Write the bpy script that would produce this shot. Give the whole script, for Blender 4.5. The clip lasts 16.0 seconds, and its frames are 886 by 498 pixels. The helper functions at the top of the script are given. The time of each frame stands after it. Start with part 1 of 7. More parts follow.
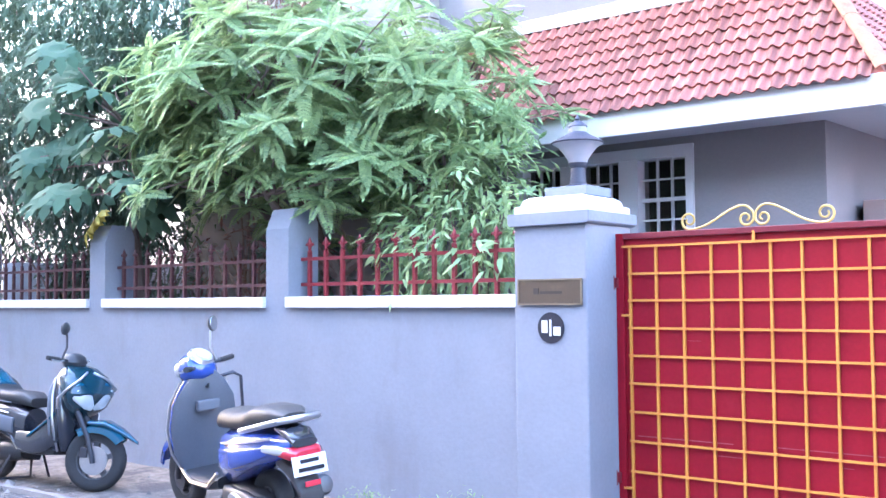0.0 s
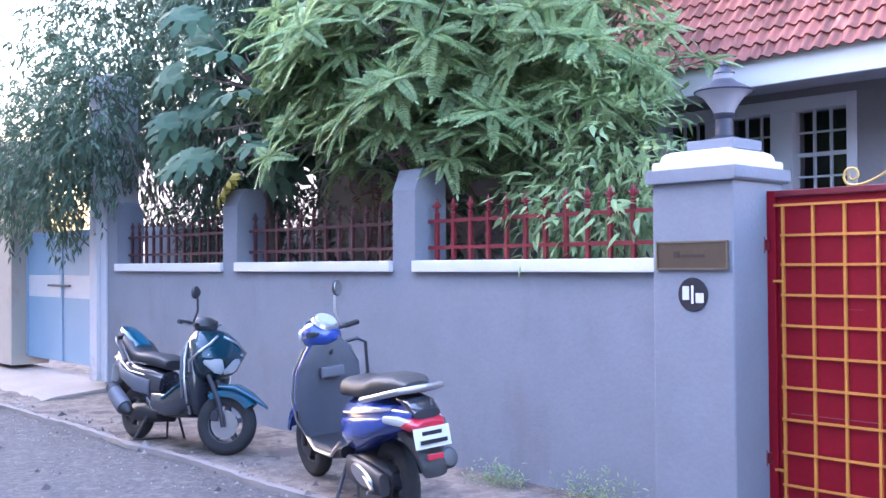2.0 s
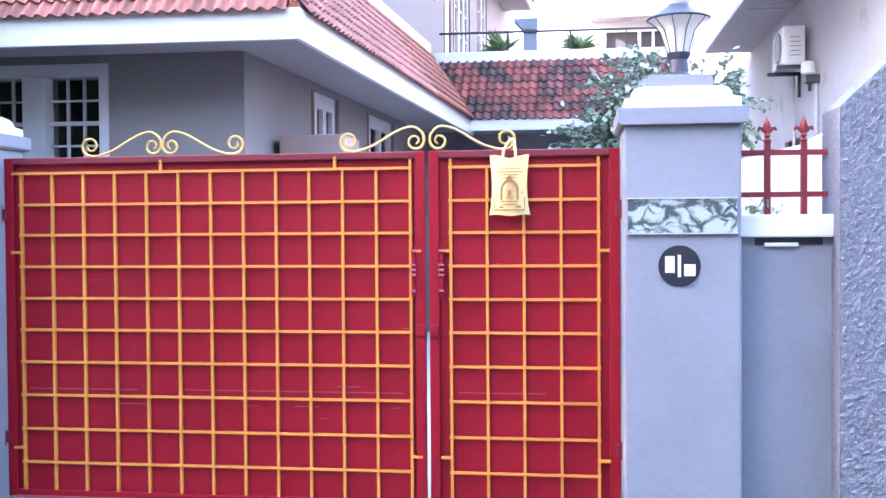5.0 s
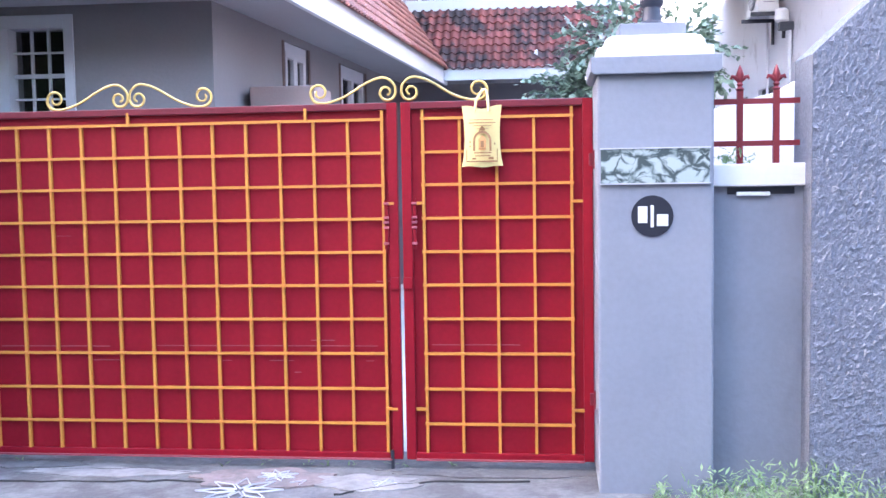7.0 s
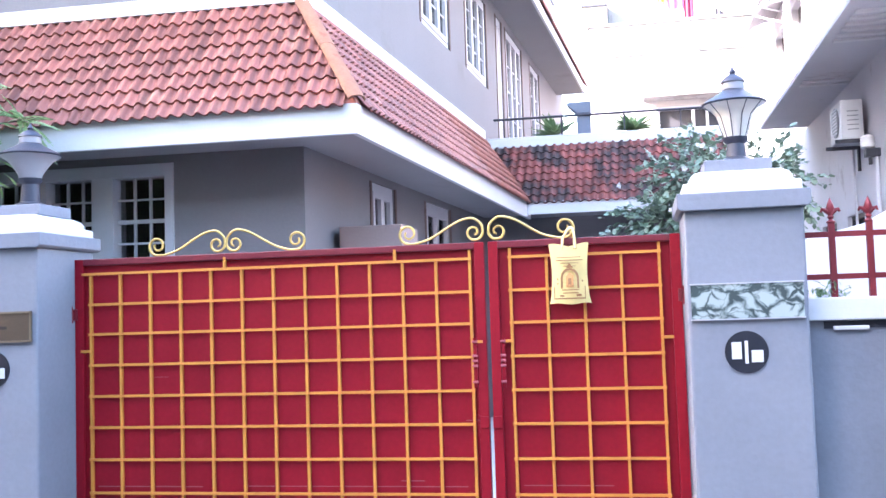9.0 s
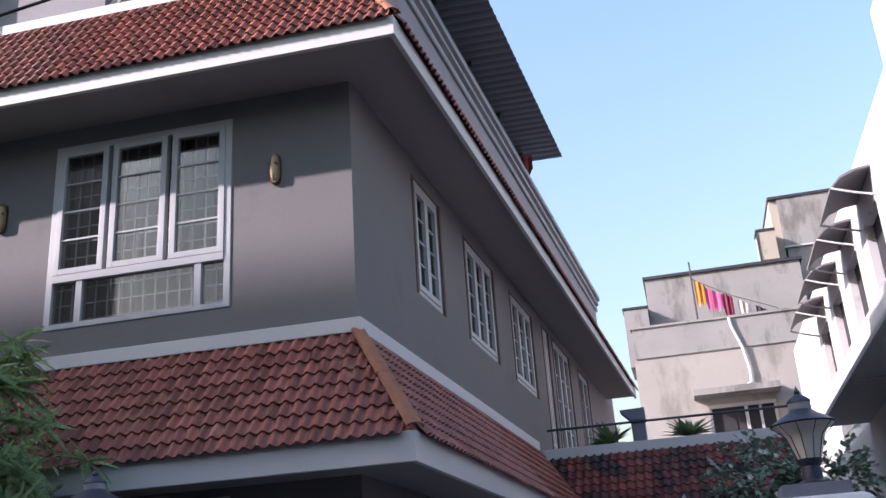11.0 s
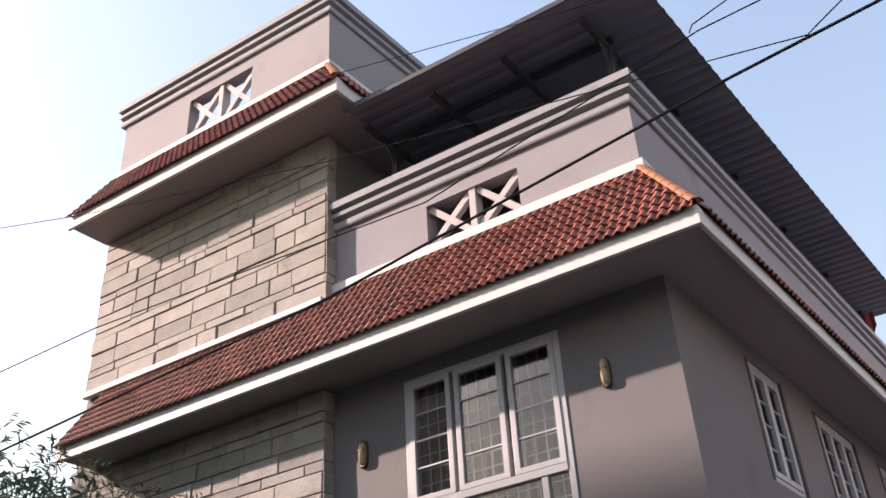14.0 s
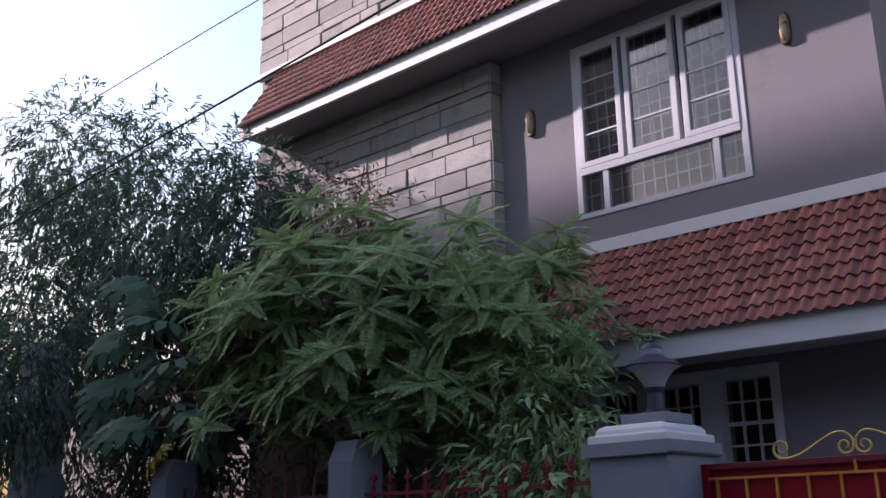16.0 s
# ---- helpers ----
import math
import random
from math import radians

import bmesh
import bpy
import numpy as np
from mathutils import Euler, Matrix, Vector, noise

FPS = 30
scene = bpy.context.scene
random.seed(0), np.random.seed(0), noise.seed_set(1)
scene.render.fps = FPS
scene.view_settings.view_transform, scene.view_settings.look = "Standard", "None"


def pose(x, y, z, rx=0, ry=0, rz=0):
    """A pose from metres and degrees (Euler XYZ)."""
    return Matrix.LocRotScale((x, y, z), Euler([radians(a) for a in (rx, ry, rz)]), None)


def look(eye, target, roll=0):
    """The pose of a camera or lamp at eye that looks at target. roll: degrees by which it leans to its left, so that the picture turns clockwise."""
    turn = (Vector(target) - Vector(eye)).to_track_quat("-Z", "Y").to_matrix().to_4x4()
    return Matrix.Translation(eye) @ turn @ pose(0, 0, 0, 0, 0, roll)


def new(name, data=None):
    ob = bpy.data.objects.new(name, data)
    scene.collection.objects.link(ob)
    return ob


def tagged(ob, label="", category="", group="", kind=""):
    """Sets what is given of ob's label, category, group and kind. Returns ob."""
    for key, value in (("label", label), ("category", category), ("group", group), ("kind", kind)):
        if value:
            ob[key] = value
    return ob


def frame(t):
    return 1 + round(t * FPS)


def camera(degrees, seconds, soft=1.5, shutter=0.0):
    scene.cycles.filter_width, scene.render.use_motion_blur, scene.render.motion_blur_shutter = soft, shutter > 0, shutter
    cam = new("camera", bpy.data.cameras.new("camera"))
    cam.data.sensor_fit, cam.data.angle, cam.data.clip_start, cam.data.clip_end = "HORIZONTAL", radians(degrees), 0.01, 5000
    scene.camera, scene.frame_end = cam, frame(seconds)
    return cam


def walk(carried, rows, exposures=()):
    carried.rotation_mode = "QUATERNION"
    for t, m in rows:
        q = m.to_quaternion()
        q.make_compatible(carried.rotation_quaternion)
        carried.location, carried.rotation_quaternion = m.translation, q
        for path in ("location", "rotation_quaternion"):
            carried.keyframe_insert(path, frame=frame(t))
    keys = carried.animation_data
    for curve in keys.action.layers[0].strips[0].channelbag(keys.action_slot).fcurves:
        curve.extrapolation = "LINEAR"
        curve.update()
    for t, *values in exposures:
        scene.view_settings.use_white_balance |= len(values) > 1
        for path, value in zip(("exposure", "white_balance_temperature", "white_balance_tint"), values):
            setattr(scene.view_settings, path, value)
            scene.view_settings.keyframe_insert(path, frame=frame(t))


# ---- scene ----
cam = camera(48.2, 16.0)
PATH = [
    (0, (3.028, -5.395, 1.501), (1.764, -3.848, 1.604), -0.4),
    (0.5, (3.108, -5.384, 1.51), (1.763, -3.906, 1.578), -0.6),
    (1, (3.068, -5.353, 1.526), (1.639, -3.954, 1.576), -0.3),
    (1.5, (2.929, -5.178, 1.523), (1.459, -3.823, 1.562), -0.3),
    (2, (2.844, -5.067, 1.508), (1.37, -3.715, 1.538), -0.4),
    (2.5, (2.841, -5.03, 1.514), (1.491, -3.555, 1.558), -0.1),
    (3, (2.888, -5.065, 1.502), (1.684, -3.468, 1.538), -0.1),
    (3.5, (2.915, -4.989, 1.51), (1.882, -3.276, 1.518), -0.4),
    (4, (2.959, -4.976, 1.532), (2.199, -3.126, 1.521), -0.2),
    (4.5, (3.005, -4.937, 1.504), (2.543, -2.991, 1.477), -0.0),
    (5, (3.019, -4.922, 1.511), (2.75, -2.941, 1.47), -0.4),
    (5.2, (3.023, -4.918, 1.512), (2.803, -2.93, 1.474), -0.0),
    (7.3, (3.03, -4.899, 1.519), (2.8, -2.917, 1.372), -1.2),
    (7.5, (3.009, -4.904, 1.512), (2.737, -2.928, 1.371), -1.2),
    (8, (2.983, -4.919, 1.493), (2.626, -2.954, 1.388), -1.4),
    (8.5, (2.992, -4.926, 1.517), (2.611, -2.963, 1.511), -1.6),
    (9, (3.011, -4.932, 1.556), (2.63, -2.973, 1.682), -1.8),
    (9.2, (3.013, -4.948, 1.566), (2.633, -2.993, 1.753), -1.6),
    (11.3, (2.944, -5.01, 1.71), (2.517, -3.225, 2.506), -4.4),
    (11.5, (2.965, -5.027, 1.716), (2.529, -3.267, 2.56), -4.7),
    (12, (3.007, -5.09, 1.72), (2.568, -3.411, 2.714), -5.6),
    (12.5, (2.998, -5.093, 1.764), (2.532, -3.492, 2.869), -6.0),
    (13, (2.997, -5.125, 1.743), (2.45, -3.573, 2.879), -5.9),
    (13.5, (3.047, -5.23, 1.693), (2.29, -3.764, 2.822), -4.7),
    (14, (2.999, -5.16, 1.744), (2.096, -3.753, 2.842), -3.7),
    (14.5, (2.979, -5.139, 1.7), (1.976, -3.757, 2.741), -2.9),
    (15, (2.927, -5.098, 1.675), (1.817, -3.716, 2.601), -1.8),
    (15.5, (2.958, -5.083, 1.633), (1.725, -3.698, 2.382), -0.8),
    (16, (2.899, -5.153, 1.577), (1.575, -3.756, 2.12), -1.0),
]
EXPOSURES = [(0, 4.48, 5250, 27), (1, 4.05, 5150, 30), (2.5, 3.75, 5150, 33), (4, 4.07, 5250, 29), (7.4, 3.97, 5450, 26), (8, 4.17, 5450, 25), (9, 3.9, 5450, 24), (11.3, 0.95, 5600, 22), (12.5, 1.0, 5950, 24), (13.4, 1.25, 6250, 26), (14, 1.1, 6500, 26), (14.5, 0.45, 6500, 26), (15, 0.0, 6350, 26), (15.5, 0.05, 6000, 29), (16, 0.9, 5600, 33)]
walk(cam, [(t, look(eye, target, roll)) for t, eye, target, roll in PATH], EXPOSURES)

# ---------------------------------------------------------------- light
SUN_AZ, SUN_EL = radians(63), radians(28)
to_sun = Vector((-math.sin(SUN_AZ) * math.cos(SUN_EL), -math.cos(SUN_AZ) * math.cos(SUN_EL), math.sin(SUN_EL)))
world = bpy.data.worlds.new("sky")
scene.world = world
world.use_nodes = True
wn = world.node_tree.nodes
sky = wn.new("ShaderNodeTexSky")
sky.sky_type, sky.sun_disc = "NISHITA", False
sky.sun_elevation = SUN_EL
sky.sun_rotation = math.atan2(to_sun.x, to_sun.y)
sky.air_density, sky.dust_density, sky.ozone_density = 2.2, 4.0, 2.0
wn["Background"].inputs["Strength"].default_value = 0.15
world.node_tree.links.new(sky.outputs["Color"], wn["Background"].inputs["Color"])
sun = new("sun", bpy.data.lights.new("sun", "SUN"))
sun.data.energy, sun.data.angle, sun.data.color = 5.0, radians(1.0), (1.0, 0.84, 0.69)
sun.matrix_basis = look(to_sun * 60, (0, 0, 0))


# ---------------------------------------------------------------- mesh tools
SKEW = [0.0, 0.0]  # shear of the house's side and front while built, fitting the camera's view


def askew(p):
    return Vector((p[0] + SKEW[0] * (p[1] - 2.33), p[1] + SKEW[1] * (p[0] - 0.5), p[2]))


class MB:
    def __init__(s):
        s.v, s.f = [], []

    def add(s, vs, fs):
        n = len(s.v)
        s.v += [tuple(p) for p in vs]
        s.f += [tuple(i + n for i in f) for f in fs]
        return s

    def box(s, x0, x1, y0, y1, z0, z1):
        vs = [(x, y, z) for z in (z0, z1) for y in (y0, y1) for x in (x0, x1)]
        return s.add(vs, [(0, 2, 3, 1), (4, 5, 7, 6), (0, 1, 5, 4), (2, 6, 7, 3), (0, 4, 6, 2), (1, 3, 7, 5)])

    def prism(s, poly, axis, a, b):
        put = {"x": lambda p, t: (t, p[0], p[1]), "y": lambda p, t: (p[0], t, p[1]), "z": lambda p, t: (p[0], p[1], t)}[axis]
        n = len(poly)
        vs = [put(p, a) for p in poly] + [put(p, b) for p in poly]
        return s.add(vs, [tuple(range(n)), tuple(range(2 * n - 1, n - 1, -1))] + [(i, (i + 1) % n, n + (i + 1) % n, n + i) for i in range(n)])

    def loft(s, rings, caps=True):
        n, m = len(rings[0]), len(rings)
        fs = [(k * n + i, k * n + (i + 1) % n, (k + 1) * n + (i + 1) % n, (k + 1) * n + i) for k in range(m - 1) for i in range(n)]
        if caps:
            fs += [tuple(range(n - 1, -1, -1)), tuple(range((m - 1) * n, m * n))]
        return s.add([p for r in rings for p in r], fs)

    def lathe(s, prof, c, n=24, m=None):
        m = m or Matrix()
        rings = [[Vector(c) + m @ Vector((r * math.cos(2 * math.pi * i / n), r * math.sin(2 * math.pi * i / n), z)) for i in range(n)] for r, z in prof]
        return s.loft(rings)

    def tube(s, pts, r, n=8):
        pts = [Vector(p) for p in pts]
        rs = r if isinstance(r, (list, tuple)) else [r] * len(pts)
        rings, up = [], None
        for i, p in enumerate(pts):
            d = (pts[min(i + 1, len(pts) - 1)] - pts[max(i - 1, 0)]).normalized()
            if up is None:
                up = d.orthogonal().normalized()
            up = (up - d * up.dot(d)).normalized()
            w = d.cross(up)
            rings.append([p + rs[i] * (math.cos(2 * math.pi * k / n) * up + math.sin(2 * math.pi * k / n) * w) for k in range(n)])
        return s.loft(rings)


def ring(c, u, v, n=20, e=2.0):
    """A rounded ring round c with half axes u and v; e above 2 makes it squarer."""
    c, u, v, out = Vector(c), Vector(u), Vector(v), []
    for i in range(n):
        a = 2 * math.pi * i / n
        ca, sa = math.cos(a), math.sin(a)
        out.append(c + u * math.copysign(abs(ca) ** (2 / e), ca) + v * math.copysign(abs(sa) ** (2 / e), sa))
    return out


def mesh_of(name, mb, material, smooth=False, bevel=0.0):
    me = bpy.data.meshes.new(name)
    vs = mb.v
    if SKEW[0]:
        vs = [askew(p) for p in vs]
    bm = bmesh.new()
    bv = [bm.verts.new(p) for p in vs]
    for f in mb.f:
        if len(set(f)) > 2:
            try:
                bm.faces.new([bv[i] for i in f])
            except ValueError:
                pass
    bmesh.ops.recalc_face_normals(bm, faces=bm.faces)
    if bevel:
        es = [e for e in bm.edges if len(e.link_faces) == 2 and e.calc_face_angle(0) > 0.6]
        bmesh.ops.bevel(bm, geom=es, offset=bevel, segments=2, profile=0.6, affect="EDGES", clamp_overlap=True)
    for f in bm.faces:
        f.smooth = smooth
    bm.to_mesh(me)
    bm.free()
    if smooth:
        me.set_sharp_from_angle(angle=radians(42))
    me.materials.append(material)
    return me


def thing(name, at, label, category, group="", kind=""):
    ob = new(name)
    ob.empty_display_size = 0.2
    ob.location = at
    return tagged(ob, label, category, group, kind)


def part(name, mb, material, parent=None, label="", smooth=False, bevel=0.0, kind=""):
    me = mb if isinstance(mb, bpy.types.Mesh) else mesh_of(name, mb, material, smooth, bevel)
    ob = new(name, me)
    if parent is not None:
        ob.parent = parent
        if parent.type == "EMPTY":
            ob.matrix_parent_inverse = Matrix.Translation(-parent.location)
    return tagged(ob, label, "", "", kind)


def piece(name, me, m, parent):
    """One of many alike pieces on shared mesh data, under a part that stands at the world's origin."""
    ob = new(name, me)
    ob.parent = parent
    ob.matrix_basis = m
    return ob


def solo(name, mb, material, label, category, group="", kind="", smooth=False, bevel=0.0):
    ob = part(name, mb, material, None, "", smooth, bevel)
    return tagged(ob, label, category, group, kind)


def wall_cells(mb, axis, t0, t1, a0, a1, z0, z1, holes):
    """A wall between a0..a1 and z0..z1 of thickness t0..t1 with rectangular holes (a0, a1, z0, z1), as one closed skin."""
    As = sorted({a0, a1, *[h[0] for h in holes], *[h[1] for h in holes]})
    Zs = sorted({z0, z1, *[h[2] for h in holes], *[h[3] for h in holes]})
    solid = {(i, k) for i in range(len(As) - 1) for k in range(len(Zs) - 1) if not any(h[0] < (As[i] + As[i + 1]) / 2 < h[1] and h[2] < (Zs[k] + Zs[k + 1]) / 2 < h[3] for h in holes)}
    ids = {}

    def vid(i, k, t):
        if (i, k, t) not in ids:
            ids[(i, k, t)] = len(mb.v)
            d = (t0, t1)[t]
            mb.v.append((As[i], d, Zs[k]) if axis == "x" else (d, As[i], Zs[k]))
        return ids[(i, k, t)]

    for i, k in solid:
        for t in (0, 1):
            mb.f.append((vid(i, k, t), vid(i + 1, k, t), vid(i + 1, k + 1, t), vid(i, k + 1, t)))
        for (di, dk), (p, q) in {(-1, 0): ((i, k), (i, k + 1)), (1, 0): ((i + 1, k), (i + 1, k + 1)), (0, -1): ((i, k), (i + 1, k)), (0, 1): ((i, k + 1), (i + 1, k + 1))}.items():
            if (i + di, k + dk) not in solid:
                mb.f.append((vid(*p, 0), vid(*q, 0), vid(*q, 1), vid(*p, 1)))
    return mb


# ---------------------------------------------------------------- materials
def nodes_of(m):
    m.use_nodes = True
    nt = m.node_tree
    return nt, nt.nodes, nt.links, nt.nodes["Principled BSDF"]


def mat(name, col, rough=0.6, metal=0.0, var=0.18, scale=3.0, grain=60.0, bump=0.15, spec=0.4, tint=None, island=0.0, stain=None, stain_scale=1.5, stain_at=0.6, coat=0.0, streak=0.0):
    """Paint, plaster, metal and the like: two sizes of unevenness in colour, fine relief, optional stains."""
    m = bpy.data.materials.new(name)
    nt, n, l, p = nodes_of(m)
    geo = n.new("ShaderNodeNewGeometry")
    big = n.new("ShaderNodeTexNoise")
    big.inputs["Scale"].default_value, big.inputs["Detail"].default_value = scale, 5
    fine = n.new("ShaderNodeTexNoise")
    fine.inputs["Scale"].default_value, fine.inputs["Detail"].default_value = grain, 4
    src = geo.outputs["Position"]
    l.new(src, big.inputs["Vector"])
    l.new(src, fine.inputs["Vector"])
    c = Vector(col)
    lo, hi = c * (1 - var), Vector(tint) if tint else c * (1 + var)
    mix = n.new("ShaderNodeMix")
    mix.data_type = "RGBA"
    mix.inputs[6].default_value, mix.inputs[7].default_value = (*lo, 1), (*hi, 1)
    l.new(big.outputs["Fac"], mix.inputs[0])
    out = mix.outputs[2]
    mix2 = n.new("ShaderNodeMix")
    mix2.data_type, mix2.blend_type = "RGBA", "MULTIPLY"
    mix2.inputs[0].default_value = min(1.0, var * 1.6)
    ramp = n.new("ShaderNodeValToRGB")
    ramp.color_ramp.elements[0].position, ramp.color_ramp.elements[1].position = 0.3, 0.7
    ramp.color_ramp.elements[0].color, ramp.color_ramp.elements[1].color = (0.75, 0.75, 0.75, 1), (1.08, 1.08, 1.08, 1)
    l.new(fine.outputs["Fac"], ramp.inputs["Fac"])
    l.new(out, mix2.inputs[6])
    l.new(ramp.outputs["Color"], mix2.inputs[7])
    out = mix2.outputs[2]
    if stain:
        st = n.new("ShaderNodeTexNoise")
        st.inputs["Scale"].default_value, st.inputs["Detail"].default_value, st.inputs["Roughness"].default_value = stain_scale, 8, 0.65
        if streak:
            mp = n.new("ShaderNodeMapping")
            mp.inputs["Scale"].default_value = (1, 1, streak)
            l.new(src, mp.inputs["Vector"])
            l.new(mp.outputs["Vector"], st.inputs["Vector"])
        else:
            l.new(src, st.inputs["Vector"])
        r2 = n.new("ShaderNodeValToRGB")
        r2.color_ramp.elements[0].position, r2.color_ramp.elements[1].position = stain_at, stain_at + 0.12
        l.new(st.outputs["Fac"], r2.inputs["Fac"])
        m3 = n.new("ShaderNodeMix")
        m3.data_type = "RGBA"
        m3.inputs[7].default_value = (*stain, 1)
        l.new(r2.outputs["Color"], m3.inputs[0])
        l.new(out, m3.inputs[6])
        out = m3.outputs[2]
    if island:
        oi, gi = n.new("ShaderNodeObjectInfo"), geo
        addn = n.new("ShaderNodeMath")
        addn.operation = "ADD"
        l.new(oi.outputs["Random"], addn.inputs[0])
        l.new(gi.outputs["Random Per Island"], addn.inputs[1])
        fr = n.new("ShaderNodeMath")
        fr.operation = "FRACT"
        l.new(addn.outputs[0], fr.inputs[0])
        mr = n.new("ShaderNodeMapRange")
        mr.inputs["To Min"].default_value, mr.inputs["To Max"].default_value = 1 - island, 1 + island
        l.new(fr.outputs[0], mr.inputs["Value"])
        hs = n.new("ShaderNodeHueSaturation")
        l.new(mr.outputs["Result"], hs.inputs["Value"])
        l.new(out, hs.inputs["Color"])
        out = hs.outputs["Color"]
    l.new(out, p.inputs["Base Color"])
    p.inputs["Roughness"].default_value, p.inputs["Metallic"].default_value = rough, metal
    p.inputs["Specular IOR Level"].default_value, p.inputs["Coat Weight"].default_value = spec, coat
    if bump:
        b = n.new("ShaderNodeBump")
        b.inputs["Strength"].default_value, b.inputs["Distance"].default_value = bump, 0.01
        l.new(fine.outputs["Fac"], b.inputs["Height"])
        l.new(b.outputs["Normal"], p.inputs["Normal"])
    return m


def leaf_mat(name, a, b, trans=0.3, rough=0.45, spec=0.5):
    m = bpy.data.materials.new(name)
    nt, n, l, p = nodes_of(m)
    geo = n.new("ShaderNodeNewGeometry")
    mix = n.new("ShaderNodeMix")
    mix.data_type = "RGBA"
    mix.inputs[6].default_value, mix.inputs[7].default_value = (*a, 1), (*b, 1)
    l.new(geo.outputs["Random Per Island"], mix.inputs[0])
    l.new(mix.outputs[2], p.inputs["Base Color"])
    p.inputs["Roughness"].default_value = rough
    p.inputs["Specular IOR Level"].default_value = spec
    tr = n.new("ShaderNodeBsdfTranslucent")
    l.new(mix.outputs[2], tr.inputs["Color"])
    ms = n.new("ShaderNodeMixShader")
    ms.inputs[0].default_value = trans
    l.new(p.outputs[0], ms.inputs[1])
    l.new(tr.outputs[0], ms.inputs[2])
    l.new(ms.outputs[0], n["Material Output"].inputs["Surface"])
    return m


def glass_mat(name, col=(0.02, 0.025, 0.03), rough=0.04):
    m = bpy.data.materials.new(name)
    nt, n, l, p = nodes_of(m)
    p.inputs["Base Color"].default_value = (*col, 1)
    p.inputs["Roughness"].default_value = rough
    p.inputs["Specular IOR Level"].default_value = 0.5
    tr = n.new("ShaderNodeBsdfTransparent")
    tr.inputs["Color"].default_value = (0.8, 0.8, 0.8, 1)
    gl = n.new("ShaderNodeBsdfGlossy")
    gl.inputs["Roughness"].default_value = rough
    fr = n.new("ShaderNodeFresnel")
    fr.inputs["IOR"].default_value = 1.5
    ms = n.new("ShaderNodeMixShader")
    l.new(fr.outputs[0], ms.inputs[0])
    l.new(tr.outputs[0], ms.inputs[1])
    l.new(gl.outputs[0], ms.inputs[2])
    l.new(ms.outputs[0], n["Material Output"].inputs["Surface"])
    return m


WALL = (0.183, 0.195, 0.231)
M_wall = mat("blue_grey_paint", WALL, 0.75, var=0.13, scale=2.6, grain=38, bump=0.2, stain=(0.16, 0.163, 0.19), stain_scale=1.5, stain_at=0.55, streak=0.45)
M_parapet = mat("lavender_grey_paint", (0.25, 0.24, 0.265), 0.8, var=0.12, scale=1.3, grain=40, bump=0.15, stain=(0.21, 0.19, 0.205), stain_scale=1.4, stain_at=0.57)
M_house = mat("grey_wall_paint", (0.161, 0.152, 0.158), 0.8, var=0.1, scale=0.9, grain=40, bump=0.15, stain=(0.138, 0.128, 0.126), stain_scale=1.1, stain_at=0.56)
M_white = mat("white_paint", (0.56, 0.55, 0.55), 0.6, var=0.05, scale=2, grain=40, bump=0.1, stain=(0.43, 0.415, 0.40), stain_scale=2.2, stain_at=0.63)
M_soffit = mat("soffit_paint", (0.28, 0.265, 0.27), 0.8, var=0.06, scale=1.1, grain=30, bump=0.08, stain=(0.235, 0.22, 0.222), stain_scale=0.8, stain_at=0.6)
M_frame = mat("window_white_paint", (0.40, 0.40, 0.425), 0.45, var=0.05, scale=4, grain=70, bump=0.05)
M_red = mat("red_gate_paint", (0.21, 0.0045, 0.0125), 0.5, var=0.2, scale=2.4, grain=55, bump=0.04, spec=0.2, stain=(0.23, 0.009, 0.018), stain_scale=3.0, stain_at=0.62)
M_redtrim = mat("dark_red_paint", (0.13, 0.008, 0.016), 0.4, var=0.15, scale=4, grain=60, bump=0.06, spec=0.5)
M_yellow = mat("amber_yellow_paint", (0.53, 0.215, 0.035), 0.4, var=0.12, scale=6, grain=80, bump=0.05)
M_gold = mat("gold_paint", (0.52, 0.36, 0.11), 0.38, 0.25, var=0.25, scale=14, grain=90, bump=0.1, stain=(0.35, 0.22, 0.06), stain_scale=22, stain_at=0.6)
M_worn = mat("worn_red_paint", (0.36, 0.09, 0.11), 0.55, var=0.25, scale=30, grain=90)
M_scrape = mat("scraped_paint", (0.25, 0.055, 0.065), 0.6, var=0.3, scale=30, grain=120)
M_tile = mat("terracotta_tile", (0.24, 0.082, 0.060), 0.55, var=0.2, scale=2.2, grain=45, bump=0.25, island=0.3, stain=(0.30, 0.14, 0.095), stain_scale=3.4, stain_at=0.58)
M_tile_old = mat("mouldy_terracotta_tile", (0.19, 0.056, 0.046), 0.8, var=0.25, scale=3, grain=40, bump=0.3, island=0.3, stain=(0.045, 0.03, 0.03), stain_scale=2.6, stain_at=0.46)
M_hip = mat("orange_hip_mortar", (0.29, 0.13, 0.075), 0.85, var=0.3, scale=6, grain=50, bump=0.4, stain=(0.28, 0.07, 0.04), stain_scale=5, stain_at=0.56)
M_stone = mat("buff_ashlar_stone", (0.30, 0.284, 0.263), 0.85, var=0.2, scale=4.5, grain=35, bump=0.7, island=0.17, stain=(0.225, 0.212, 0.196), stain_scale=3.2, stain_at=0.56)
M_mortar = mat("mortar", (0.20, 0.16, 0.135), 0.9, var=0.2, scale=5, grain=60, bump=0.3)
M_metal_dark = mat("dark_sheet_metal", (0.145, 0.16, 0.205), 0.55, 0.3, var=0.15, scale=2, grain=40, bump=0.08)
M_steel = mat("dark_steel", (0.05, 0.05, 0.06), 0.5, 0.4, var=0.15, scale=6, grain=60, bump=0.08)
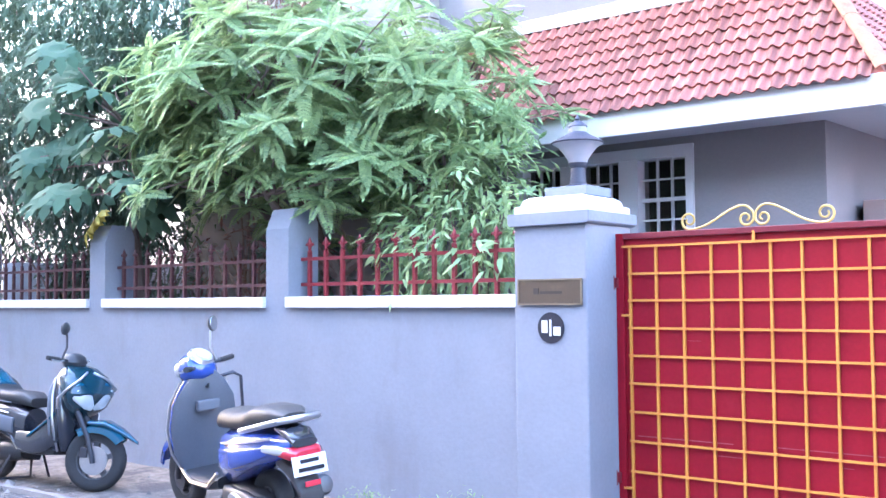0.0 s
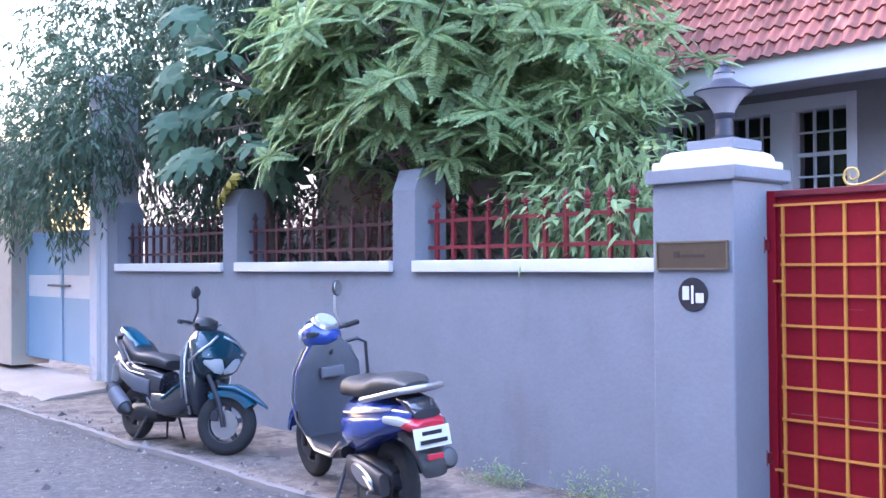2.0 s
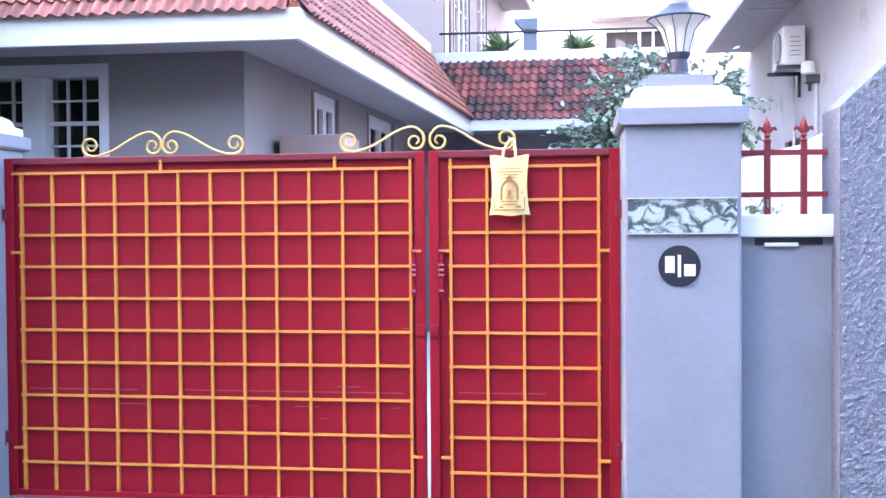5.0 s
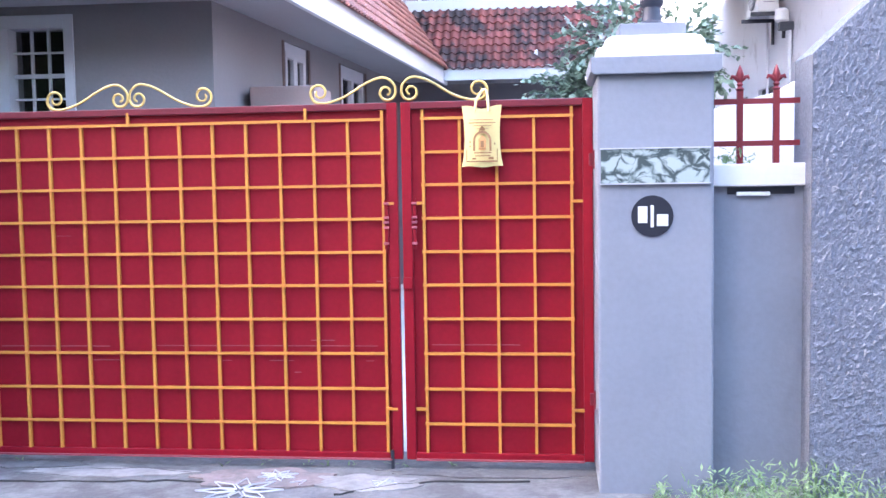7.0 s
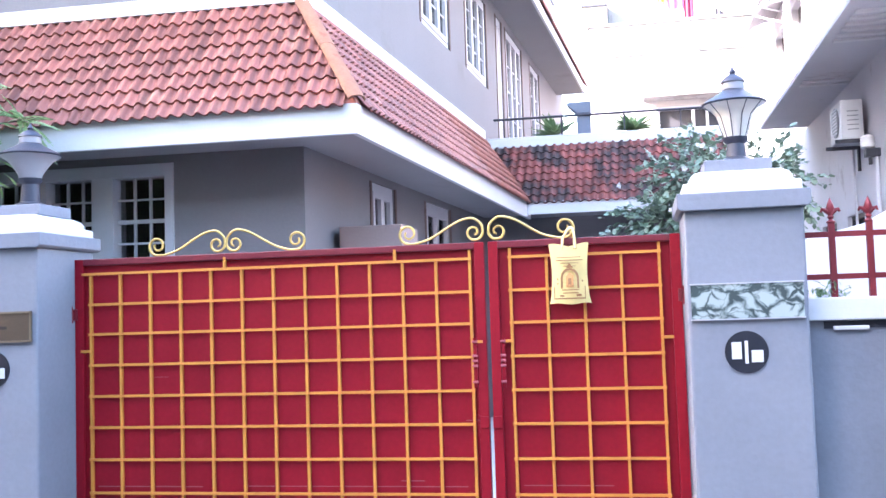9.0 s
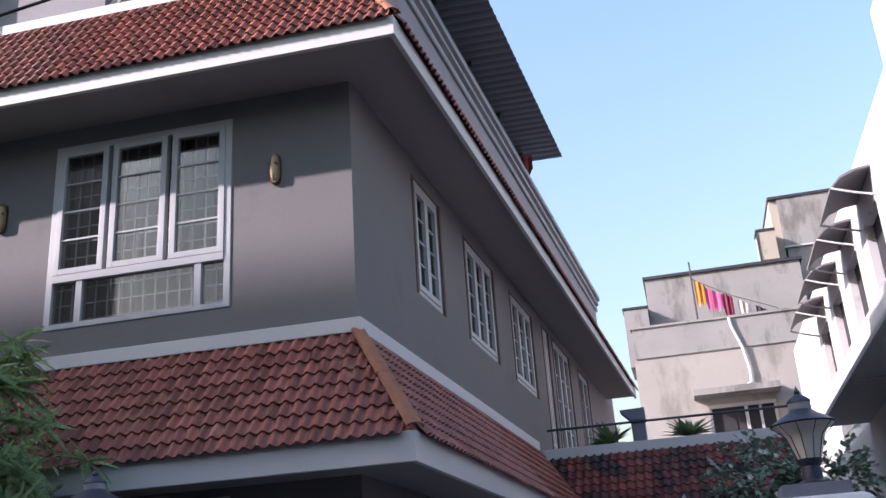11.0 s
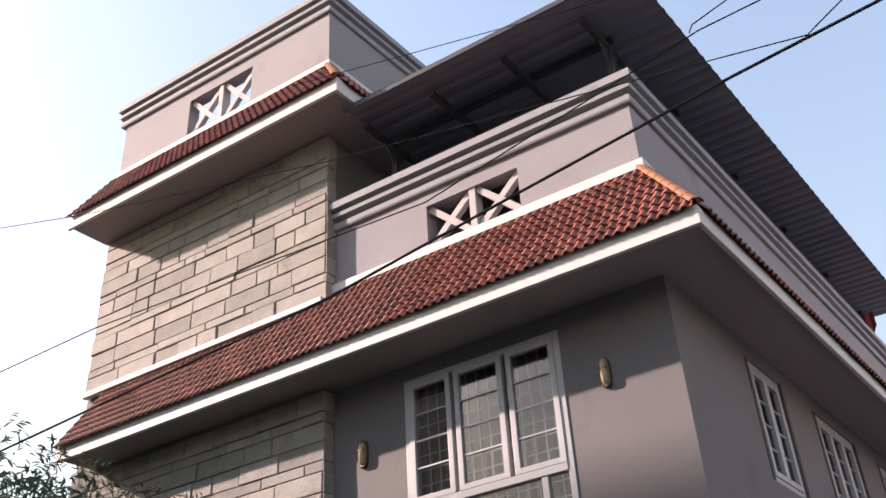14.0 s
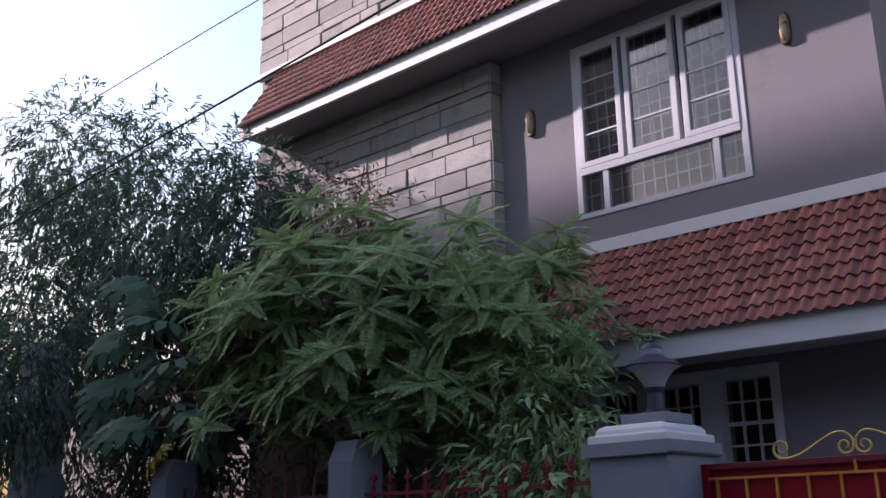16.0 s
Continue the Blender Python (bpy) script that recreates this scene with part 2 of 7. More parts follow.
# strong tone noise doubles as shade in the pits of the rough-cast
M_stucco = mat("rough_cast_stucco", (0.155, 0.165, 0.20), 0.9, var=0.4, scale=55, grain=110, bump=1.0)
M_cream = mat("cream_plaster", (0.34, 0.31, 0.275), 0.8, var=0.08, scale=1.2, grain=40, bump=0.12, stain=(0.27, 0.245, 0.21), stain_scale=1.5, stain_at=0.6)
M_nbr = mat("neighbour_white_plaster", (0.50, 0.495, 0.52), 0.8, var=0.07, scale=1.0, grain=35, bump=0.12, stain=(0.34, 0.33, 0.33), stain_scale=1.4, stain_at=0.58)
M_conc = mat("weathered_concrete_block", (0.245, 0.242, 0.247), 0.9, var=0.15, scale=0.9, grain=25, bump=0.3, stain=(0.14, 0.138, 0.14), stain_scale=1.2, stain_at=0.53, streak=0.35)
M_apron = mat("drive_concrete", (0.145, 0.138, 0.136), 0.9, var=0.5, scale=4.5, grain=34, bump=0.8, stain=(0.085, 0.08, 0.08), stain_scale=3.4, stain_at=0.48)
M_dirt = mat("dusty_verge", (0.17, 0.138, 0.118), 0.95, var=0.85, scale=9, grain=34, bump=1.0, stain=(0.07, 0.06, 0.056), stain_scale=3.2, stain_at=0.5)
M_asphalt = mat("asphalt", (0.072, 0.069, 0.072), 0.9, var=0.95, scale=30, grain=75, bump=1.0, stain=(0.11, 0.102, 0.098), stain_scale=7.5, stain_at=0.53)
M_bluegate = mat("sky_blue_paint", (0.22, 0.33, 0.44), 0.5, var=0.08, scale=2, grain=50, bump=0.06, stain=(0.18, 0.28, 0.37), stain_scale=2, stain_at=0.6)
M_glass = glass_mat("window_glass")
# near-black colour for flat sheets that stand for unlit rooms
M_dark = mat("painted_room_dark", (0.03, 0.03, 0.035), 0.9, var=0.2)
M_curtain = mat("grey_curtain", (0.112, 0.104, 0.098), 0.95, var=0.2, scale=12, grain=60, bump=0.2)
M_grille = mat("pale_window_grille", (0.36, 0.37, 0.40), 0.5, var=0.08, scale=8)
M_brass = mat("brass_plate", (0.105, 0.078, 0.055), 0.42, 0.55, var=0.15, scale=9, grain=80, bump=0.05, stain=(0.13, 0.095, 0.06), stain_scale=9, stain_at=0.58)
M_brassl = mat("brass_lamp", (0.12, 0.078, 0.045), 0.35, 0.6, var=0.15, scale=9)
M_black = mat("black_paint", (0.008, 0.009, 0.018), 0.55, var=0.15, scale=8)
M_lampmetal = mat("lamp_grey_metal", (0.045, 0.048, 0.068), 0.45, 0.3, var=0.12, scale=9)
M_opal = mat("opal_lamp_shade", (0.30, 0.30, 0.33), 0.35, var=0.06, scale=9, bump=0.0)
# pale warm colour put in for sky showing through the clear shade
M_opal_backlit = mat("painted_backlit_shade", (0.62, 0.58, 0.52), 0.3, var=0.06, scale=9, bump=0.0)
M_bag = mat("yellow_cotton_bag", (0.66, 0.53, 0.22), 0.9, var=0.1, scale=9, grain=160, bump=0.3)
M_print = mat("brown_bag_print", (0.30, 0.16, 0.07), 0.9, var=0.15, scale=9)
M_printy = mat("orange_bag_print", (0.62, 0.32, 0.12), 0.9, var=0.15, scale=9)
M_bark = mat("grey_brown_bark", (0.15, 0.11, 0.09), 0.9, var=0.3, scale=9, grain=50, bump=0.6)
M_cable = mat("black_cable", (0.02, 0.02, 0.025), 0.6, var=0.1)
M_leaf = leaf_mat("feathery_leaf", (0.19, 0.29, 0.13), (0.35, 0.45, 0.20), 0.4)
M_leaf2 = leaf_mat("narrow_leaf", (0.068, 0.115, 0.075), (0.12, 0.17, 0.115), 0.35, 0.6, 0.2)
M_leaf3 = leaf_mat("papaya_leaf", (0.065, 0.12, 0.075), (0.10, 0.17, 0.10), 0.3, 0.75, 0.25)
M_leafy = leaf_mat("yellowed_leaf", (0.42, 0.36, 0.06), (0.5, 0.42, 0.08), 0.4)
M_croton = leaf_mat("reddish_shrub_leaf", (0.10, 0.035, 0.035), (0.14, 0.07, 0.05), 0.2)
M_weed = leaf_mat("weed_leaf", (0.12, 0.19, 0.08), (0.24, 0.33, 0.15), 0.3)
M_bud = leaf_mat("white_blossom", (0.5, 0.5, 0.49), (0.62, 0.62, 0.6), 0.2)


def marble_mat():
    """Pale green marble broken by a web of dark veins, thick in a few diagonal runs."""
    m = bpy.data.materials.new("green_veined_marble")
    nt, n, l, p = nodes_of(m)

    def op(kind, a, b):
        q = n.new("ShaderNodeMath")
        q.operation = kind
        for i, v in enumerate((a, b)):
            if isinstance(v, (int, float)):
                q.inputs[i].default_value = v
            else:
                l.new(v, q.inputs[i])
        return q.outputs[0]

    geo = n.new("ShaderNodeNewGeometry")
    warp = n.new("ShaderNodeTexNoise")
    warp.inputs["Scale"].default_value, warp.inputs["Detail"].default_value = 14, 4
    l.new(geo.outputs["Position"], warp.inputs["Vector"])
    bend = n.new("ShaderNodeVectorMath")
    bend.operation = "MULTIPLY_ADD"
    bend.inputs[1].default_value = (0.07, 0.07, 0.07)
    l.new(warp.outputs["Color"], bend.inputs[0])
    l.new(geo.outputs["Position"], bend.inputs[2])
    dist = []
    for turn, size, stretch in ((0.75, 6.0, 1.9), (0.5, 14.0, 1.2)):
        mp = n.new("ShaderNodeMapping")
        mp.inputs["Rotation"].default_value, mp.inputs["Scale"].default_value = (0, turn, 0), (1.0, 1.0, stretch)
        l.new(bend.outputs[0], mp.inputs["Vector"])
        vo = n.new("ShaderNodeTexVoronoi")
        vo.feature = "DISTANCE_TO_EDGE"
        vo.inputs["Scale"].default_value = size
        l.new(mp.outputs["Vector"], vo.inputs["Vector"])
        dist.append(vo.outputs["Distance"])
    width = n.new("ShaderNodeTexNoise")
    width.inputs["Scale"].default_value, width.inputs["Detail"].default_value = 11, 3
    l.new(geo.outputs["Position"], width.inputs["Vector"])
    thick = op("MULTIPLY", op("SUBTRACT", width.outputs["Fac"], 0.465), 0.5)
    fine = op("ADD", dist[1], op("MULTIPLY", op("SUBTRACT", 0.52, width.outputs["Fac"]), 0.6))
    vein = op("MINIMUM", op("SUBTRACT", dist[0], thick), fine)
    r = n.new("ShaderNodeValToRGB")
    e = r.color_ramp.elements
    e[0].position, e[0].color = 0.0, (0.045, 0.062, 0.062, 1)
    e[1].position, e[1].color = 0.05, (0.17, 0.205, 0.20, 1)
    k = e.new(0.11)
    k.color = (0.30, 0.35, 0.34, 1)
    l.new(vein, r.inputs["Fac"])
    l.new(r.outputs["Color"], p.inputs["Base Color"])
    p.inputs["Roughness"].default_value = 0.25
    return m


M_marble = marble_mat()


# ---------------------------------------------------------------- ground
def level(x):
    return 0.045 + 0.002 * min(max(-x, 0), 9.5)


def strip(xs, ys, fz, bottom=None):
    mb = MB()
    n, m = len(xs), len(ys)
    mb.v = [(x, y, fz(x, y)) for y in ys for x in xs]
    mb.f = [(j * n + i, j * n + i + 1, (j + 1) * n + i + 1, (j + 1) * n + i) for j in range(m - 1) for i in range(n - 1)]
    return mb


xs = [-300, -120, -60, -30, -20] + [-16 + 0.25 * i for i in range(108)] + [14, 25, 60, 120, 300]
solo("ground", strip(xs, [-300, -100, -40, -20, -12, -6, 0, 6, 12, 30, 80, 300], lambda x, y: level(x) - 0.06), M_dirt, "dusty bare earth reaching away all round", "ground", kind="structure")
solo("road", strip(xs[3:-2], [-9.0 + 0.22 * i for i in range(35)] + [-1.30], lambda x, y: level(x) - 0.035 + 0.008 * noise.noise((x * 1.3, y * 1.3, 0))), M_asphalt, "worn grey asphalt lane strewn with grit", "road", kind="structure")


def verge_edge(x):
    return -1.44 + 0.05 * noise.noise((x * 0.9, 3, 0)) + 0.02 * noise.noise((x * 5, 8, 0))


mb = MB()
cols = [-13 + 0.12 * i for i in range(104)]
rowsv = [0, 0.04, 0.12, 0.25, 0.4, 0.55, 0.7, 0.85, 1.0]
for v in rowsv:
    for x in cols:
        e = verge_edge(x)
        y = e + (-0.2 - e) * v
        z = level(x) + (-0.05 if v == 0 else 0.012 * noise.noise((x * 3, y * 3, 1)) + 0.03 * v)
        mb.v.append((x, y, z))
nc = len(cols)
mb.f = [(j * nc + i, j * nc + i + 1, (j + 1) * nc + i + 1, (j + 1) * nc + i) for j in range(len(rowsv) - 1) for i in range(nc - 1)]
solo("pavement", mb, M_dirt, "rough dusty verge with broken concrete along the wall", "verge", kind="structure")
mb = MB()
kr = [[(x, verge_edge(x) - 0.03, level(x) - 0.06), (x, verge_edge(x) - 0.025 + 0.012 * noise.noise((x * 6, 1, 1)), level(x) + 0.004 + 0.01 * noise.noise((x * 4, 2, 2))), (x, verge_edge(x) + 0.03 + 0.015 * noise.noise((x * 7, 5, 1)), level(x) + 0.008 + 0.01 * noise.noise((x * 4, 7, 2))), (x, verge_edge(x) + 0.05, level(x) - 0.03)] for x in [-13 + 0.07 * i for i in range(178)]]
mb.loft(kr)
solo("kerb", mb, mat("pale_edging", (0.20, 0.182, 0.172), 0.9, var=0.2, scale=4, grain=40, bump=0.4), "pale concrete edging between verge and lane", "kerb", kind="structure")
apron = solo("driveway_apron", strip([-0.62 + 0.2 * i for i in range(25)], [-2.0, -1.5, -1.0, -0.7, -0.4, -0.2, 0.0, 0.3], lambda x, y: 0.052 + 0.006 * noise.noise((x * 2, y * 2, 4)) - 0.05 * max(0, min(1, (-0.7 - y) / 0.9))), M_apron, "cracked grey concrete apron before the gate", "driveway", kind="structure")
M_pinkish = mat("pinkish_cement", (0.21, 0.165, 0.155), 0.9, var=0.5, scale=7, grain=40, bump=0.7, stain=(0.13, 0.115, 0.112), stain_scale=6, stain_at=0.52)
M_palecem = mat("pale_cement_screed", (0.25, 0.235, 0.225), 0.9, var=0.45, scale=8, grain=40, bump=0.7, stain=(0.15, 0.14, 0.14), stain_scale=5, stain_at=0.52)
M_darkcem = mat("dark_patch_tone", (0.10, 0.096, 0.097), 0.85, var=0.4, scale=6, grain=40, bump=0.6, stain=(0.14, 0.132, 0.13), stain_scale=5, stain_at=0.55)
M_crack = mat("crack_dirt", (0.045, 0.042, 0.04), 0.95, var=0.3, scale=20)


def patch(x, y, rx, ry, m, label, seed):
    """A thin ragged patch of cement tone lying on the apron."""
    rg, pts = random.Random(seed), []
    for k in range(44):
        a = 2 * math.pi * k / 44
        q = 1 + 0.45 * noise.noise((2.2 * math.cos(a) + seed, 2.2 * math.sin(a), 0)) + rg.uniform(-0.06, 0.06)
        pts.append((x + rx * q * math.cos(a), y + ry * q * math.sin(a)))
    part("patch", MB().prism(pts, "z", 0.03, 0.0585 + 0.0004 * (seed % 3)), m, apron, label)


def crack(pts, w, seed):
    rg, top, low = random.Random(seed), [], []
    for (xa, ya), (xb, yb) in zip(pts, pts[1:]):
        for k in range(6):
            t = k / 6
            x, y, h = xa + (xb - xa) * t, ya + (yb - ya) * t + rg.uniform(-0.012, 0.012), w * rg.uniform(0.4, 1.2)
            top.append((x, y + h))
            low.append((x, y - h))
    part("crack", MB().prism(low + top[::-1], "z", 0.05, 0.0605), M_crack, apron, "dark crack in the cement")


patch(1.62, -0.22, 0.36, 0.15, M_pinkish, "pinkish repaired patch", 1)
patch(2.12, -0.27, 0.26, 0.12, M_palecem, "pale screed patch", 2)
patch(2.75, -0.05, 0.55, 0.10, M_darkcem, "dark patch at the gate foot", 3)
# hollow under the gate's left end, its shade put in as dark colour
patch(0.25, -0.02, 0.33, 0.09, M_darkcem, "dark patch at the gate foot", 6)
patch(0.75, -0.16, 0.42, 0.08, M_palecem, "pale screed patch", 5)
crack([(0.1, -0.34), (0.7, -0.33), (1.2, -0.28), (1.35, -0.30)], 0.003, 1)
crack([(2.0, -0.46), (2.2, -0.33), (2.45, -0.22), (3.0, -0.2)], 0.0035, 2)
crack([(0.5, -0.12), (0.95, -0.1), (1.25, -0.17)], 0.0025, 3)
# unseen floor behind the gate, made pale to reflect light under the eaves
solo("courtyard_floor", strip([-7.0 + 1.0 * i for i in range(13)], [0.301, 2, 4, 6, 9.4], lambda x, y: 0.05), mat("pale_bounce_paving", (0.46, 0.44, 0.42), 0.8, var=0.12, scale=1.2, grain=30, bump=0.2), "unseen pale courtyard floor, added to bounce light onto the house", "floor", kind="structure")
solo("neighbour_apron", MB().prism([(-1.35, 0.0), (-0.9, 0.10), (0.0, 0.17), (0.0, 0.0)], "x", -13, -7.92), mat("pale_dusty_concrete", (0.28, 0.245, 0.22), 0.95, var=0.2, scale=2, grain=30, bump=0.5), "sloping dusty concrete apron before a blue gate", "driveway", kind="structure", bevel=0.02)

# stones and grit along the verge
random.seed(4)
mb = MB()
for i in range(5200):
    x = random.uniform(-9.2, 0.2)
    y = verge_edge(x) + (random.gauss(0.1, 0.45) if i % 3 else random.uniform(-2.2, 1.0))
    r = 0.0042 * math.exp(random.gauss(0, 0.6)) * (3.0 if random.random() < 0.05 else 1)
    z = level(x) + (0.005 if y > verge_edge(x) else -0.03)
    a, b, c, d = (random.uniform(0.5, 1.6) * r for _ in range(4))
    mb.add([(x - a, y + b * 0.4, z), (x + c * 0.3, y - b, z), (x + c, y, z), (x - a * 0.3, y + d, z), (x, y, z + r * 0.9)], [(0, 1, 4), (1, 2, 4), (2, 3, 4), (3, 0, 4)])
solo("grit", mb, mat("grit_stone", (0.17, 0.155, 0.145), 0.9, var=0.3, scale=20, island=0.7), "small stones and grit scattered on the verge", "stones", kind="stuff")
solo("stone_slab", MB().prism([(-1.35, -0.95), (-0.72, -1.05), (-0.65, -0.62), (-1.25, -0.55)], "z", 0.03, 0.10), M_apron, "flat pale stone slab lying by the wall", "slab", bevel=0.012)

# ---------------------------------------------------------------- compound wall, railings and pillars
BAYS = [(-7.745, -5.447), (-5.192, -2.936), (-2.679, -0.52)]
cw = thing("compound_wall", (-4, -0.2, 0.1), "blue-grey plastered compound wall with white copings and piers", "wall", kind="structure")
mb = MB()
for a, b in BAYS:
    mb.box(a, b, -0.28, 0.0, 0.0, 1.45)
part("wall", mb, M_wall, cw)
for a, b in [(-2.936, -2.679), (-5.447, -5.192), (-8.0, -7.745)]:
    mb = MB().prism([(-0.28, 0.0), (-0.28, 2.06), (-0.21, 2.22), (-0.02, 2.22), (0.03, 2.12), (0.03, 0.0)], "x", a, b)
    part("pier", mb, M_wall, cw)
for a, b in BAYS:
    part("coping", MB().box(a, b, -0.32, 0.03, 1.45, 1.534), M_white, cw, "white painted coping", bevel=0.008)

r_seg = thing("side_wall_panel", (4, -0.1, 0.05), "narrow blue-grey wall panel with thick white coping", "wall", kind="structure")
part("wall", MB().box(3.74, 4.22, -0.2, 0.05, 0.0, 1.462), M_wall, r_seg)
part("coping", MB().box(3.742, 4.24, -0.235, 0.08, 1.462, 1.565), M_white, r_seg, bevel=0.008)
# black box on the wall face in place of the gap's shade
part("letter_slot", MB().box(3.83, 4.13, -0.206, -0.19, 1.425, 1.458), M_black, r_seg, "black strip painted as the shaded slot under the coping")
part("paper", MB().box(3.87, 4.02, -0.222, -0.20, 1.418, 1.436), M_white, r_seg, "rolled white paper in the slot", bevel=0.004)


def finial(x, y, z, s=1.0):
    mb = MB()
    mb.lathe([(0.011, 0), (0.022, 0.012), (0.009, 0.024), (0.016, 0.034), (0.009, 0.044), (0.02, 0.075), (0.012, 0.1), (0.001, 0.125)], (x, y, z), 8)
    for sx in (-1, 1):
        pts = [(x, y, z + 0.045), (x + sx * 0.02, y, z + 0.066), (x + sx * 0.036, y, z + 0.072), (x + sx * 0.042, y, z + 0.058)]
        mb.tube(pts, [0.010, 0.011, 0.009, 0.005], 6)
    return mb


def railing(a, b, material, label, step=0.18, y=-0.14, start=None, dz=-0.031):
    rl = thing("fence_railing", ((a + b) / 2, y, 1.565 + dz), label, "railing", group="railings on the compound wall")
    for z in (1.66, 1.855):
        part("rail", MB().box(a, b, y - 0.011, y + 0.011, z + dz - 0.0125, z + dz + 0.0125), material, rl)
    x = start if start is not None else a + step / 2
    while x < b - 0.03:
        bar = part("bar", MB().box(x - 0.0135, x + 0.0135, y - 0.0135, y + 0.0135, 1.56 + dz, 1.905 + dz), material, rl)
        part("finial", finial(x, y, 1.9 + dz), material, bar, smooth=True)
        x += step
    return rl


M_rail_red = mat("red_rail_paint", (0.17, 0.015, 0.02), 0.5, var=0.2, scale=8)
M_rail_brown = mat("brown_rail_paint", (0.06, 0.018, 0.02), 0.55, var=0.25, scale=8)
railing(*BAYS[0], M_rail_brown, "dark brown-red iron railing with fleur-de-lis finials", 0.17)
railing(*BAYS[1], M_rail_brown, "dark brown-red iron railing overgrown from behind", 0.185)
railing(*BAYS[2], M_rail_red, "red iron railing with fleur-de-lis finials before shrubs", 0.178)
railing(3.742, 4.2, M_rail_red, "short red iron railing with two finials", 0.165, -0.12, 3.9, 0.0)


def pillar(x0, x1, label, dz=0.0, lamp=0.0):
    c, yc = (x0 + x1) / 2, -0.085
    th = thing("gate_pillar", (c, yc, 0.05), label, "pillar", group="gate pillars")
    h = (x1 - x0) / 2
    part("shaft", MB().box(x0, x1, -0.35, 0.18, 0.0, 1.972 + dz), M_wall, th, bevel=0.012)
    part("collar", MB().prism([(c - h - 0.03, 1.985 + dz), (c - h - 0.03, 2.05 + dz), (c + h + 0.03, 2.05 + dz), (c + h + 0.03, 1.985 + dz), (c + h + 0.012, 1.972 + dz), (c - h - 0.012, 1.972 + dz)], "y", yc - 0.295, yc + 0.295), M_wall, th, bevel=0.005)
    prof = [(0.0, 2.05), (0.0, 2.088), (-0.006, 2.096), (-0.032, 2.10), (-0.036, 2.125), (-0.05, 2.142), (-0.075, 2.155)]
    mb = MB().loft([[(c + sx * (h + d), yc + sy * (0.265 + d), z + dz) for sx, sy in ((-1, -1), (1, -1), (1, 1), (-1, 1))] for d, z in prof])
    part("cap", mb, M_white, th, "white stepped moulded cap", bevel=0.004)
    part("lamp_plinth", MB().box(c + lamp - 0.15, c + lamp + 0.15, yc - 0.15, yc + 0.15, 2.155 + dz, 2.215 + dz), M_wall, th, bevel=0.006)
    return th


def pillar_lamp(c, label, clear=False, k_=1.0):
    """A lantern on a short stem; k_ is its girth."""
    yc = -0.085
    z0 = 0.0 if clear else -0.022

    def lathe(prof, n):
        return MB().lathe([(r * k_, z) for r, z in prof], (c, yc, z0), n)

    low = 2.335 if clear else 2.37
    th = thing("pillar_lamp", (c, yc, 2.215), label, "lamp", group="lamps on the gate pillars")
    part("stem", lathe([(0.085, 2.215), (0.085, 2.23), (0.055, 2.242), (0.048, low - 0.03), (0.062, low - 0.018), (0.066, low + 0.002)], 20), M_lampmetal, th, smooth=True)
    part("shade", lathe([(0.058, low), (0.07, low + 0.03), (0.098, 2.44), (0.125, 2.472), (0.165, 2.492), (0.16, 2.498), (0.05, 2.5)], 28), M_opal_backlit if clear else M_opal, th, smooth=True)
    part("roof", lathe([(0.172, 2.493), (0.176, 2.5), (0.15, 2.515), (0.085, 2.548), (0.06, 2.565)], 28), M_lampmetal, th, smooth=True)
    part("neck", lathe([(0.058, 2.563), (0.062, 2.575), (0.058, 2.602)], 20), M_opal, th, "pale neck ring", smooth=True)
    part("finial", lathe([(0.066, 2.60), (0.062, 2.612), (0.03, 2.635), (0.014, 2.642), (0.018, 2.652), (0.01, 2.664), (0.002, 2.682)], 16), M_lampmetal, th, smooth=True)
    if clear:
        for k in range(10):
            a = 2 * math.pi * k / 10
            part("rib", MB().tube([(c + 0.06 * k_ * math.cos(a), yc + 0.06 * k_ * math.sin(a), low), (c + 0.1 * k_ * math.cos(a), yc + 0.1 * k_ * math.sin(a), 2.44), (c + 0.167 * k_ * math.cos(a), yc + 0.167 * k_ * math.sin(a), 2.494)], 0.0025, 4), M_lampmetal, th)
    return th


pillar(-0.522, 0.0, "square blue-grey pillar with white moulded cap beside the gate", -0.022, 0.045)
pillar(3.232, 3.748, "square blue-grey pillar with marble tile and white cap")
pillar_lamp(-0.215, "grey pillar lantern with flared opal shade, unlit", False, 0.96)
pillar_lamp(3.50, "grey pillar lantern with flared ribbed shade, unlit", True, 0.86)


def marks_on(rows, y, material, parent, label=""):
    for x0, x1, z0, z1 in rows:
        part("mark", MB().box(x0, x1, y - 0.003, y, z0, z1), material, parent, label)


def disc(c, z):
    th = thing("number_disc", (c, -0.352, z), "round black painted disc with white marks", "sign", group="discs on the pillars")
    part("plate", MB().lathe([(0.094, 0), (0.094, 0.005)], (c, -0.3505, z), 40, Matrix.Rotation(radians(90), 3, "X")), M_black, th)
    marks_on([(c - 0.064, c - 0.022, z - 0.03, z + 0.045), (c - 0.008, c + 0.006, z - 0.05, z + 0.05), (c + 0.02, c + 0.07, z - 0.045, z + 0.008)], -0.3565, M_white, th, "white bar")
    return th


disc(-0.256, 1.329)
disc(3.475, 1.335)
np_ = thing("name_plate", (-0.26, -0.352, 1.55), "tarnished brass plate with a dark script line", "plate")
part("plate", MB().box(-0.488, -0.032, -0.362, -0.35, 1.468, 1.622), M_brass, np_, bevel=0.003)
fr = MB()
for b in ((-0.488, -0.032, 1.615, 1.625), (-0.488, -0.032, 1.466, 1.476), (-0.49, -0.48, 1.466, 1.625), (-0.04, -0.03, 1.466, 1.625)):
    fr.box(b[0], b[1], -0.368, -0.358, b[2], b[3])
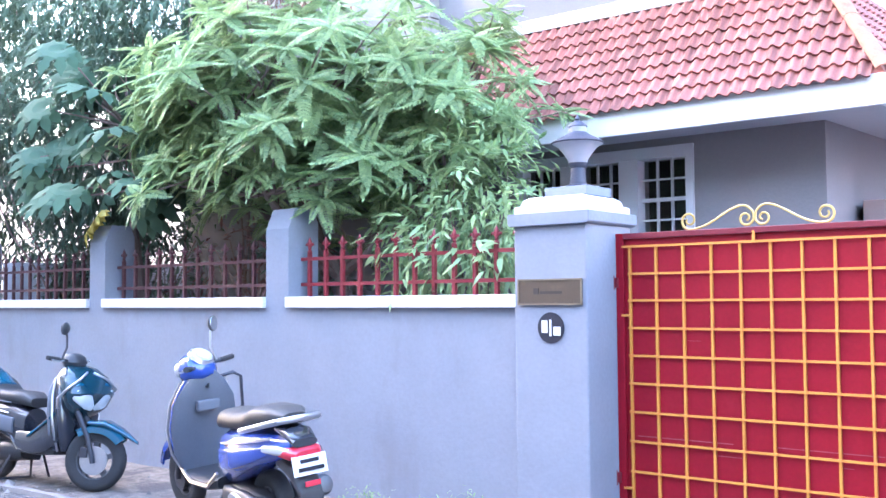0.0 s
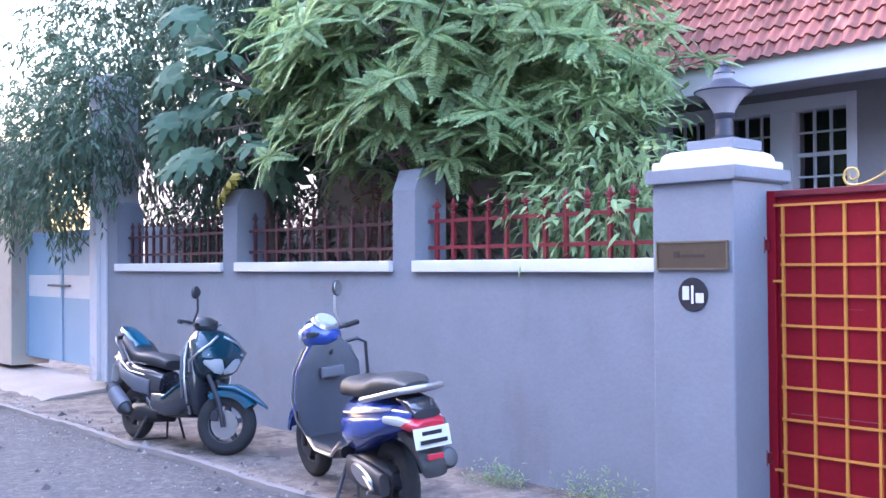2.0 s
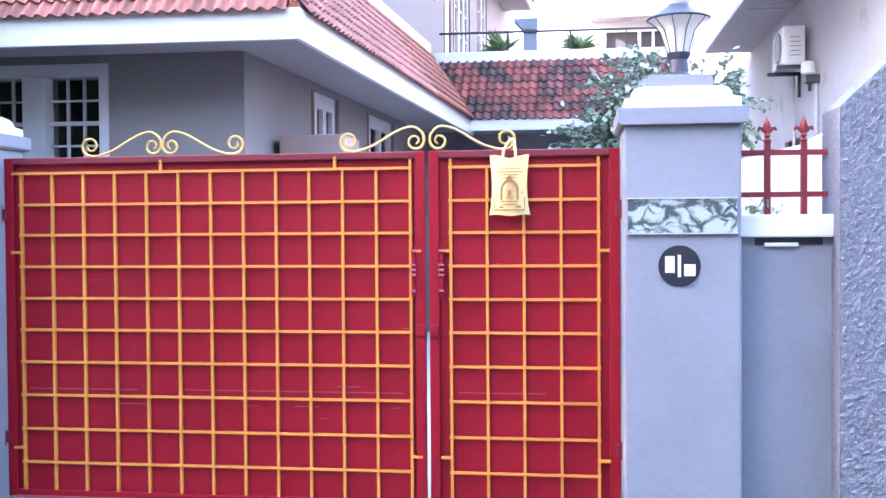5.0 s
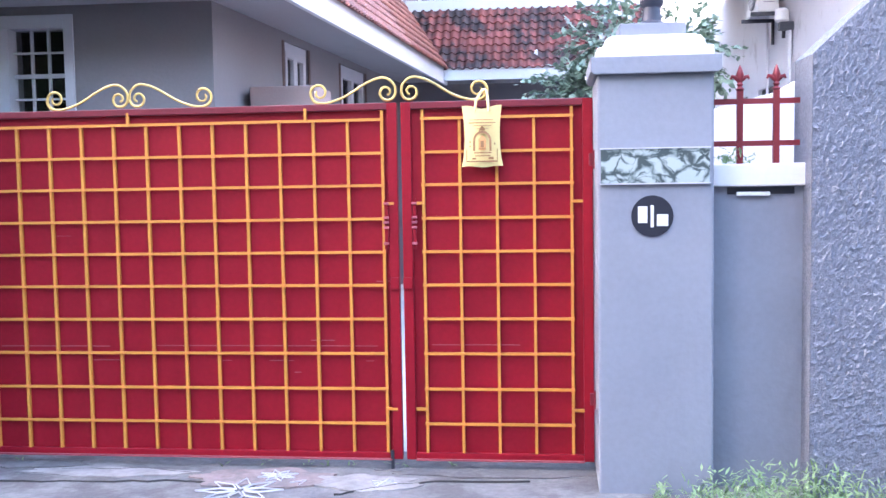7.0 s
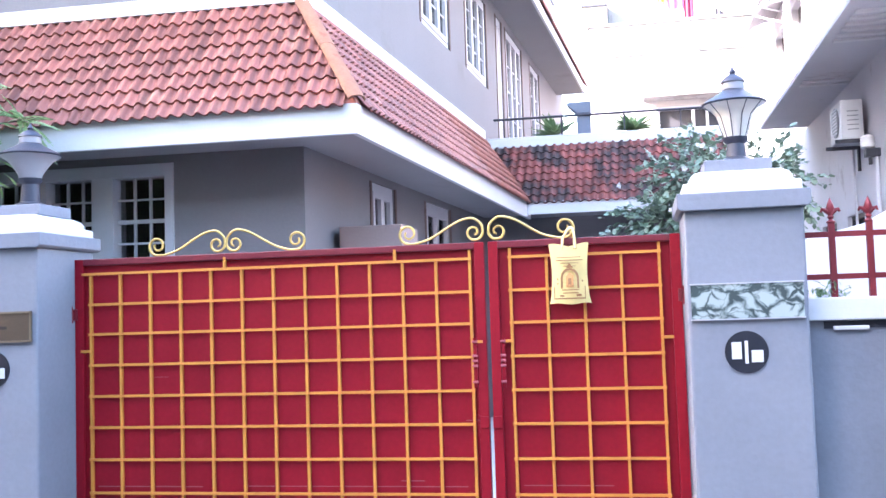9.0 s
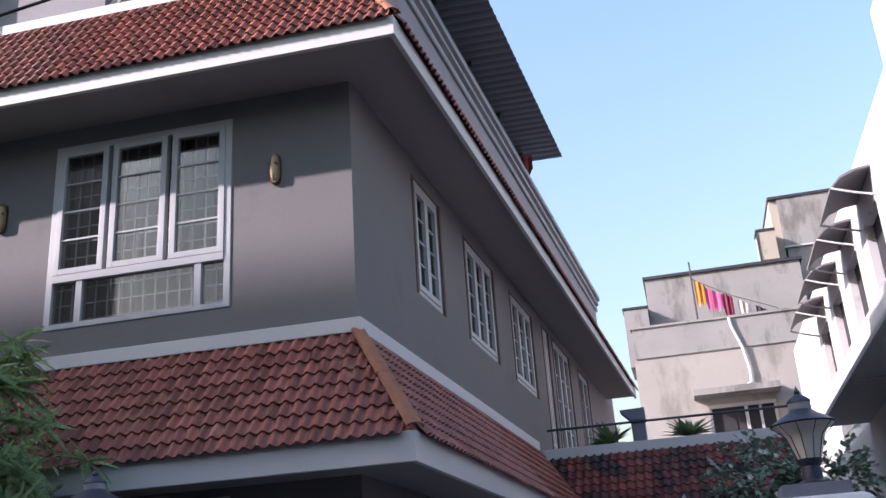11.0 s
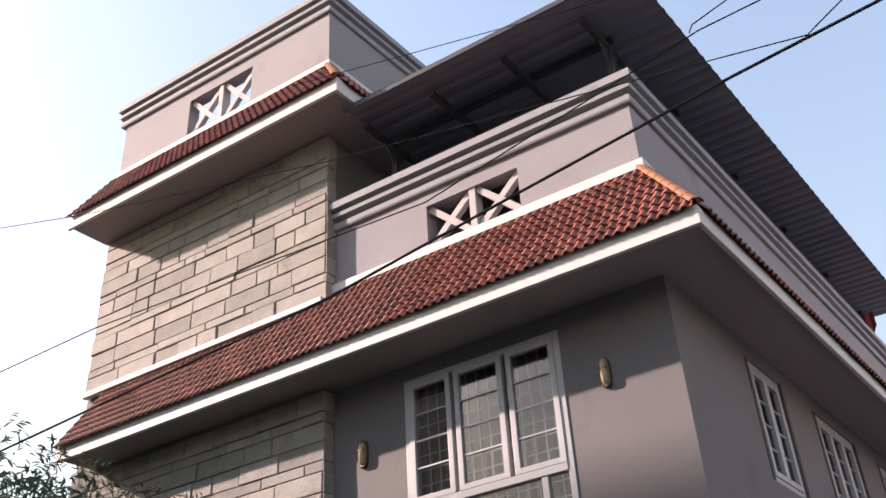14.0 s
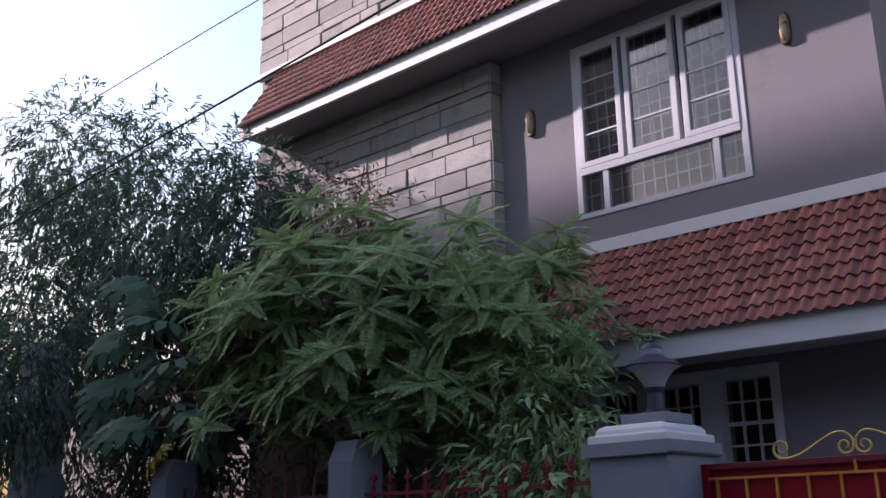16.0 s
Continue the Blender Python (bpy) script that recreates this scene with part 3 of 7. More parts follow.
part("rim", fr, mat("dull_brass_rim", (0.2, 0.16, 0.11), 0.45, 0.5), np_)
marks_on([(-0.372, -0.335, 1.532, 1.568), (-0.325, -0.17, 1.534, 1.55)], -0.3625, mat("engraved_brown", (0.035, 0.025, 0.02), 0.6), np_, "dark bar")
mt = thing("marble_tile", (3.48, -0.352, 1.56), "green-veined white marble tile set on the pillar", "tile")
part("slab", MB().box(3.246, 3.728, -0.362, -0.35, 1.485, 1.638), M_marble, mt, bevel=0.002)
part("rim", MB().box(3.243, 3.731, -0.366, -0.352, 1.638, 1.644).box(3.243, 3.731, -0.366, -0.352, 1.479, 1.485), M_grille, mt)

# ---------------------------------------------------------------- gate
GRID_Z = [1.818, 1.652, 1.491, 1.324, 1.157, 0.99, 0.819, 0.643, 0.463, 0.285, 0.11]


def leaf(x0, x1, xs, label, hinge_left):
    th = thing("metal_gate", ((x0 + x1) / 2, 0, 0.1), label, "gate", group="leaves of the gate")
    part("sheet", MB().box(x0 + 0.01, x1 - 0.01, 0.012, 0.016, 0.11, 1.89), M_red, th)
    for a, b, c, d in ((x0, x0 + 0.05, 0.1, 1.9), (x1 - 0.05, x1, 0.1, 1.9)):
        part("stile", MB().box(a, b, -0.012, 0.03, c, d), M_red, th, bevel=0.004)
    for c, d in ((0.1, 0.135), (1.865, 1.9)):
        part("rail", MB().box(x0 + 0.05, x1 - 0.05, -0.012, 0.03, c, d), M_redtrim if d > 1 else M_red, th, bevel=0.004)
    part("bottom_flange", MB().box(x0 + 0.05, x1 - 0.05, -0.03, -0.012, 0.1, 0.107), M_scrape, th, "pale worn bottom flange")
    for i, x in enumerate(xs):
        top = 1.865 if (i == len(xs) - 1 or (i == 0 and not hinge_left)) else GRID_Z[0]
        part("upright", MB().box(x - 0.0068, x + 0.0068, -0.006, 0.012, 0.115, top), M_yellow, th)
    for z in GRID_Z[:-1]:
        a = xs[0] - (0.05 if z == GRID_Z[0] and hinge_left else 0.01)
        part("crossbar", MB().box(a, xs[-1] + 0.01, -0.012, -0.006, z - 0.0068, z + 0.0068), M_yellow, th)
    for x, s in ((xs[0], -1), (xs[-1], 1)):
        for z in (1.40, 0.36):
            part("stub", MB().box(min(x, x + s * 0.055), max(x, x + s * 0.055), -0.014, 0.0, z - 0.0068, z + 0.0068), M_yellow, th)
    hx, sgn = (x0, -1) if hinge_left else (x1, 1)
    for z in (1.60, 0.42):
        hg = part("hinge", MB().box(min(hx, hx + sgn * 0.012) - 0.02, max(hx, hx + sgn * 0.012) + 0.02, -0.03, -0.012, z - 0.03, z + 0.03), M_redtrim, th, bevel=0.003)
        part("pin", MB().tube([(hx + sgn * 0.006, -0.035, z - 0.045), (hx + sgn * 0.006, -0.035, z + 0.045)], 0.009, 8), M_redtrim, hg, smooth=True)
    # slide bolt by the meeting stile
    lx = x1 - 0.06 if hinge_left else x0 + 0.062
    bl = part("slide_bolt", MB().box(lx - 0.009, lx + 0.009, -0.017, -0.012, 1.17, 1.42), M_red, th)
    for z in (1.40, 1.33, 1.305, 1.28, 1.20):
        part("cleat", MB().box(lx - 0.014, lx + 0.014, -0.026, -0.017, z - 0.006, z + 0.006), M_worn, bl, "worn pinkish cleat", bevel=0.003)
    part("hasp", MB().box(x1 - 0.045 if hinge_left else x0, x1 if hinge_left else x0 + 0.045, -0.022, -0.012, 0.97, 1.03), M_red, th, bevel=0.004)
    return th


GX1 = [0.09 + (2.186 - 0.09) / 12 * i for i in range(13)]
GX2 = [2.39 + (3.122 - 2.39) / 4 * i for i in range(5)]
g1 = leaf(0.0, 2.262, GX1, "wide red sheet-steel gate leaf with amber grid bars", True)
g2 = leaf(2.282, 3.225, GX2, "narrow red sheet-steel gate leaf with amber grid bars", False)
for x in (0.872, 1.80):
    part("tie", MB().box(x - 0.007, x + 0.007, -0.014, 0.0, 1.812, 1.88), M_yellow, g1)
part("drop_bolt", MB().tube([(2.21, -0.02, 0.15), (2.21, -0.02, 0.055)], 0.009, 8), M_steel, g1, smooth=True)
random.seed(3)
part("scratch", MB().box(0.12, 0.72, 0.010, 0.0118, 0.672, 0.677), M_scrape, g1, "long pale scrape")
part("scratch", MB().box(0.95, 2.14, 0.010, 0.0118, 0.676, 0.680), M_scrape, g1, "long pale scrape")
part("scratch", MB().box(2.42, 2.86, 0.010, 0.0118, 0.683, 0.687), M_scrape, g2, "long pale scrape")
for i in range(8):
    x, z = random.uniform(0.15, 2.15), random.choice([0.58, 0.6, random.uniform(0.3, 1.8)])
    part("scratch", MB().box(x, x + random.uniform(0.03, 0.16), 0.010, 0.0118, z, z + random.uniform(0.002, 0.005)), M_scrape, g1, "pale scratch")


def spiral(cx, cz, r0, turns, start, sgn, n=26):
    return [(cx + r * math.cos(a), 0.006, cz + r * math.sin(a)) for k in range(n) for r, a in [(r0 * (1 - 0.72 * k / (n - 1)), start + sgn * turns * 2 * math.pi * k / (n - 1))]]


def glide(pts, n=5):
    """A smooth line through the given points."""
    p = [Vector(q) for q in pts]
    p = [p[0] * 2 - p[1]] + p + [p[-1] * 2 - p[-2]]
    out = []
    for i in range(1, len(p) - 2):
        for k in range(n):
            t = k / n
            out.append(0.5 * (2 * p[i] + (p[i + 1] - p[i - 1]) * t + (2 * p[i - 1] - 5 * p[i] + 4 * p[i + 1] - p[i + 2]) * t * t + (3 * p[i] - p[i - 1] - 3 * p[i + 1] + p[i + 2]) * t ** 3))
    return out + [p[-2]]


def half_scroll(xo, xi, owner):
    """From an outer curl at xo to an inner curl that leans on the middle line at xi."""
    s = 1 if xi > xo else -1
    ro, ri = 0.052, 0.046
    oc, ic = (xo + s * ro, 1.957), (xi - s * (ri + 0.004), 1.952)
    outer = spiral(*oc, ro, 1.35, radians(-90), -s)
    inner = spiral(*ic, ri, 1.2, radians(0 if s > 0 else 180), -s)
    mid = [(xi - s * 0.004, 0.006, 1.952), (xi - s * 0.012, 0.006, 1.99), (xi - s * 0.05, 0.006, 2.022), (xi - s * 0.10, 0.006, 2.02), (xi - s * 0.16, 0.006, 1.995), (xo + s * 0.18, 0.006, 1.935), (xo + s * 0.10, 0.006, 1.908), (xo + s * ro, 0.006, 1.905)]
    part("scroll", MB().tube(glide(mid[::-1]), 0.0065, 8), M_gold, owner, "gold painted iron scroll", smooth=True)
    part("curl", MB().tube(outer, [0.008 - 0.003 * k / 25 for k in range(26)], 8), M_gold, owner, smooth=True)
    part("curl", MB().tube(inner, [0.0075 - 0.002 * k / 25 for k in range(26)], 8), M_gold, owner, smooth=True)


half_scroll(0.43, 0.875, g1)
half_scroll(1.32, 0.875, g1)
half_scroll(1.82, 2.262, g1)
half_scroll(2.72, 2.282, g2)

bag = thing("cloth_bag", (2.69, -0.04, 1.57), "yellow printed cotton bag hanging on the gate", "bag")
mb = MB()
nb = 9
for side in (0, 1):
    for j in range(8):
        for i in range(nb):
            u, v = i / (nb - 1), j / 7
            w = 0.098 - 0.012 * math.sin(math.pi * v) + (0.004 if v < 0.1 else 0)
            x = 2.688 + (2 * u - 1) * w
            th_ = 0.002 + 0.016 * math.sin(math.pi * u) * (0.4 + 0.6 * (1 - v))
            mb.v.append((x, -0.035 + (-th_ if side == 0 else th_ * 0.3) + 0.004 * math.sin(7 * u + 3 * v), 1.575 + 0.285 * v + 0.012 * abs(2 * u - 1) * v + 0.004 * math.sin(9 * u)))
for side in (0, 1):
    o = side * nb * 8
    mb.f += [(o + j * nb + i, o + j * nb + i + 1, o + (j + 1) * nb + i + 1, o + (j + 1) * nb + i) for j in range(7) for i in range(nb - 1)]
o = nb * 8
mb.f += [(i, i + 1, o + i + 1, o + i) for i in range(nb - 1)] + [(j * nb + e, (j + 1) * nb + e, o + (j + 1) * nb + e, o + j * nb + e) for j in range(7) for e in (0, nb - 1)]
part("body", mb, M_bag, bag, smooth=True)
for dx in (-0.028, 0.028):
    part("handle", MB().tube([(2.688 + dx * 1.2, -0.045, 1.845), (2.69 + dx, -0.04, 1.9), (2.70 + dx * 0.4, -0.02, 1.945), (2.70, 0.0, 1.955), (2.70 - dx * 0.2, 0.02, 1.90)], 0.0075, 6), M_bag, bag, smooth=True)
marks_on([(2.63, 2.745, 1.80, 1.804), (2.625, 2.755, 1.785, 1.79), (2.61, 2.765, 1.597, 1.604), (2.65, 2.735, 1.64, 1.645), (2.655, 2.73, 1.625, 1.63)], -0.06, M_print, bag, "brown printed bar")
arch = [(2.69 + r * math.cos(a), 1.70 + r * 1.1 * math.sin(a)) for r, a in [(0.045, radians(t)) for t in range(0, 181, 15)]] + [(2.645, 1.65), (2.655, 1.65)] + [(2.69 + r * math.cos(a), 1.70 + r * 1.1 * math.sin(a)) for r, a in [(0.034, radians(t)) for t in range(180, -1, -15)]] + [(2.725, 1.65), (2.735, 1.65)]
part("print_arch", MB().prism(arch, "y", -0.0605, -0.058), M_print, bag, "brown printed arch")
part("print_panel", MB().prism([(2.672, 1.655), (2.708, 1.655), (2.708, 1.71), (2.69, 1.728), (2.672, 1.71)], "y", -0.0605, -0.058), M_printy, bag, "orange printed panel")

marks_on([(2.612, 2.616, 1.606, 1.66), (2.761, 2.765, 1.606, 1.66), (2.628, 2.634, 1.69, 1.70), (2.628, 2.634, 1.67, 1.678), (2.748, 2.754, 1.68, 1.69), (2.672, 2.708, 1.66, 1.663), (2.66, 2.72, 1.757, 1.76), (2.682, 2.698, 1.668, 1.70), (2.64, 2.66, 1.61, 1.618), (2.72, 2.745, 1.61, 1.622), (2.645, 2.735, 1.772, 1.775)], -0.061, M_print, bag, "brown printed mark")
part("print_crown", MB().prism([(2.672, 1.75), (2.708, 1.75), (2.70, 1.762), (2.69, 1.774), (2.68, 1.762)], "y", -0.0605, -0.058), M_print, bag, "brown printed crown")

# ---------------------------------------------------------------- house
FY, CX = 2.33, 0.524          # front wall plane, corner
EX, EY = 1.185, 1.655        # eave corner
S1, S2, S3 = 2.855, 6.32, 9.78
BACK = 18.2
SKEW[:] = 0.06, 0.022
house = thing("house", (-3, 6, 0.0), "grey two-storey villa with red tiled eaves and stone-clad tower", "house")

G_WIN = (-2.32, -0.548, 1.25, 2.80)
U_WIN = (-2.335, -0.58, 4.365, 6.15)
part("front_wall", wall_cells(MB(), "x", FY, FY + 0.23, -3.26, CX, 0.0, 7.60, [G_WIN, U_WIN]), M_house, house)
SIDE_U = [(4.02, 4.87, 4.845, 6.13), (5.885, 7.20, 4.845, 6.13), (8.15, 9.50, 4.845, 6.13), (10.3, 10.75, 4.2, 6.2), (11.1, 12.6, 4.2, 6.2), (13.5, 14.6, 4.2, 6.2)]
SIDE_G = [(3.96, 4.67, 0.5, 2.79), (5.84, 6.92, 0.5, 2.79)]
part("side_wall", wall_cells(MB(), "y", CX - 0.23, CX - 0.002, FY + 0.23, BACK, 0.0, 7.60, SIDE_U + SIDE_G), M_house, house)
part("left_wall", MB().box(-7.25, -7.05, FY, BACK, 0.0, 11.2), M_house, house)
part("rear_wall", MB().box(-7.05, CX - 0.24, BACK - 0.2, BACK, 0, 7.4), M_house, house)
part("upper_floor", MB().box(-7.0, CX - 0.24, FY + 0.24, BACK - 0.2, 3.6, 3.8), M_house, house)
part("terrace_floor", MB().box(-3.3, CX - 0.24, FY + 0.24, BACK - 0.2, 7.4, 7.55), M_house, house)
# room darkness put in as one near-black sheet
part("room_back", MB().box(-3.3, -0.2, FY + 1.4, FY + 1.45, 0.1, 7.2), M_dark, house, "near-black sheet painted as the dim room behind the windows")


def window_front(x0, x1, z0, z1, sashes, lights, depth, label, low=0.0):
    """A window with mullions, sash frames, glazing bars, an inner grille, panes and a curtain."""
    w = part("window", MB().box(x0, x0 + 0.06, depth, depth + 0.07, z0, z1).box(x1 - 0.06, x1, depth, depth + 0.07, z0, z1).box(x0 + 0.06, x1 - 0.06, depth, depth + 0.07, z1 - 0.06, z1).box(x0 + 0.06, x1 - 0.06, depth, depth + 0.07, z0, z0 + 0.05), M_frame, house, label, bevel=0.004)
    zz = z0 + low
    if low:
        part("transom", MB().box(x0 + 0.06, x1 - 0.06, depth - 0.01, depth + 0.07, zz - 0.03, zz + 0.04), M_frame, w, bevel=0.004)
        for x in (x0 + 0.325, x1 - 0.30):
            part("mullion", MB().box(x - 0.03, x + 0.03, depth, depth + 0.07, z0 + 0.05, zz - 0.03), M_frame, w)
    n = len(sashes)
    for i, (a, b) in enumerate(sashes):
        s = MB()
        f = 0.055
        s.box(a, a + f, depth - 0.012, depth + 0.05, zz + 0.042, z1 - 0.062).box(b - f, b, depth - 0.012, depth + 0.05, zz + 0.042, z1 - 0.062)
        s.box(a + f, b - f, depth - 0.012, depth + 0.05, z1 - 0.062 - f, z1 - 0.062).box(a + f, b - f, depth - 0.012, depth + 0.05, zz + 0.042, zz + 0.042 + f)
        sash = part("sash", s, M_frame, w, bevel=0.004)
        part("pane", MB().box(a + f, b - f, depth + 0.016, depth + 0.02, zz + 0.09, z1 - 0.115), M_glass, w).visible_shadow = False
        for k in range(1, lights):
            z = zz + 0.1 + (z1 - 0.12 - zz - 0.1) * k / lights
            part("glazing_bar", MB().box(a + f, b - f, depth + 0.004, depth + 0.016, z - 0.008, z + 0.008), M_frame, w)
    if low:
        part("pane", MB().box(x0 + 0.06, x1 - 0.06, depth + 0.03, depth + 0.034, z0 + 0.05, zz - 0.03), M_glass, w).visible_shadow = False
    g = MB()
    for k in range(int((x1 - x0) / 0.115)):
        x = x0 + 0.08 + 0.115 * k
        g.box(x - 0.006, x + 0.006, depth + 0.1, depth + 0.112, z0, z1)
    for k in range(int((z1 - z0) / 0.15)):
        z = z0 + 0.1 + 0.15 * k
        g.box(x0, x1, depth + 0.112, depth + 0.12, z - 0.006, z + 0.006)
    part("grille", g, M_grille, w, "pale inner window grille")
    cu = MB()
    m_ = 90
    cu.v = [(x0 + (x1 - x0) * i / m_, depth + 0.19 + 0.018 * math.sin(i * 1.1) + 0.01 * math.sin(i * 0.37), z) for z in (z0, z1) for i in range(m_ + 1)]
    cu.f = [(i, i + 1, m_ + 2 + i, m_ + 1 + i) for i in range(m_)]
    part("curtain", cu, M_curtain, w, "grey gathered curtain", smooth=True)
    return w


window_front(*U_WIN, [(-2.275, -1.79), (-1.745, -1.205), (-1.155, -0.64)], 4, FY - 0.012, "three-casement white window with lower lights", 0.46)

# ground-floor window of three lights with a grid of small panes
gx0, gx1, gz0, gz1 = G_WIN
d = FY - 0.015
gw = part("window", MB().box(gx0, gx0 + 0.075, d, d + 0.2, gz0, gz1).box(gx1 - 0.075, gx1, d, d + 0.2, gz0, gz1).box(gx0 + 0.075, gx1 - 0.075, d, d + 0.2, gz1 - 0.10, gz1).box(gx0 + 0.075, gx1 - 0.075, d, d + 0.2, gz0, gz0 + 0.09), M_frame, house, "white ground-floor window with small panes", bevel=0.004)
for a, b in ((-1.25, -1.064), (-1.846, -1.645)):
    part("mullion", MB().box(a, b, d + 0.005, d + 0.19, gz0 + 0.09, gz1 - 0.10), M_frame, gw, bevel=0.004)
for a, b in ((-1.064, -0.66), (-1.645, -1.25), (-2.24, -1.846)):
    part("pane", MB().box(a, b, d + 0.12, d + 0.124, gz0 + 0.09, gz1 - 0.1), M_glass, gw).visible_shadow = False
    for k in range(1, 3):
        x = a + (b - a) * k / 3
        part("glazing_bar", MB().box(x - 0.008, x + 0.008, d + 0.09, d + 0.115, gz0 + 0.09, gz1 - 0.1), M_frame, gw)
    for k in range(1, 8):
        z = gz1 - 0.1 - 0.175 * k
        h = 0.016 if k == 2 else 0.008
        part("glazing_bar", MB().box(a, b, d + 0.075, d + 0.09, z - h, z + h), M_frame, gw)
# near-black sheet, the room's shade in its colour
part("backing", MB().box(gx0 + 0.1, gx1 - 0.1, FY + 0.5, FY + 0.52, gz0, gz1), M_dark, gw, "near-black sheet painted as the unlit room behind the panes")

# side windows and doors
for a, b, z0, z1 in SIDE_U + SIDE_G:
    x = CX - 0.02
    door = z1 - z0 > 1.7
    w = part("door" if door else "window", MB().box(x - 0.06, x, a, a + 0.07, z0, z1).box(x - 0.06, x, b - 0.07, b, z0, z1).box(x - 0.06, x, a + 0.07, b - 0.07, z1 - 0.08, z1).box(x - 0.06, x, a + 0.07, b - 0.07, z0, z0 + 0.07), M_frame, house, "white framed door" if door else "white casement window", bevel=0.004)
    nl = max(2, round((b - a) / 0.48))
    for k in range(nl):
        p, q = a + 0.07 + (b - a - 0.14) * k / nl, a + 0.07 + (b - a - 0.14) * (k + 1) / nl
        part("sash", MB().box(x - 0.05, x + 0.012, p, p + 0.05, z0 + 0.07, z1 - 0.08).box(x - 0.05, x + 0.012, q - 0.05, q, z0 + 0.07, z1 - 0.08).box(x - 0.05, x + 0.012, p + 0.05, q - 0.05, z1 - 0.14, z1 - 0.08).box(x - 0.05, x + 0.012, p + 0.05, q - 0.05, z0 + 0.07, z0 + (0.9 if door and z0 < 2 else 0.13)), M_frame, w, bevel=0.003)
        part("pane", MB().box(x - 0.03, x - 0.026, p + 0.05, q - 0.05, z0 + 0.12, z1 - 0.14), M_glass, w).visible_shadow = False
        for j in range(1, 4):
            z = z0 + 0.13 + (z1 - z0 - 0.27) * j / 4
            part("glazing_bar", MB().box(x - 0.026, x - 0.01, p + 0.05, q - 0.05, z - 0.008, z + 0.008), M_frame, w)
    part("curtain", MB().box(x - 0.13, x - 0.125, a, b, z0, z1), M_curtain, w, "grey curtain")
    # brown strips on the wall face, the niche's shadow edges in colour
    for yy in (a - 0.055, b):
        part("reveal", MB().box(CX - 0.004, CX + 0.006, yy, yy + 0.055, z0, z1), mat("brown_shadow_edge", (0.10, 0.065, 0.055), 0.8) if "brown_shadow_edge" not in bpy.data.materials else bpy.data.materials["brown_shadow_edge"], w, "brown strip painted as the niche's shadow edge")


# eaves: soffit slab, white fascia, deck, tiles
def tile_mesh(name, w, ln, material):
    """An S-shaped clay tile: wave across, thickness at its lower edge."""
    mb = MB()
    n = 12
    amp, th_ = 0.024 * w / 0.1, 0.015

    def step(t):
        t = min(1, max(0, t))
        return t * t * (3 - 2 * t)

    for y, lift in ((-0.014, 0.024), (ln, 0.002)):
        for dz in (0, -th_):
            for i in range(n + 1):
                u = i / n
                z = amp * (step(u / 0.30) - step((u - 0.46) / 0.20)) - 0.005 * math.sin(math.pi * max(0, (u - 0.66) / 0.34))
                mb.v.append(((u - 0.5) * w * 1.06, y, z + lift + dz + 0.008))
    m = n + 1
    mb.f = [(i, i + 1, 2 * m + i + 1, 2 * m + i) for i in range(n)] + [(m + i, i, i + 1, m + i + 1)[::-1] for i in range(n)]
    k, SKEW[:] = tuple(SKEW), (0, 0)
    me = mesh_of(name, mb, material, True)
    SKEW[:] = k
    return me


def tiles_on(roof, me, origin, along, up, length, rows_, w, ln, lo, hi, near, stuff_mat, stuff_label):
    """Rows of tiles on a slope. lo, hi: start and end along the eave by height (0 to 1); near: the stretch built as single pieces."""
    o, along, up = Vector(origin), Vector(along).normalized(), Vector(up).normalized()
    al2, up2 = (askew(o + along) - askew(o)).normalized(), (askew(o + up) - askew(o)).normalized()
    nor = al2.cross(up2).normalized()
    up2 = nor.cross(al2)
    rot = Matrix((al2, up2, nor)).transposed().to_4x4()
    rest = MB()
    src_v = [Vector(v.co) for v in me.vertices]
    src_f = [tuple(p.vertices) for p in me.polygons]
    rr = random.Random(7)
    for r in range(rows_):
        f = (r + 0.3) / rows_
        a, b = lo(f), hi(f)
        x = math.ceil(a / w) * w + w / 2
        while x < b - 0.02:
            p = askew(o + along * x + up * (r * ln))
            m = Matrix.Translation(p) @ rot @ Matrix.Rotation(rr.uniform(-0.012, 0.012), 4, "Z")
            if near[0] <= x <= near[1]:
                piece("tile", me, m, roof)
            else:
                rest.add([m @ v for v in src_v], src_f)
            x += w
    if rest.v:
        me2 = bpy.data.meshes.new("tiles")
        me2.from_pydata(rest.v, [], rest.f)
        for p in me2.polygons:
            p.use_smooth = True
        me2.materials.append(stuff_mat)
        part("tiles", me2, None, roof, stuff_label, kind="stuff")


TW = 0.1
T_new = tile_mesh("tile", TW, 0.15, M_tile)
T_old = tile_mesh("old_tile", 0.12, 0.15, M_tile_old)


def hip_caps(roof, p, q, n):
    p, q = Vector(p), Vector(q)
    d = (q - p) / n
    for k in range(n):
        a, b = p + d * k - d.normalized() * 0.012, p + d * (k + 1)
        mb = MB()
        side = d.cross(Vector((0, 0, 1))).normalized()
        up_ = side.cross(d).normalized()
        mb.loft([[c + side * (r * math.cos(t)) + up_ * (r * 0.6 * math.sin(t)) for t in [math.pi * i / 8 for i in range(9)]] + [c + side * (r * 0.85 * math.cos(t)) + up_ * (r * 0.55 * math.sin(t) - 0.004) for t in [math.pi - math.pi * i / 8 for i in range(9)]] for c, r in ((a, 0.066), (b, 0.061))])
        part("hip_tile", mb, M_hip, roof, smooth=True)


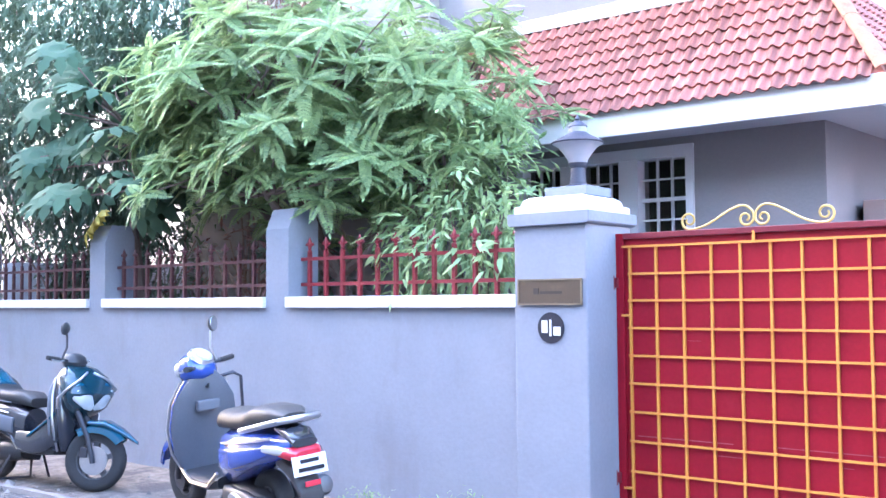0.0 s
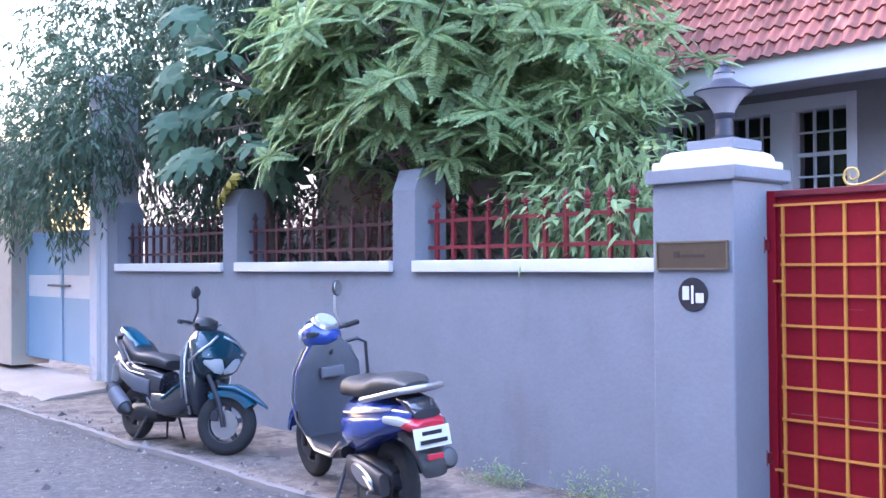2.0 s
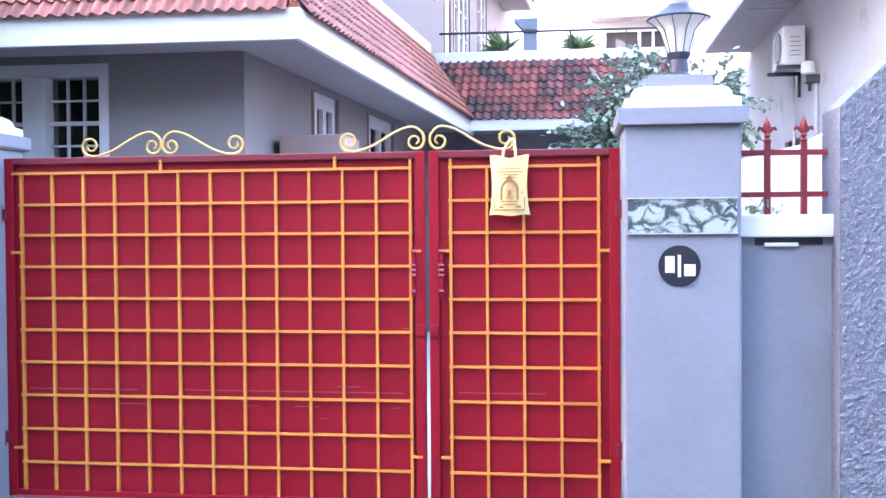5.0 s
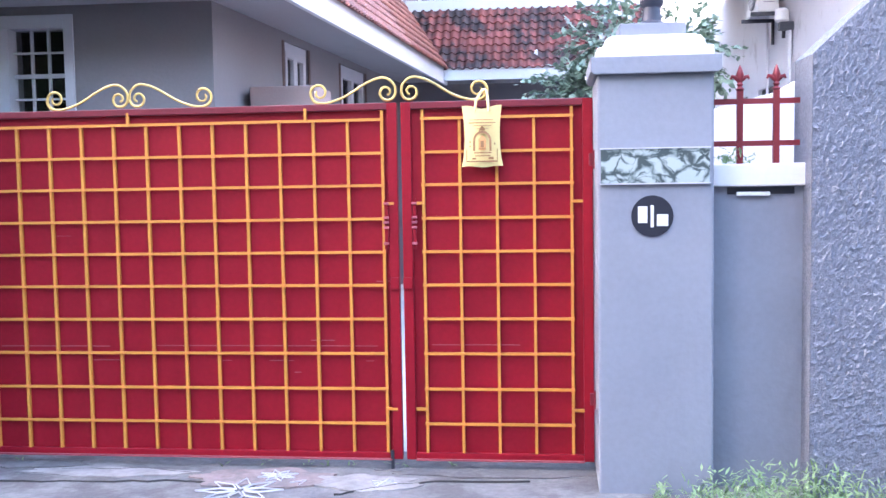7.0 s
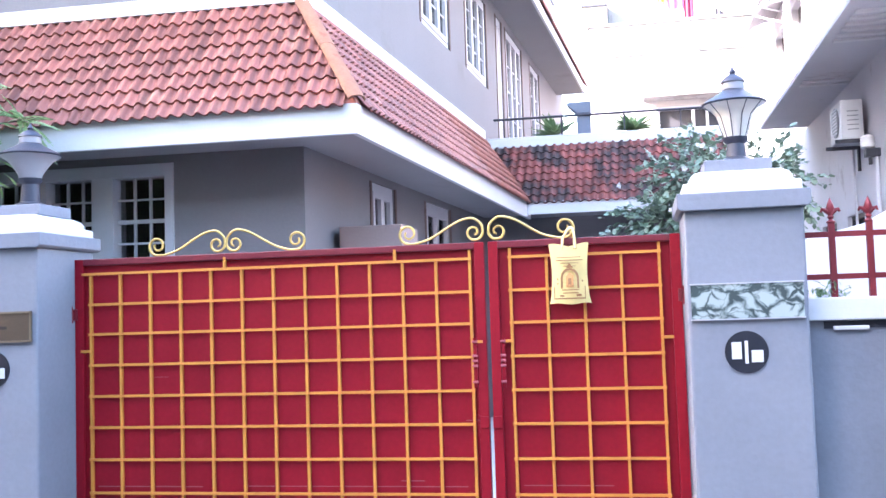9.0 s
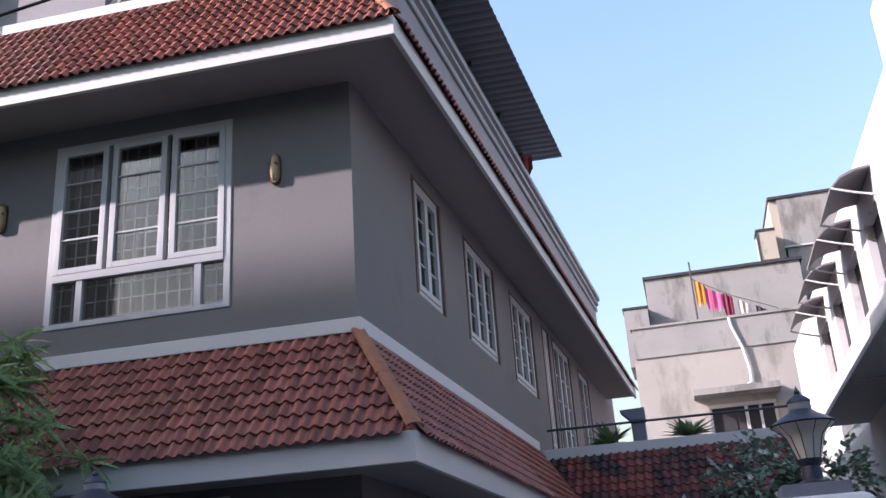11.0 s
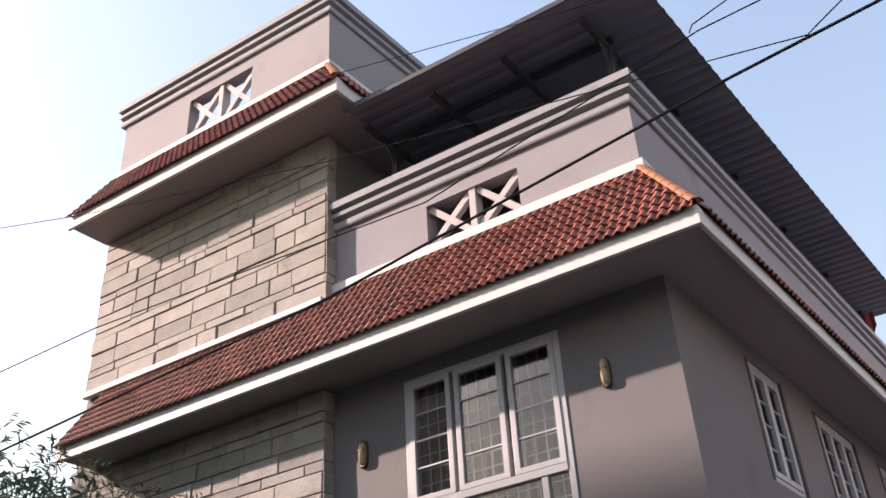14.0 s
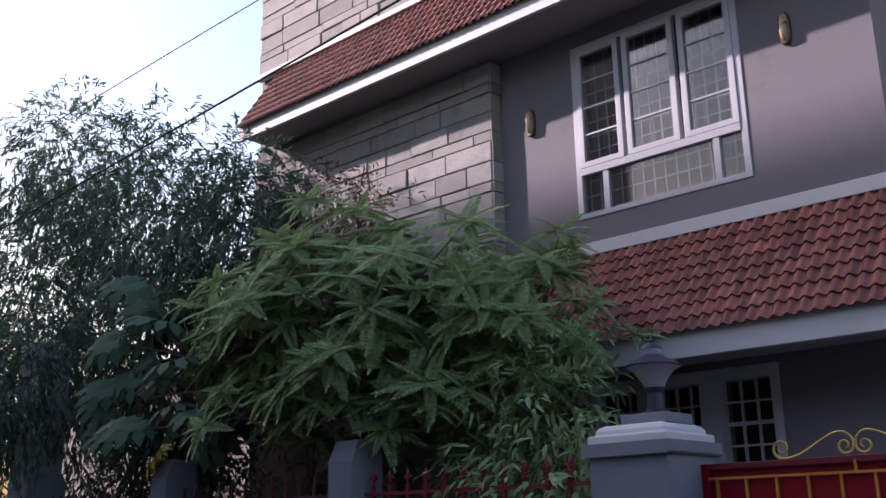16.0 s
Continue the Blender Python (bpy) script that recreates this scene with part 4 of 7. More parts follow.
def eave(name, soff, ftop, band, x_left, fy, cx, ex, ey, y_far, near_f, near_s, label, caps=8):
    """A hipped skirt roof on the front (from x_left) and the right side (to y_far) of a wall corner."""
    roof = part(name, MB().add([(x_left, ey, ftop), (ex, ey, ftop), (cx, fy, band), (x_left, fy, band), (ex, y_far, ftop), (cx, y_far, band)], [(0, 1, 2, 3), (1, 4, 5, 2)]), M_tile, house, label)
    part("soffit", MB().box(x_left, ex - 0.01, ey + 0.01, fy, soff + 0.012, soff + 0.06).box(cx, ex - 0.01, fy, y_far, soff + 0.012, soff + 0.06), M_soffit, roof, "plain grey painted soffit")
    fo = 0.045
    part("fascia", MB().box(x_left, ex, ey, ey + fo, soff - 0.04, ftop), M_white, roof, "white fascia board", bevel=0.005)
    part("fascia", MB().box(ex - fo, ex, ey + fo, y_far, soff - 0.04, ftop), M_white, roof, "white fascia board", bevel=0.005)
    part("end_cap", MB().prism([(ey + 0.05, soff + 0.06), (ey + 0.05, ftop - 0.01), (fy, band - 0.02), (fy, soff + 0.06)], "x", x_left - 0.03, x_left), M_house, roof)
    run, rise = fy - ey, band - ftop
    sl = math.hypot(run, rise)
    n = max(3, round(sl / 0.148))
    ln = sl / n
    over = Vector((0, -0.03, -0.03 * rise / run))
    tiles_on(roof, T_new, Vector((x_left, ey, ftop)) + over * 0.6, (1, 0, 0), (0, run, rise), 0, n, TW, ln, lambda f: 0, lambda f: (ex - x_left) - (ex - cx) * f, near_f, M_tile, "rows of red clay roof tiles")
    over = Vector((0.03, 0, -0.03 * rise / run))
    tiles_on(roof, T_new, Vector((ex, ey, ftop)) + over * 0.6, (0, 1, 0), (-(ex - cx), 0, rise), 0, n, TW, ln, lambda f: (fy - ey) * f, lambda f: y_far - ey, near_s, M_tile, "rows of red clay roof tiles")
    hip_caps(roof, (ex + 0.0, ey, ftop + 0.03), (cx, fy, band + 0.02), caps)
    return roof


eave("lower_roof", S1, 3.03, 4.01, -7.2, FY, CX, EX, EY, 8.95, (4.75, 9), (-1, 4.6), "red tiled skirt roof over the ground floor", 2)
eave("upper_roof", S2, 6.46, 7.54, -6.85, FY, CX, EX, EY, BACK - 1.0, (4.9, 9), (-1, 1.6), "red tiled skirt roof over the upper floor")
eave("tower_roof", S3, 9.94, 10.98, -7.28, 2.2, -3.26, -2.56, 1.56, 7.5, (1.0, 5), (-1, 2.2), "red tiled skirt roof round the tower")
# white bands where the tiles meet the walls
part("band", MB().box(-7.2, CX + 0.06, FY - 0.06, FY, 3.99, 4.112).box(CX - 0.002, CX + 0.06, FY, 8.95, 3.99, 4.112), M_white, house, "white plaster band", bevel=0.006)
part("band", MB().box(-3.26, CX + 0.05, FY - 0.05, FY, 7.525, 7.635).box(CX - 0.002, CX + 0.05, FY, BACK - 1, 7.525, 7.635), M_white, house, "white plaster band", bevel=0.006)
part("band", MB().box(-7.2, -3.26, 2.12, 2.2, 7.36, 7.43), M_white, house, "white plaster band", bevel=0.006)
part("band", MB().box(-7.25, -3.21, 2.15, 2.2, 10.96, 11.05).box(-3.26, -3.21, 2.2, 7.5, 10.96, 11.05), M_white, house, "white plaster band", bevel=0.006)


M_brace = mat("dusty_white_paint", (0.40, 0.375, 0.385), 0.7, var=0.1, scale=6, grain=60, stain=(0.27, 0.24, 0.24), stain_scale=7, stain_at=0.58)


def lattice(x0, x1, z0, z1, y, t, parent):
    """Two cross-braced openings with a post between."""
    m = (x0 + x1) / 2
    lt = part("lattice", MB().box(m - 0.04, m + 0.04, y + 0.02, y + t - 0.02, z0, z1), M_brace, parent, "white cross-braced parapet opening", bevel=0.004)
    for a, b in ((x0, m - 0.035), (m + 0.035, x1)):
        cx_, cz, w, h = (a + b) / 2, (z0 + z1) / 2, (b - a) / 2, (z1 - z0) / 2
        for s in (1, -1):
            dv = Vector((w, s * h)).normalized()
            pn = Vector((-dv.y, dv.x)) * 0.082
            L = math.hypot(w, h) + 0.02
            poly = [(cx_ - dv.x * L - pn.x, cz - dv.y * L - pn.y), (cx_ + dv.x * L - pn.x, cz + dv.y * L - pn.y), (cx_ + dv.x * L + pn.x, cz + dv.y * L + pn.y), (cx_ - dv.x * L + pn.x, cz - dv.y * L + pn.y)]
            poly = [(min(max(px, a - 0.01), b + 0.01), min(max(pz, z0 - 0.01), z1 + 0.01)) for px, pz in poly]
            part("brace", MB().prism(poly, "y", y + 0.05 + (0.003 if s > 0 else 0), y + t - 0.05 - (0.003 if s > 0 else 0)), M_brace, lt)


CORNICE = [(0.0, 0.0), (0.035, 0.0), (0.045, 0.02), (0.045, 0.085), (0.005, 0.10), (0.005, 0.13), (0.08, 0.15), (0.085, 0.20), (0.04, 0.215), (0.04, 0.24), (0.12, 0.255), (0.12, 0.35), (-0.1, 0.35), (-0.1, 0.0)]


def cornice(x0, x1, fy, y1, z, parent):
    """A moulded band along the front and the right side of a parapet, mitred at the corner."""
    mb = MB()
    r = [[(x0, fy - o, z + h) for o, h in CORNICE], [(x1 + o, fy - o, z + h) for o, h in CORNICE], [(x1 + o, y1, z + h) for o, h in CORNICE]]
    mb.loft(r)
    part("cornice", mb, mat("cornice_grey_white", (0.25, 0.258, 0.285), 0.7, var=0.14, scale=3, grain=50, stain=(0.17, 0.172, 0.185), stain_scale=4, stain_at=0.58) if "cornice_grey_white" not in bpy.data.materials else bpy.data.materials["cornice_grey_white"], parent, "pale grey moulded cornice")


PY = FY
part("parapet", wall_cells(MB(), "x", PY + 0.002, PY + 0.18, -3.26, CX, 7.601, 8.375, [(-1.96, -0.80, 7.66, 8.19)]).box(CX - 0.18, CX - 0.001, PY + 0.18, BACK - 1, 7.601, 8.375), M_parapet, house, "pale grey terrace parapet")
lattice(-1.96, -0.80, 7.66, 8.19, PY, 0.18, house)
cornice(-3.36, CX, PY, BACK - 1, 8.376, house)
part("tower_wall", MB().box(-7.2, -3.265, 2.22, 2.5, 0, 10.98).box(-3.44, -3.265, 2.5, 7.5, 7.2, 10.98).box(-7.2, -3.265, 7.3, 7.5, 7.2, 10.98), M_house, house)
part("tower_parapet", wall_cells(MB(), "x", 2.2, 2.38, -7.25, -3.26, 10.981, 11.98, [(-5.87, -4.65, 11.12, 11.77)]).box(-3.44, -3.26, 2.38, 7.5, 10.981, 11.98).box(-7.25, -7.07, 2.38, 7.5, 10.981, 11.98), M_parapet, house, "pale grey tower parapet")
lattice(-5.87, -4.65, 11.12, 11.77, 2.2, 0.18, house)
cornice(-7.34, -3.26, 2.2, 7.5, 11.98, house)
part("tower_deck", MB().box(-7.0, -3.5, 2.5, 7.3, 10.5, 10.6), M_house, house)

# brass bulkhead lamps on the upper wall
for x, z in ((-0.166, 5.57), (-2.85, 5.515)):
    bl = part("wall_lamp", MB().loft([ring((x, FY - 0.001, z), (0.05, 0, 0), (0, 0, 0.15), 20, 3), ring((x, FY - 0.03, z), (0.05, 0, 0), (0, 0, 0.15), 20, 3), ring((x, FY - 0.04, z), (0.04, 0, 0), (0, 0, 0.14), 20, 3)]), M_brassl, house, "brass bulkhead wall lamp", smooth=True)
    part("lens", MB().loft([ring((x, FY - 0.035, z), (0.034, 0, 0), (0, 0, 0.12), 18, 2.6), ring((x, FY - 0.065, z), (0.028, 0, 0), (0, 0, 0.11), 18, 2.4), ring((x, FY - 0.08, z), (0.012, 0, 0), (0, 0, 0.08), 18, 2)]), mat("amber_lens", (0.42, 0.31, 0.19), 0.15, var=0.1) if "amber_lens" not in bpy.data.materials else bpy.data.materials["amber_lens"], bl, "amber lens", smooth=True)
    part("guard", MB().box(x - 0.036, x + 0.036, FY - 0.078, FY - 0.04, z + 0.025, z + 0.04), M_brassl, bl)

# stone cladding, upper and lower field
rs = random.Random(21)
for z0, z1 in ((7.43, 9.78), (4.115, 6.32)):
    clad = part("stone_cladding", MB().box(-7.2, -3.27, 2.195, 2.218, z0, z1).box(-3.275, -3.262, 2.2, 2.33, z0, z1), M_mortar, house, "buff coursed stone cladding with dark joints")
    z = z0
    row = 0
    while z < z1 - 0.05:
        h = (0.225, 0.115, 0.215, 0.20, 0.11, 0.23)[row % 6] * rs.uniform(0.95, 1.05)
        h = min(h, z1 - z)
        x = -7.22
        while x < -3.27:
            w = rs.uniform(0.30, 0.74) if h > 0.15 else rs.uniform(0.32, 0.85)
            if -3.255 - (x + w) < 0.15:
                w = -3.255 - x
            g_, pr_ = 0.005, rs.uniform(0.014, 0.034)
            a, b, c, e_ = x + g_, x + w - g_ * (0 if x + w > -3.26 else 1), z + g_, z + h - g_
            ch = 0.008
            yb = 2.2
            mb = MB().loft([[(a, yb, c), (b, yb, c), (b, yb, e_), (a, yb, e_)], [(a, yb - pr_ + ch, c), (b, yb - pr_ + ch, c), (b, yb - pr_ + ch, e_), (a, yb - pr_ + ch, e_)], [(a + ch, yb - pr_, c + ch), (b - ch, yb - pr_ + rs.uniform(-0.005, 0.004), c + ch), (b - ch, yb - pr_, e_ - ch), (a + ch, yb - pr_ + rs.uniform(-0.005, 0.004), e_ - ch)]])
            part("stone", mb, M_stone, clad)
            if x + w > -3.26:
                part("stone", MB().box(-3.263, -3.263 + pr_, 2.182, 2.328, c, e_), M_stone, clad)
            x += w
        z += h
        row += 1

# terrace canopy of profiled sheet on steel
can = thing("terrace_canopy", (-1, 6, 8.55), "dark corrugated sheet canopy on steel posts over the terrace", "canopy")
mb = MB()
x0c, x1c, y0c, y1c = -2.66, 1.03, 1.80, 11.35
ny = 400
zc = lambda x, y: 9.60 + 0.012 * (x - x1c) * -1.0
for dz in (0.0, 0.004):
    for x in (x0c, x1c):
        for j in range(ny + 1):
            y = y0c + (y1c - y0c) * j / ny
            ph = (j % 8)
            mb.v.append((x, y, zc(x, y) + dz + (0.022 if ph in (0, 1) else 0.011 if ph in (2, 7) else 0.0)))
for o in (0, 2):
    mb.f += [(o * (ny + 1) + j, o * (ny + 1) + j + 1, (o + 1) * (ny + 1) + j + 1, (o + 1) * (ny + 1) + j) for j in range(ny)]
part("sheet", mb, M_metal_dark, can)
part("edge_trim", MB().box(x0c, x1c, y0c - 0.012, y0c, 9.575, 9.64), M_steel, can)
for y in (2.6, 4.2, 5.9, 7.6, 9.3, 10.9):
    part("purlin", MB().box(x0c, 0.40, y - 0.03, y + 0.03, 9.52, 9.59), M_steel, can)
for x in (0.32, -0.65, -1.6, -2.55):
    part("rafter", MB().box(x - 0.03, x + 0.03, y0c + 0.25, y1c - 0.05, 9.45, 9.518), M_steel, can)
for y in (2.6, 5.9, 9.3, 10.9):
    for x in (0.32, -2.55):
        po = part("post", MB().box(x - 0.035, x + 0.035, y - 0.035, y + 0.035, 7.55, 9.45), M_steel, can)
        part("bracket", MB().prism([(y - 0.2, 9.45), (y + 0.2, 9.45), (y + 0.035, 9.20), (y - 0.035, 9.20)], "x", x - 0.012, x + 0.012), M_steel, po)

# washing on the terrace line far back
cl = thing("red_cloth", (0.42, 10.8, 9.1), "small faded red cloth hanging at the terrace edge", "cloth")
ct = MB()
ct.v = [(0.36 + 0.22 * i / 6, 10.75 + 0.03 * math.sin(i * 1.9) + k * 0.008, 9.45 if j else 9.14 + 0.05 * math.sin(i * 1.3)) for k in (0, 1) for j in (0, 1) for i in range(7)]
ct.f = [(k * 14 + i, k * 14 + i + 1, k * 14 + 8 + i, k * 14 + 7 + i) for k in (0, 1) for i in range(6)]
part("cloth", ct, mat("faded_red_cloth", (0.34, 0.08, 0.09), 0.9), cl)

# rear wing with mouldy tiles, white slab and terrace rail
wing = thing("rear_wing", (2.7, 11, 0.0), "single-storey wing with mould-darkened tiles and a terrace", "house")
WY = 8.7
roof = part("roof", MB().add([(1.1, WY, 3.02), (4.1, WY, 3.02), (4.1, WY + 0.75, 3.92), (1.1, WY + 0.75, 3.92)], [(0, 1, 2, 3)]), M_tile_old, wing)
tiles_on(roof, T_old, (1.1, WY - 0.02, 3.0), (1, 0, 0), (0, 0.75, 0.92), 0, 8, 0.12, 0.148, lambda f: -0.05 - 0.6 * f, lambda f: 3.0, (-1, 5), M_tile_old, "mould-darkened clay tiles")
part("fascia", MB().box(1.1, 4.1, WY - 0.03, WY + 0.02, 2.857, 3.03), M_white, wing, "white fascia board", bevel=0.005)
part("soffit", MB().box(1.1, 4.1, WY + 0.02, WY + 0.8, 2.88, 2.93), M_soffit, wing)
part("wall", MB().box(0.5, 4.1, WY + 0.8, WY + 1.0, 0.0, 3.9), M_house, wing)
part("parapet", MB().box(0.52, 4.15, WY + 0.70, WY + 0.95, 3.92, 4.07), M_white, wing, "white terrace kerb", bevel=0.006)
part("terrace", MB().box(0.52, 4.1, WY + 1.0, 14, 3.8, 3.9), M_apron, wing)
part("end_wall", MB().box(3.9, 4.1, WY + 1.0, 14, 0, 3.8), M_house, wing)
rail = part("terrace_rail", MB().tube([(0.6, WY + 0.8, 4.36), (4.1, WY + 0.8, 4.36)], 0.018, 8), M_steel, wing, "thin dark handrail")
for x in (0.75, 1.6, 2.5, 3.3, 4.05):
    part("baluster", MB().tube([(x, WY + 0.8, 4.07), (x, WY + 0.8, 4.36)], 0.012, 6), M_steel, rail)
SKEW[:] = 0.0, 0.0
solo("cardboard_carton", MB().box(0.62, 1.15, 2.9, 3.5, 1.5, 2.28), mat("pinkish_board", (0.30, 0.22, 0.20), 0.8, var=0.1), "pinkish board box standing beside the house wall", "box", bevel=0.01)
solo("block_plinth", MB().box(0.55, 1.25, 2.8, 3.6, -0.02, 1.5), M_house, "low plastered plinth beside the house wall", "plinth", bevel=0.01)

duct = thing("metal_duct", (2.35, 9.65, 3.9), "grey sheet-metal duct with a slanted hood on the terrace", "duct")
part("casing", MB().box(2.25, 2.45, 9.55, 9.78, 3.9, 4.40), M_metal_dark, duct, bevel=0.006)
part("hood", MB().prism([(2.11, 4.53), (2.11, 4.55), (2.46, 4.56), (2.46, 4.39), (2.25, 4.39)], "y", 9.53, 9.80), M_metal_dark, duct, "slanted sheet-metal hood", bevel=0.004)

# ---------------------------------------------------------------- neighbours
# left: blue gate between cream pillars, pale house behind
bg = thing("blue_gate", (-9.5, -0.2, 0.3), "closed sky-blue sheet gate with a white middle band", "gate")
for a, b in ((-10.7, -9.54), (-9.52, -8.38)):
    lf = part("leaf", MB().box(a, b, -0.20, -0.17, 0.32, 1.12).box(a, b, -0.20, -0.17, 1.40, 1.95), M_bluegate, bg, bevel=0.005)
    part("band", MB().box(a, b, -0.195, -0.172, 1.12, 1.40), M_white, lf, "white middle band")
    part("stile", MB().box(a, a + 0.04, -0.215, -0.165, 0.32, 1.95), M_bluegate, lf)
part("bolt", MB().tube([(-9.9, -0.23, 1.27), (-9.2, -0.23, 1.27)], 0.014, 8), M_steel, bg, smooth=True)
nl = thing("left_boundary_pillar", (-8.2, -0.2, 0.2), "tall white plastered boundary pillar with a groove", "pillar", group="cream pillars of the blue gate")
part("shaft", MB().box(-8.36, -8.16, -0.34, 0.1, 0.2, 3.7).box(-8.15, -8.01, -0.30, 0.1, 0.2, 3.7), M_nbr, nl, bevel=0.01)
nl = thing("left_boundary_pillar", (-11.1, -0.2, 0.2), "broad cream plastered boundary pillar", "pillar", group="cream pillars of the blue gate")
part("shaft", MB().box(-11.7, -10.73, -0.4, 0.1, 0.2, 3.2), M_cream, nl, bevel=0.01)
solo("boundary_wall", MB().box(-30, -11.7, -0.3, 0.0, 0.0, 2.2), M_cream, "long cream plastered boundary wall", "wall", kind="structure", bevel=0.01)
# added wall: hides the low sky and gives a pale ground behind the railings
solo("plot_wall", MB().box(-7.75, -7.55, 0.04, 20.0, 0.0, 1.95), M_nbr, "added plain white wall that closes the gap behind the railings", "wall", kind="structure", bevel=0.01)
# darker copy of the cream plaster, shade put into its colour
M_cream_shaded = mat("shaded_cream_plaster", (0.17, 0.158, 0.145), 0.85, var=0.1, scale=1.2, grain=40, bump=0.12, stain=(0.13, 0.12, 0.11), stain_scale=1.5, stain_at=0.6)
lh = thing("neighbour_house", (-14, 8, 0.2), "pale cream two-storey house seen through the leaves", "house")
part("wall", wall_cells(MB(), "x", 5.0, 5.25, -20, -7.9, 0.0, 4.6, [(-10.2, -8.9, 1.3, 2.6), (-14.5, -13.2, 1.3, 2.6)]).box(-8.15, -7.9, 5.25, 14, 0, 4.6).box(-20, -7.9, 5.25, 14, 4.4, 4.6), M_cream_shaded, lh)
for a, b in ((-10.2, -8.9), (-14.5, -13.2)):
    w = part("window", MB().box(a, a + 0.06, 5.02, 5.1, 1.3, 2.6).box(b - 0.06, b, 5.02, 5.1, 1.3, 2.6).box(a + 0.06, b - 0.06, 5.02, 5.1, 2.54, 2.6).box(a + 0.06, b - 0.06, 5.02, 5.1, 1.3, 1.36), M_frame, lh)
    for k in range(1, 6):
        part("bar", MB().box(a + (b - a) * k / 6 - 0.01, a + (b - a) * k / 6 + 0.01, 5.04, 5.06, 1.36, 2.54), M_rail_brown, w)
    # opaque near-black sheet, the dark of the room painted on
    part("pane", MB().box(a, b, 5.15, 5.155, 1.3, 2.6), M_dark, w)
part("ledge", MB().box(-20.1, -7.8, 4.75, 5.0, 4.4, 4.65), M_cream_shaded, lh)

# right: rough-cast pillar wall
mb = MB()
for a, b, (z0, z1) in [(4.17, 4.36, (2.04, 2.22)), (4.36, 4.7, (2.22, 2.50)), (4.7, 9.0, (2.50, 2.52))]:
    n, m = (max(3, int((b - a) / 0.009)), 240) if a < 4.6 else (20, 10)
    base = len(mb.v)
    for j in range(m + 1):
        for i in range(n + 1):
            x = a + (b - a) * i / n
            zt = z0 + (z1 - z0) * i / n
            z = zt * j / m
            mb.v.append((x, -0.36 - (0.014 * max(0, noise.noise((x * 62, z * 62, 3))) + 0.008 * max(0, noise.noise((x * 30, z * 30, 9))) if a < 4.6 else 0), z))
    mb.f += [(base + j * (n + 1) + i, base + j * (n + 1) + i + 1, base + (j + 1) * (n + 1) + i + 1, base + (j + 1) * (n + 1) + i) for j in range(m) for i in range(n)]
mb.prism([(4.17, 0), (4.17, 2.04), (4.36, 2.22), (4.7, 2.5), (9.0, 2.52), (9.0, 0)], "y", -0.345, -0.02)
solo("roughcast_wall", mb, M_stucco, "blue-grey rough-cast boundary wall with a sloping top", "wall", kind="structure")

rn = thing("neighbour_building", (8.3, 12, 0.0), "white plastered neighbouring building with eave and awnings", "house")
part("wall", wall_cells(MB(), "y", 6.08, 6.33, 1.0, 24, 0.0, 4.6, [(9.3, 10.4, 1.0, 2.75), (11.2, 12.4, 1.0, 2.75)]).box(6.08, 12, 0.8, 1.0, 0, 4.6), M_nbr, rn)
for a, b in ((9.3, 10.4), (11.2, 12.4)):
    w = part("window", MB().box(6.14, 6.2, a, b, 1.0, 1.06).box(6.14, 6.2, a, b, 2.69, 2.75).box(6.14, 6.2, a, a + 0.06, 1.06, 2.69).box(6.14, 6.2, b - 0.06, b, 1.06, 2.69), M_steel, rn)
    # no glass: a near-black sheet carries the room's darkness
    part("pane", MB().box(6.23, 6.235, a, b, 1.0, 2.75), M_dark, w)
part("eave", MB().prism([(5.28, 4.60), (5.28, 4.68), (6.13, 4.95), (12, 4.95), (12, 4.6)], "y", 4.6, 13.3), M_nbr, rn, "white sloping eave slab", bevel=0.006)
# white strips stand for sky seen through openings in the eave slab
for k in range(6):
    part("slat", MB().box(5.4, 6.03, 6.0 + 0.24 * k, 6.09 + 0.24 * k, 4.575, 4.597), M_white, rn, "white strip painted as a sky gap in the eave")
for k in range(2):
    part("slat", MB().box(5.4, 6.03, 9.4 + 0.24 * k, 9.49 + 0.24 * k, 4.575, 4.597), M_white, rn, "white strip painted as a sky gap in the eave")
part("upper_wall", wall_cells(MB(), "y", 6.58, 6.83, 8.0, 26, 4.96, 9.0, [(11.3 + 2.45 * k, 12.6 + 2.45 * k, 6.7, 7.9) for k in range(4)]).box(6.58, 12, 7.8, 8.0, 4.96, 9).box(7.93, 12, 8.0, 14.0, 9.0, 13.0), M_nbr, rn)
for k in range(4):
    y = 11.1 + 2.45 * k
    # grey in place of white: the awning's shaded side put into its colour
    aw = part("awning", MB().loft([[(6.58, yy, 8.45), (6.33, yy, 8.42), (6.08, yy, 8.32), (5.88, yy, 8.12), (5.88, yy, 8.08), (6.08, yy, 8.28), (6.33, yy, 8.38), (6.58, yy, 8.41)] for yy in (y, y + 1.7)]), M_house, rn, "curved white awning coloured grey for its shade", smooth=True)
    for yy in (y, y + 1.7):
        part("stay", MB().tube([(6.58, yy, 7.9), (6.23, yy, 8.0), (5.9, yy, 8.12)], 0.02, 6), M_white, aw)
    # near-black sheet painted for the unlit opening under the awning
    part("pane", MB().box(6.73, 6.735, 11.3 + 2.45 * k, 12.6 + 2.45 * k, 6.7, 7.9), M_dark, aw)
solo("stair_wall", MB().prism([(3.8, 0), (3.8, 1.86), (4.35, 2.0), (5.0, 2.34), (5.8, 2.5), (5.8, 0)], "y", 1.2, 1.4), M_nbr, "white plastered wall with a sloping top", "wall", kind="structure", bevel=0.01)

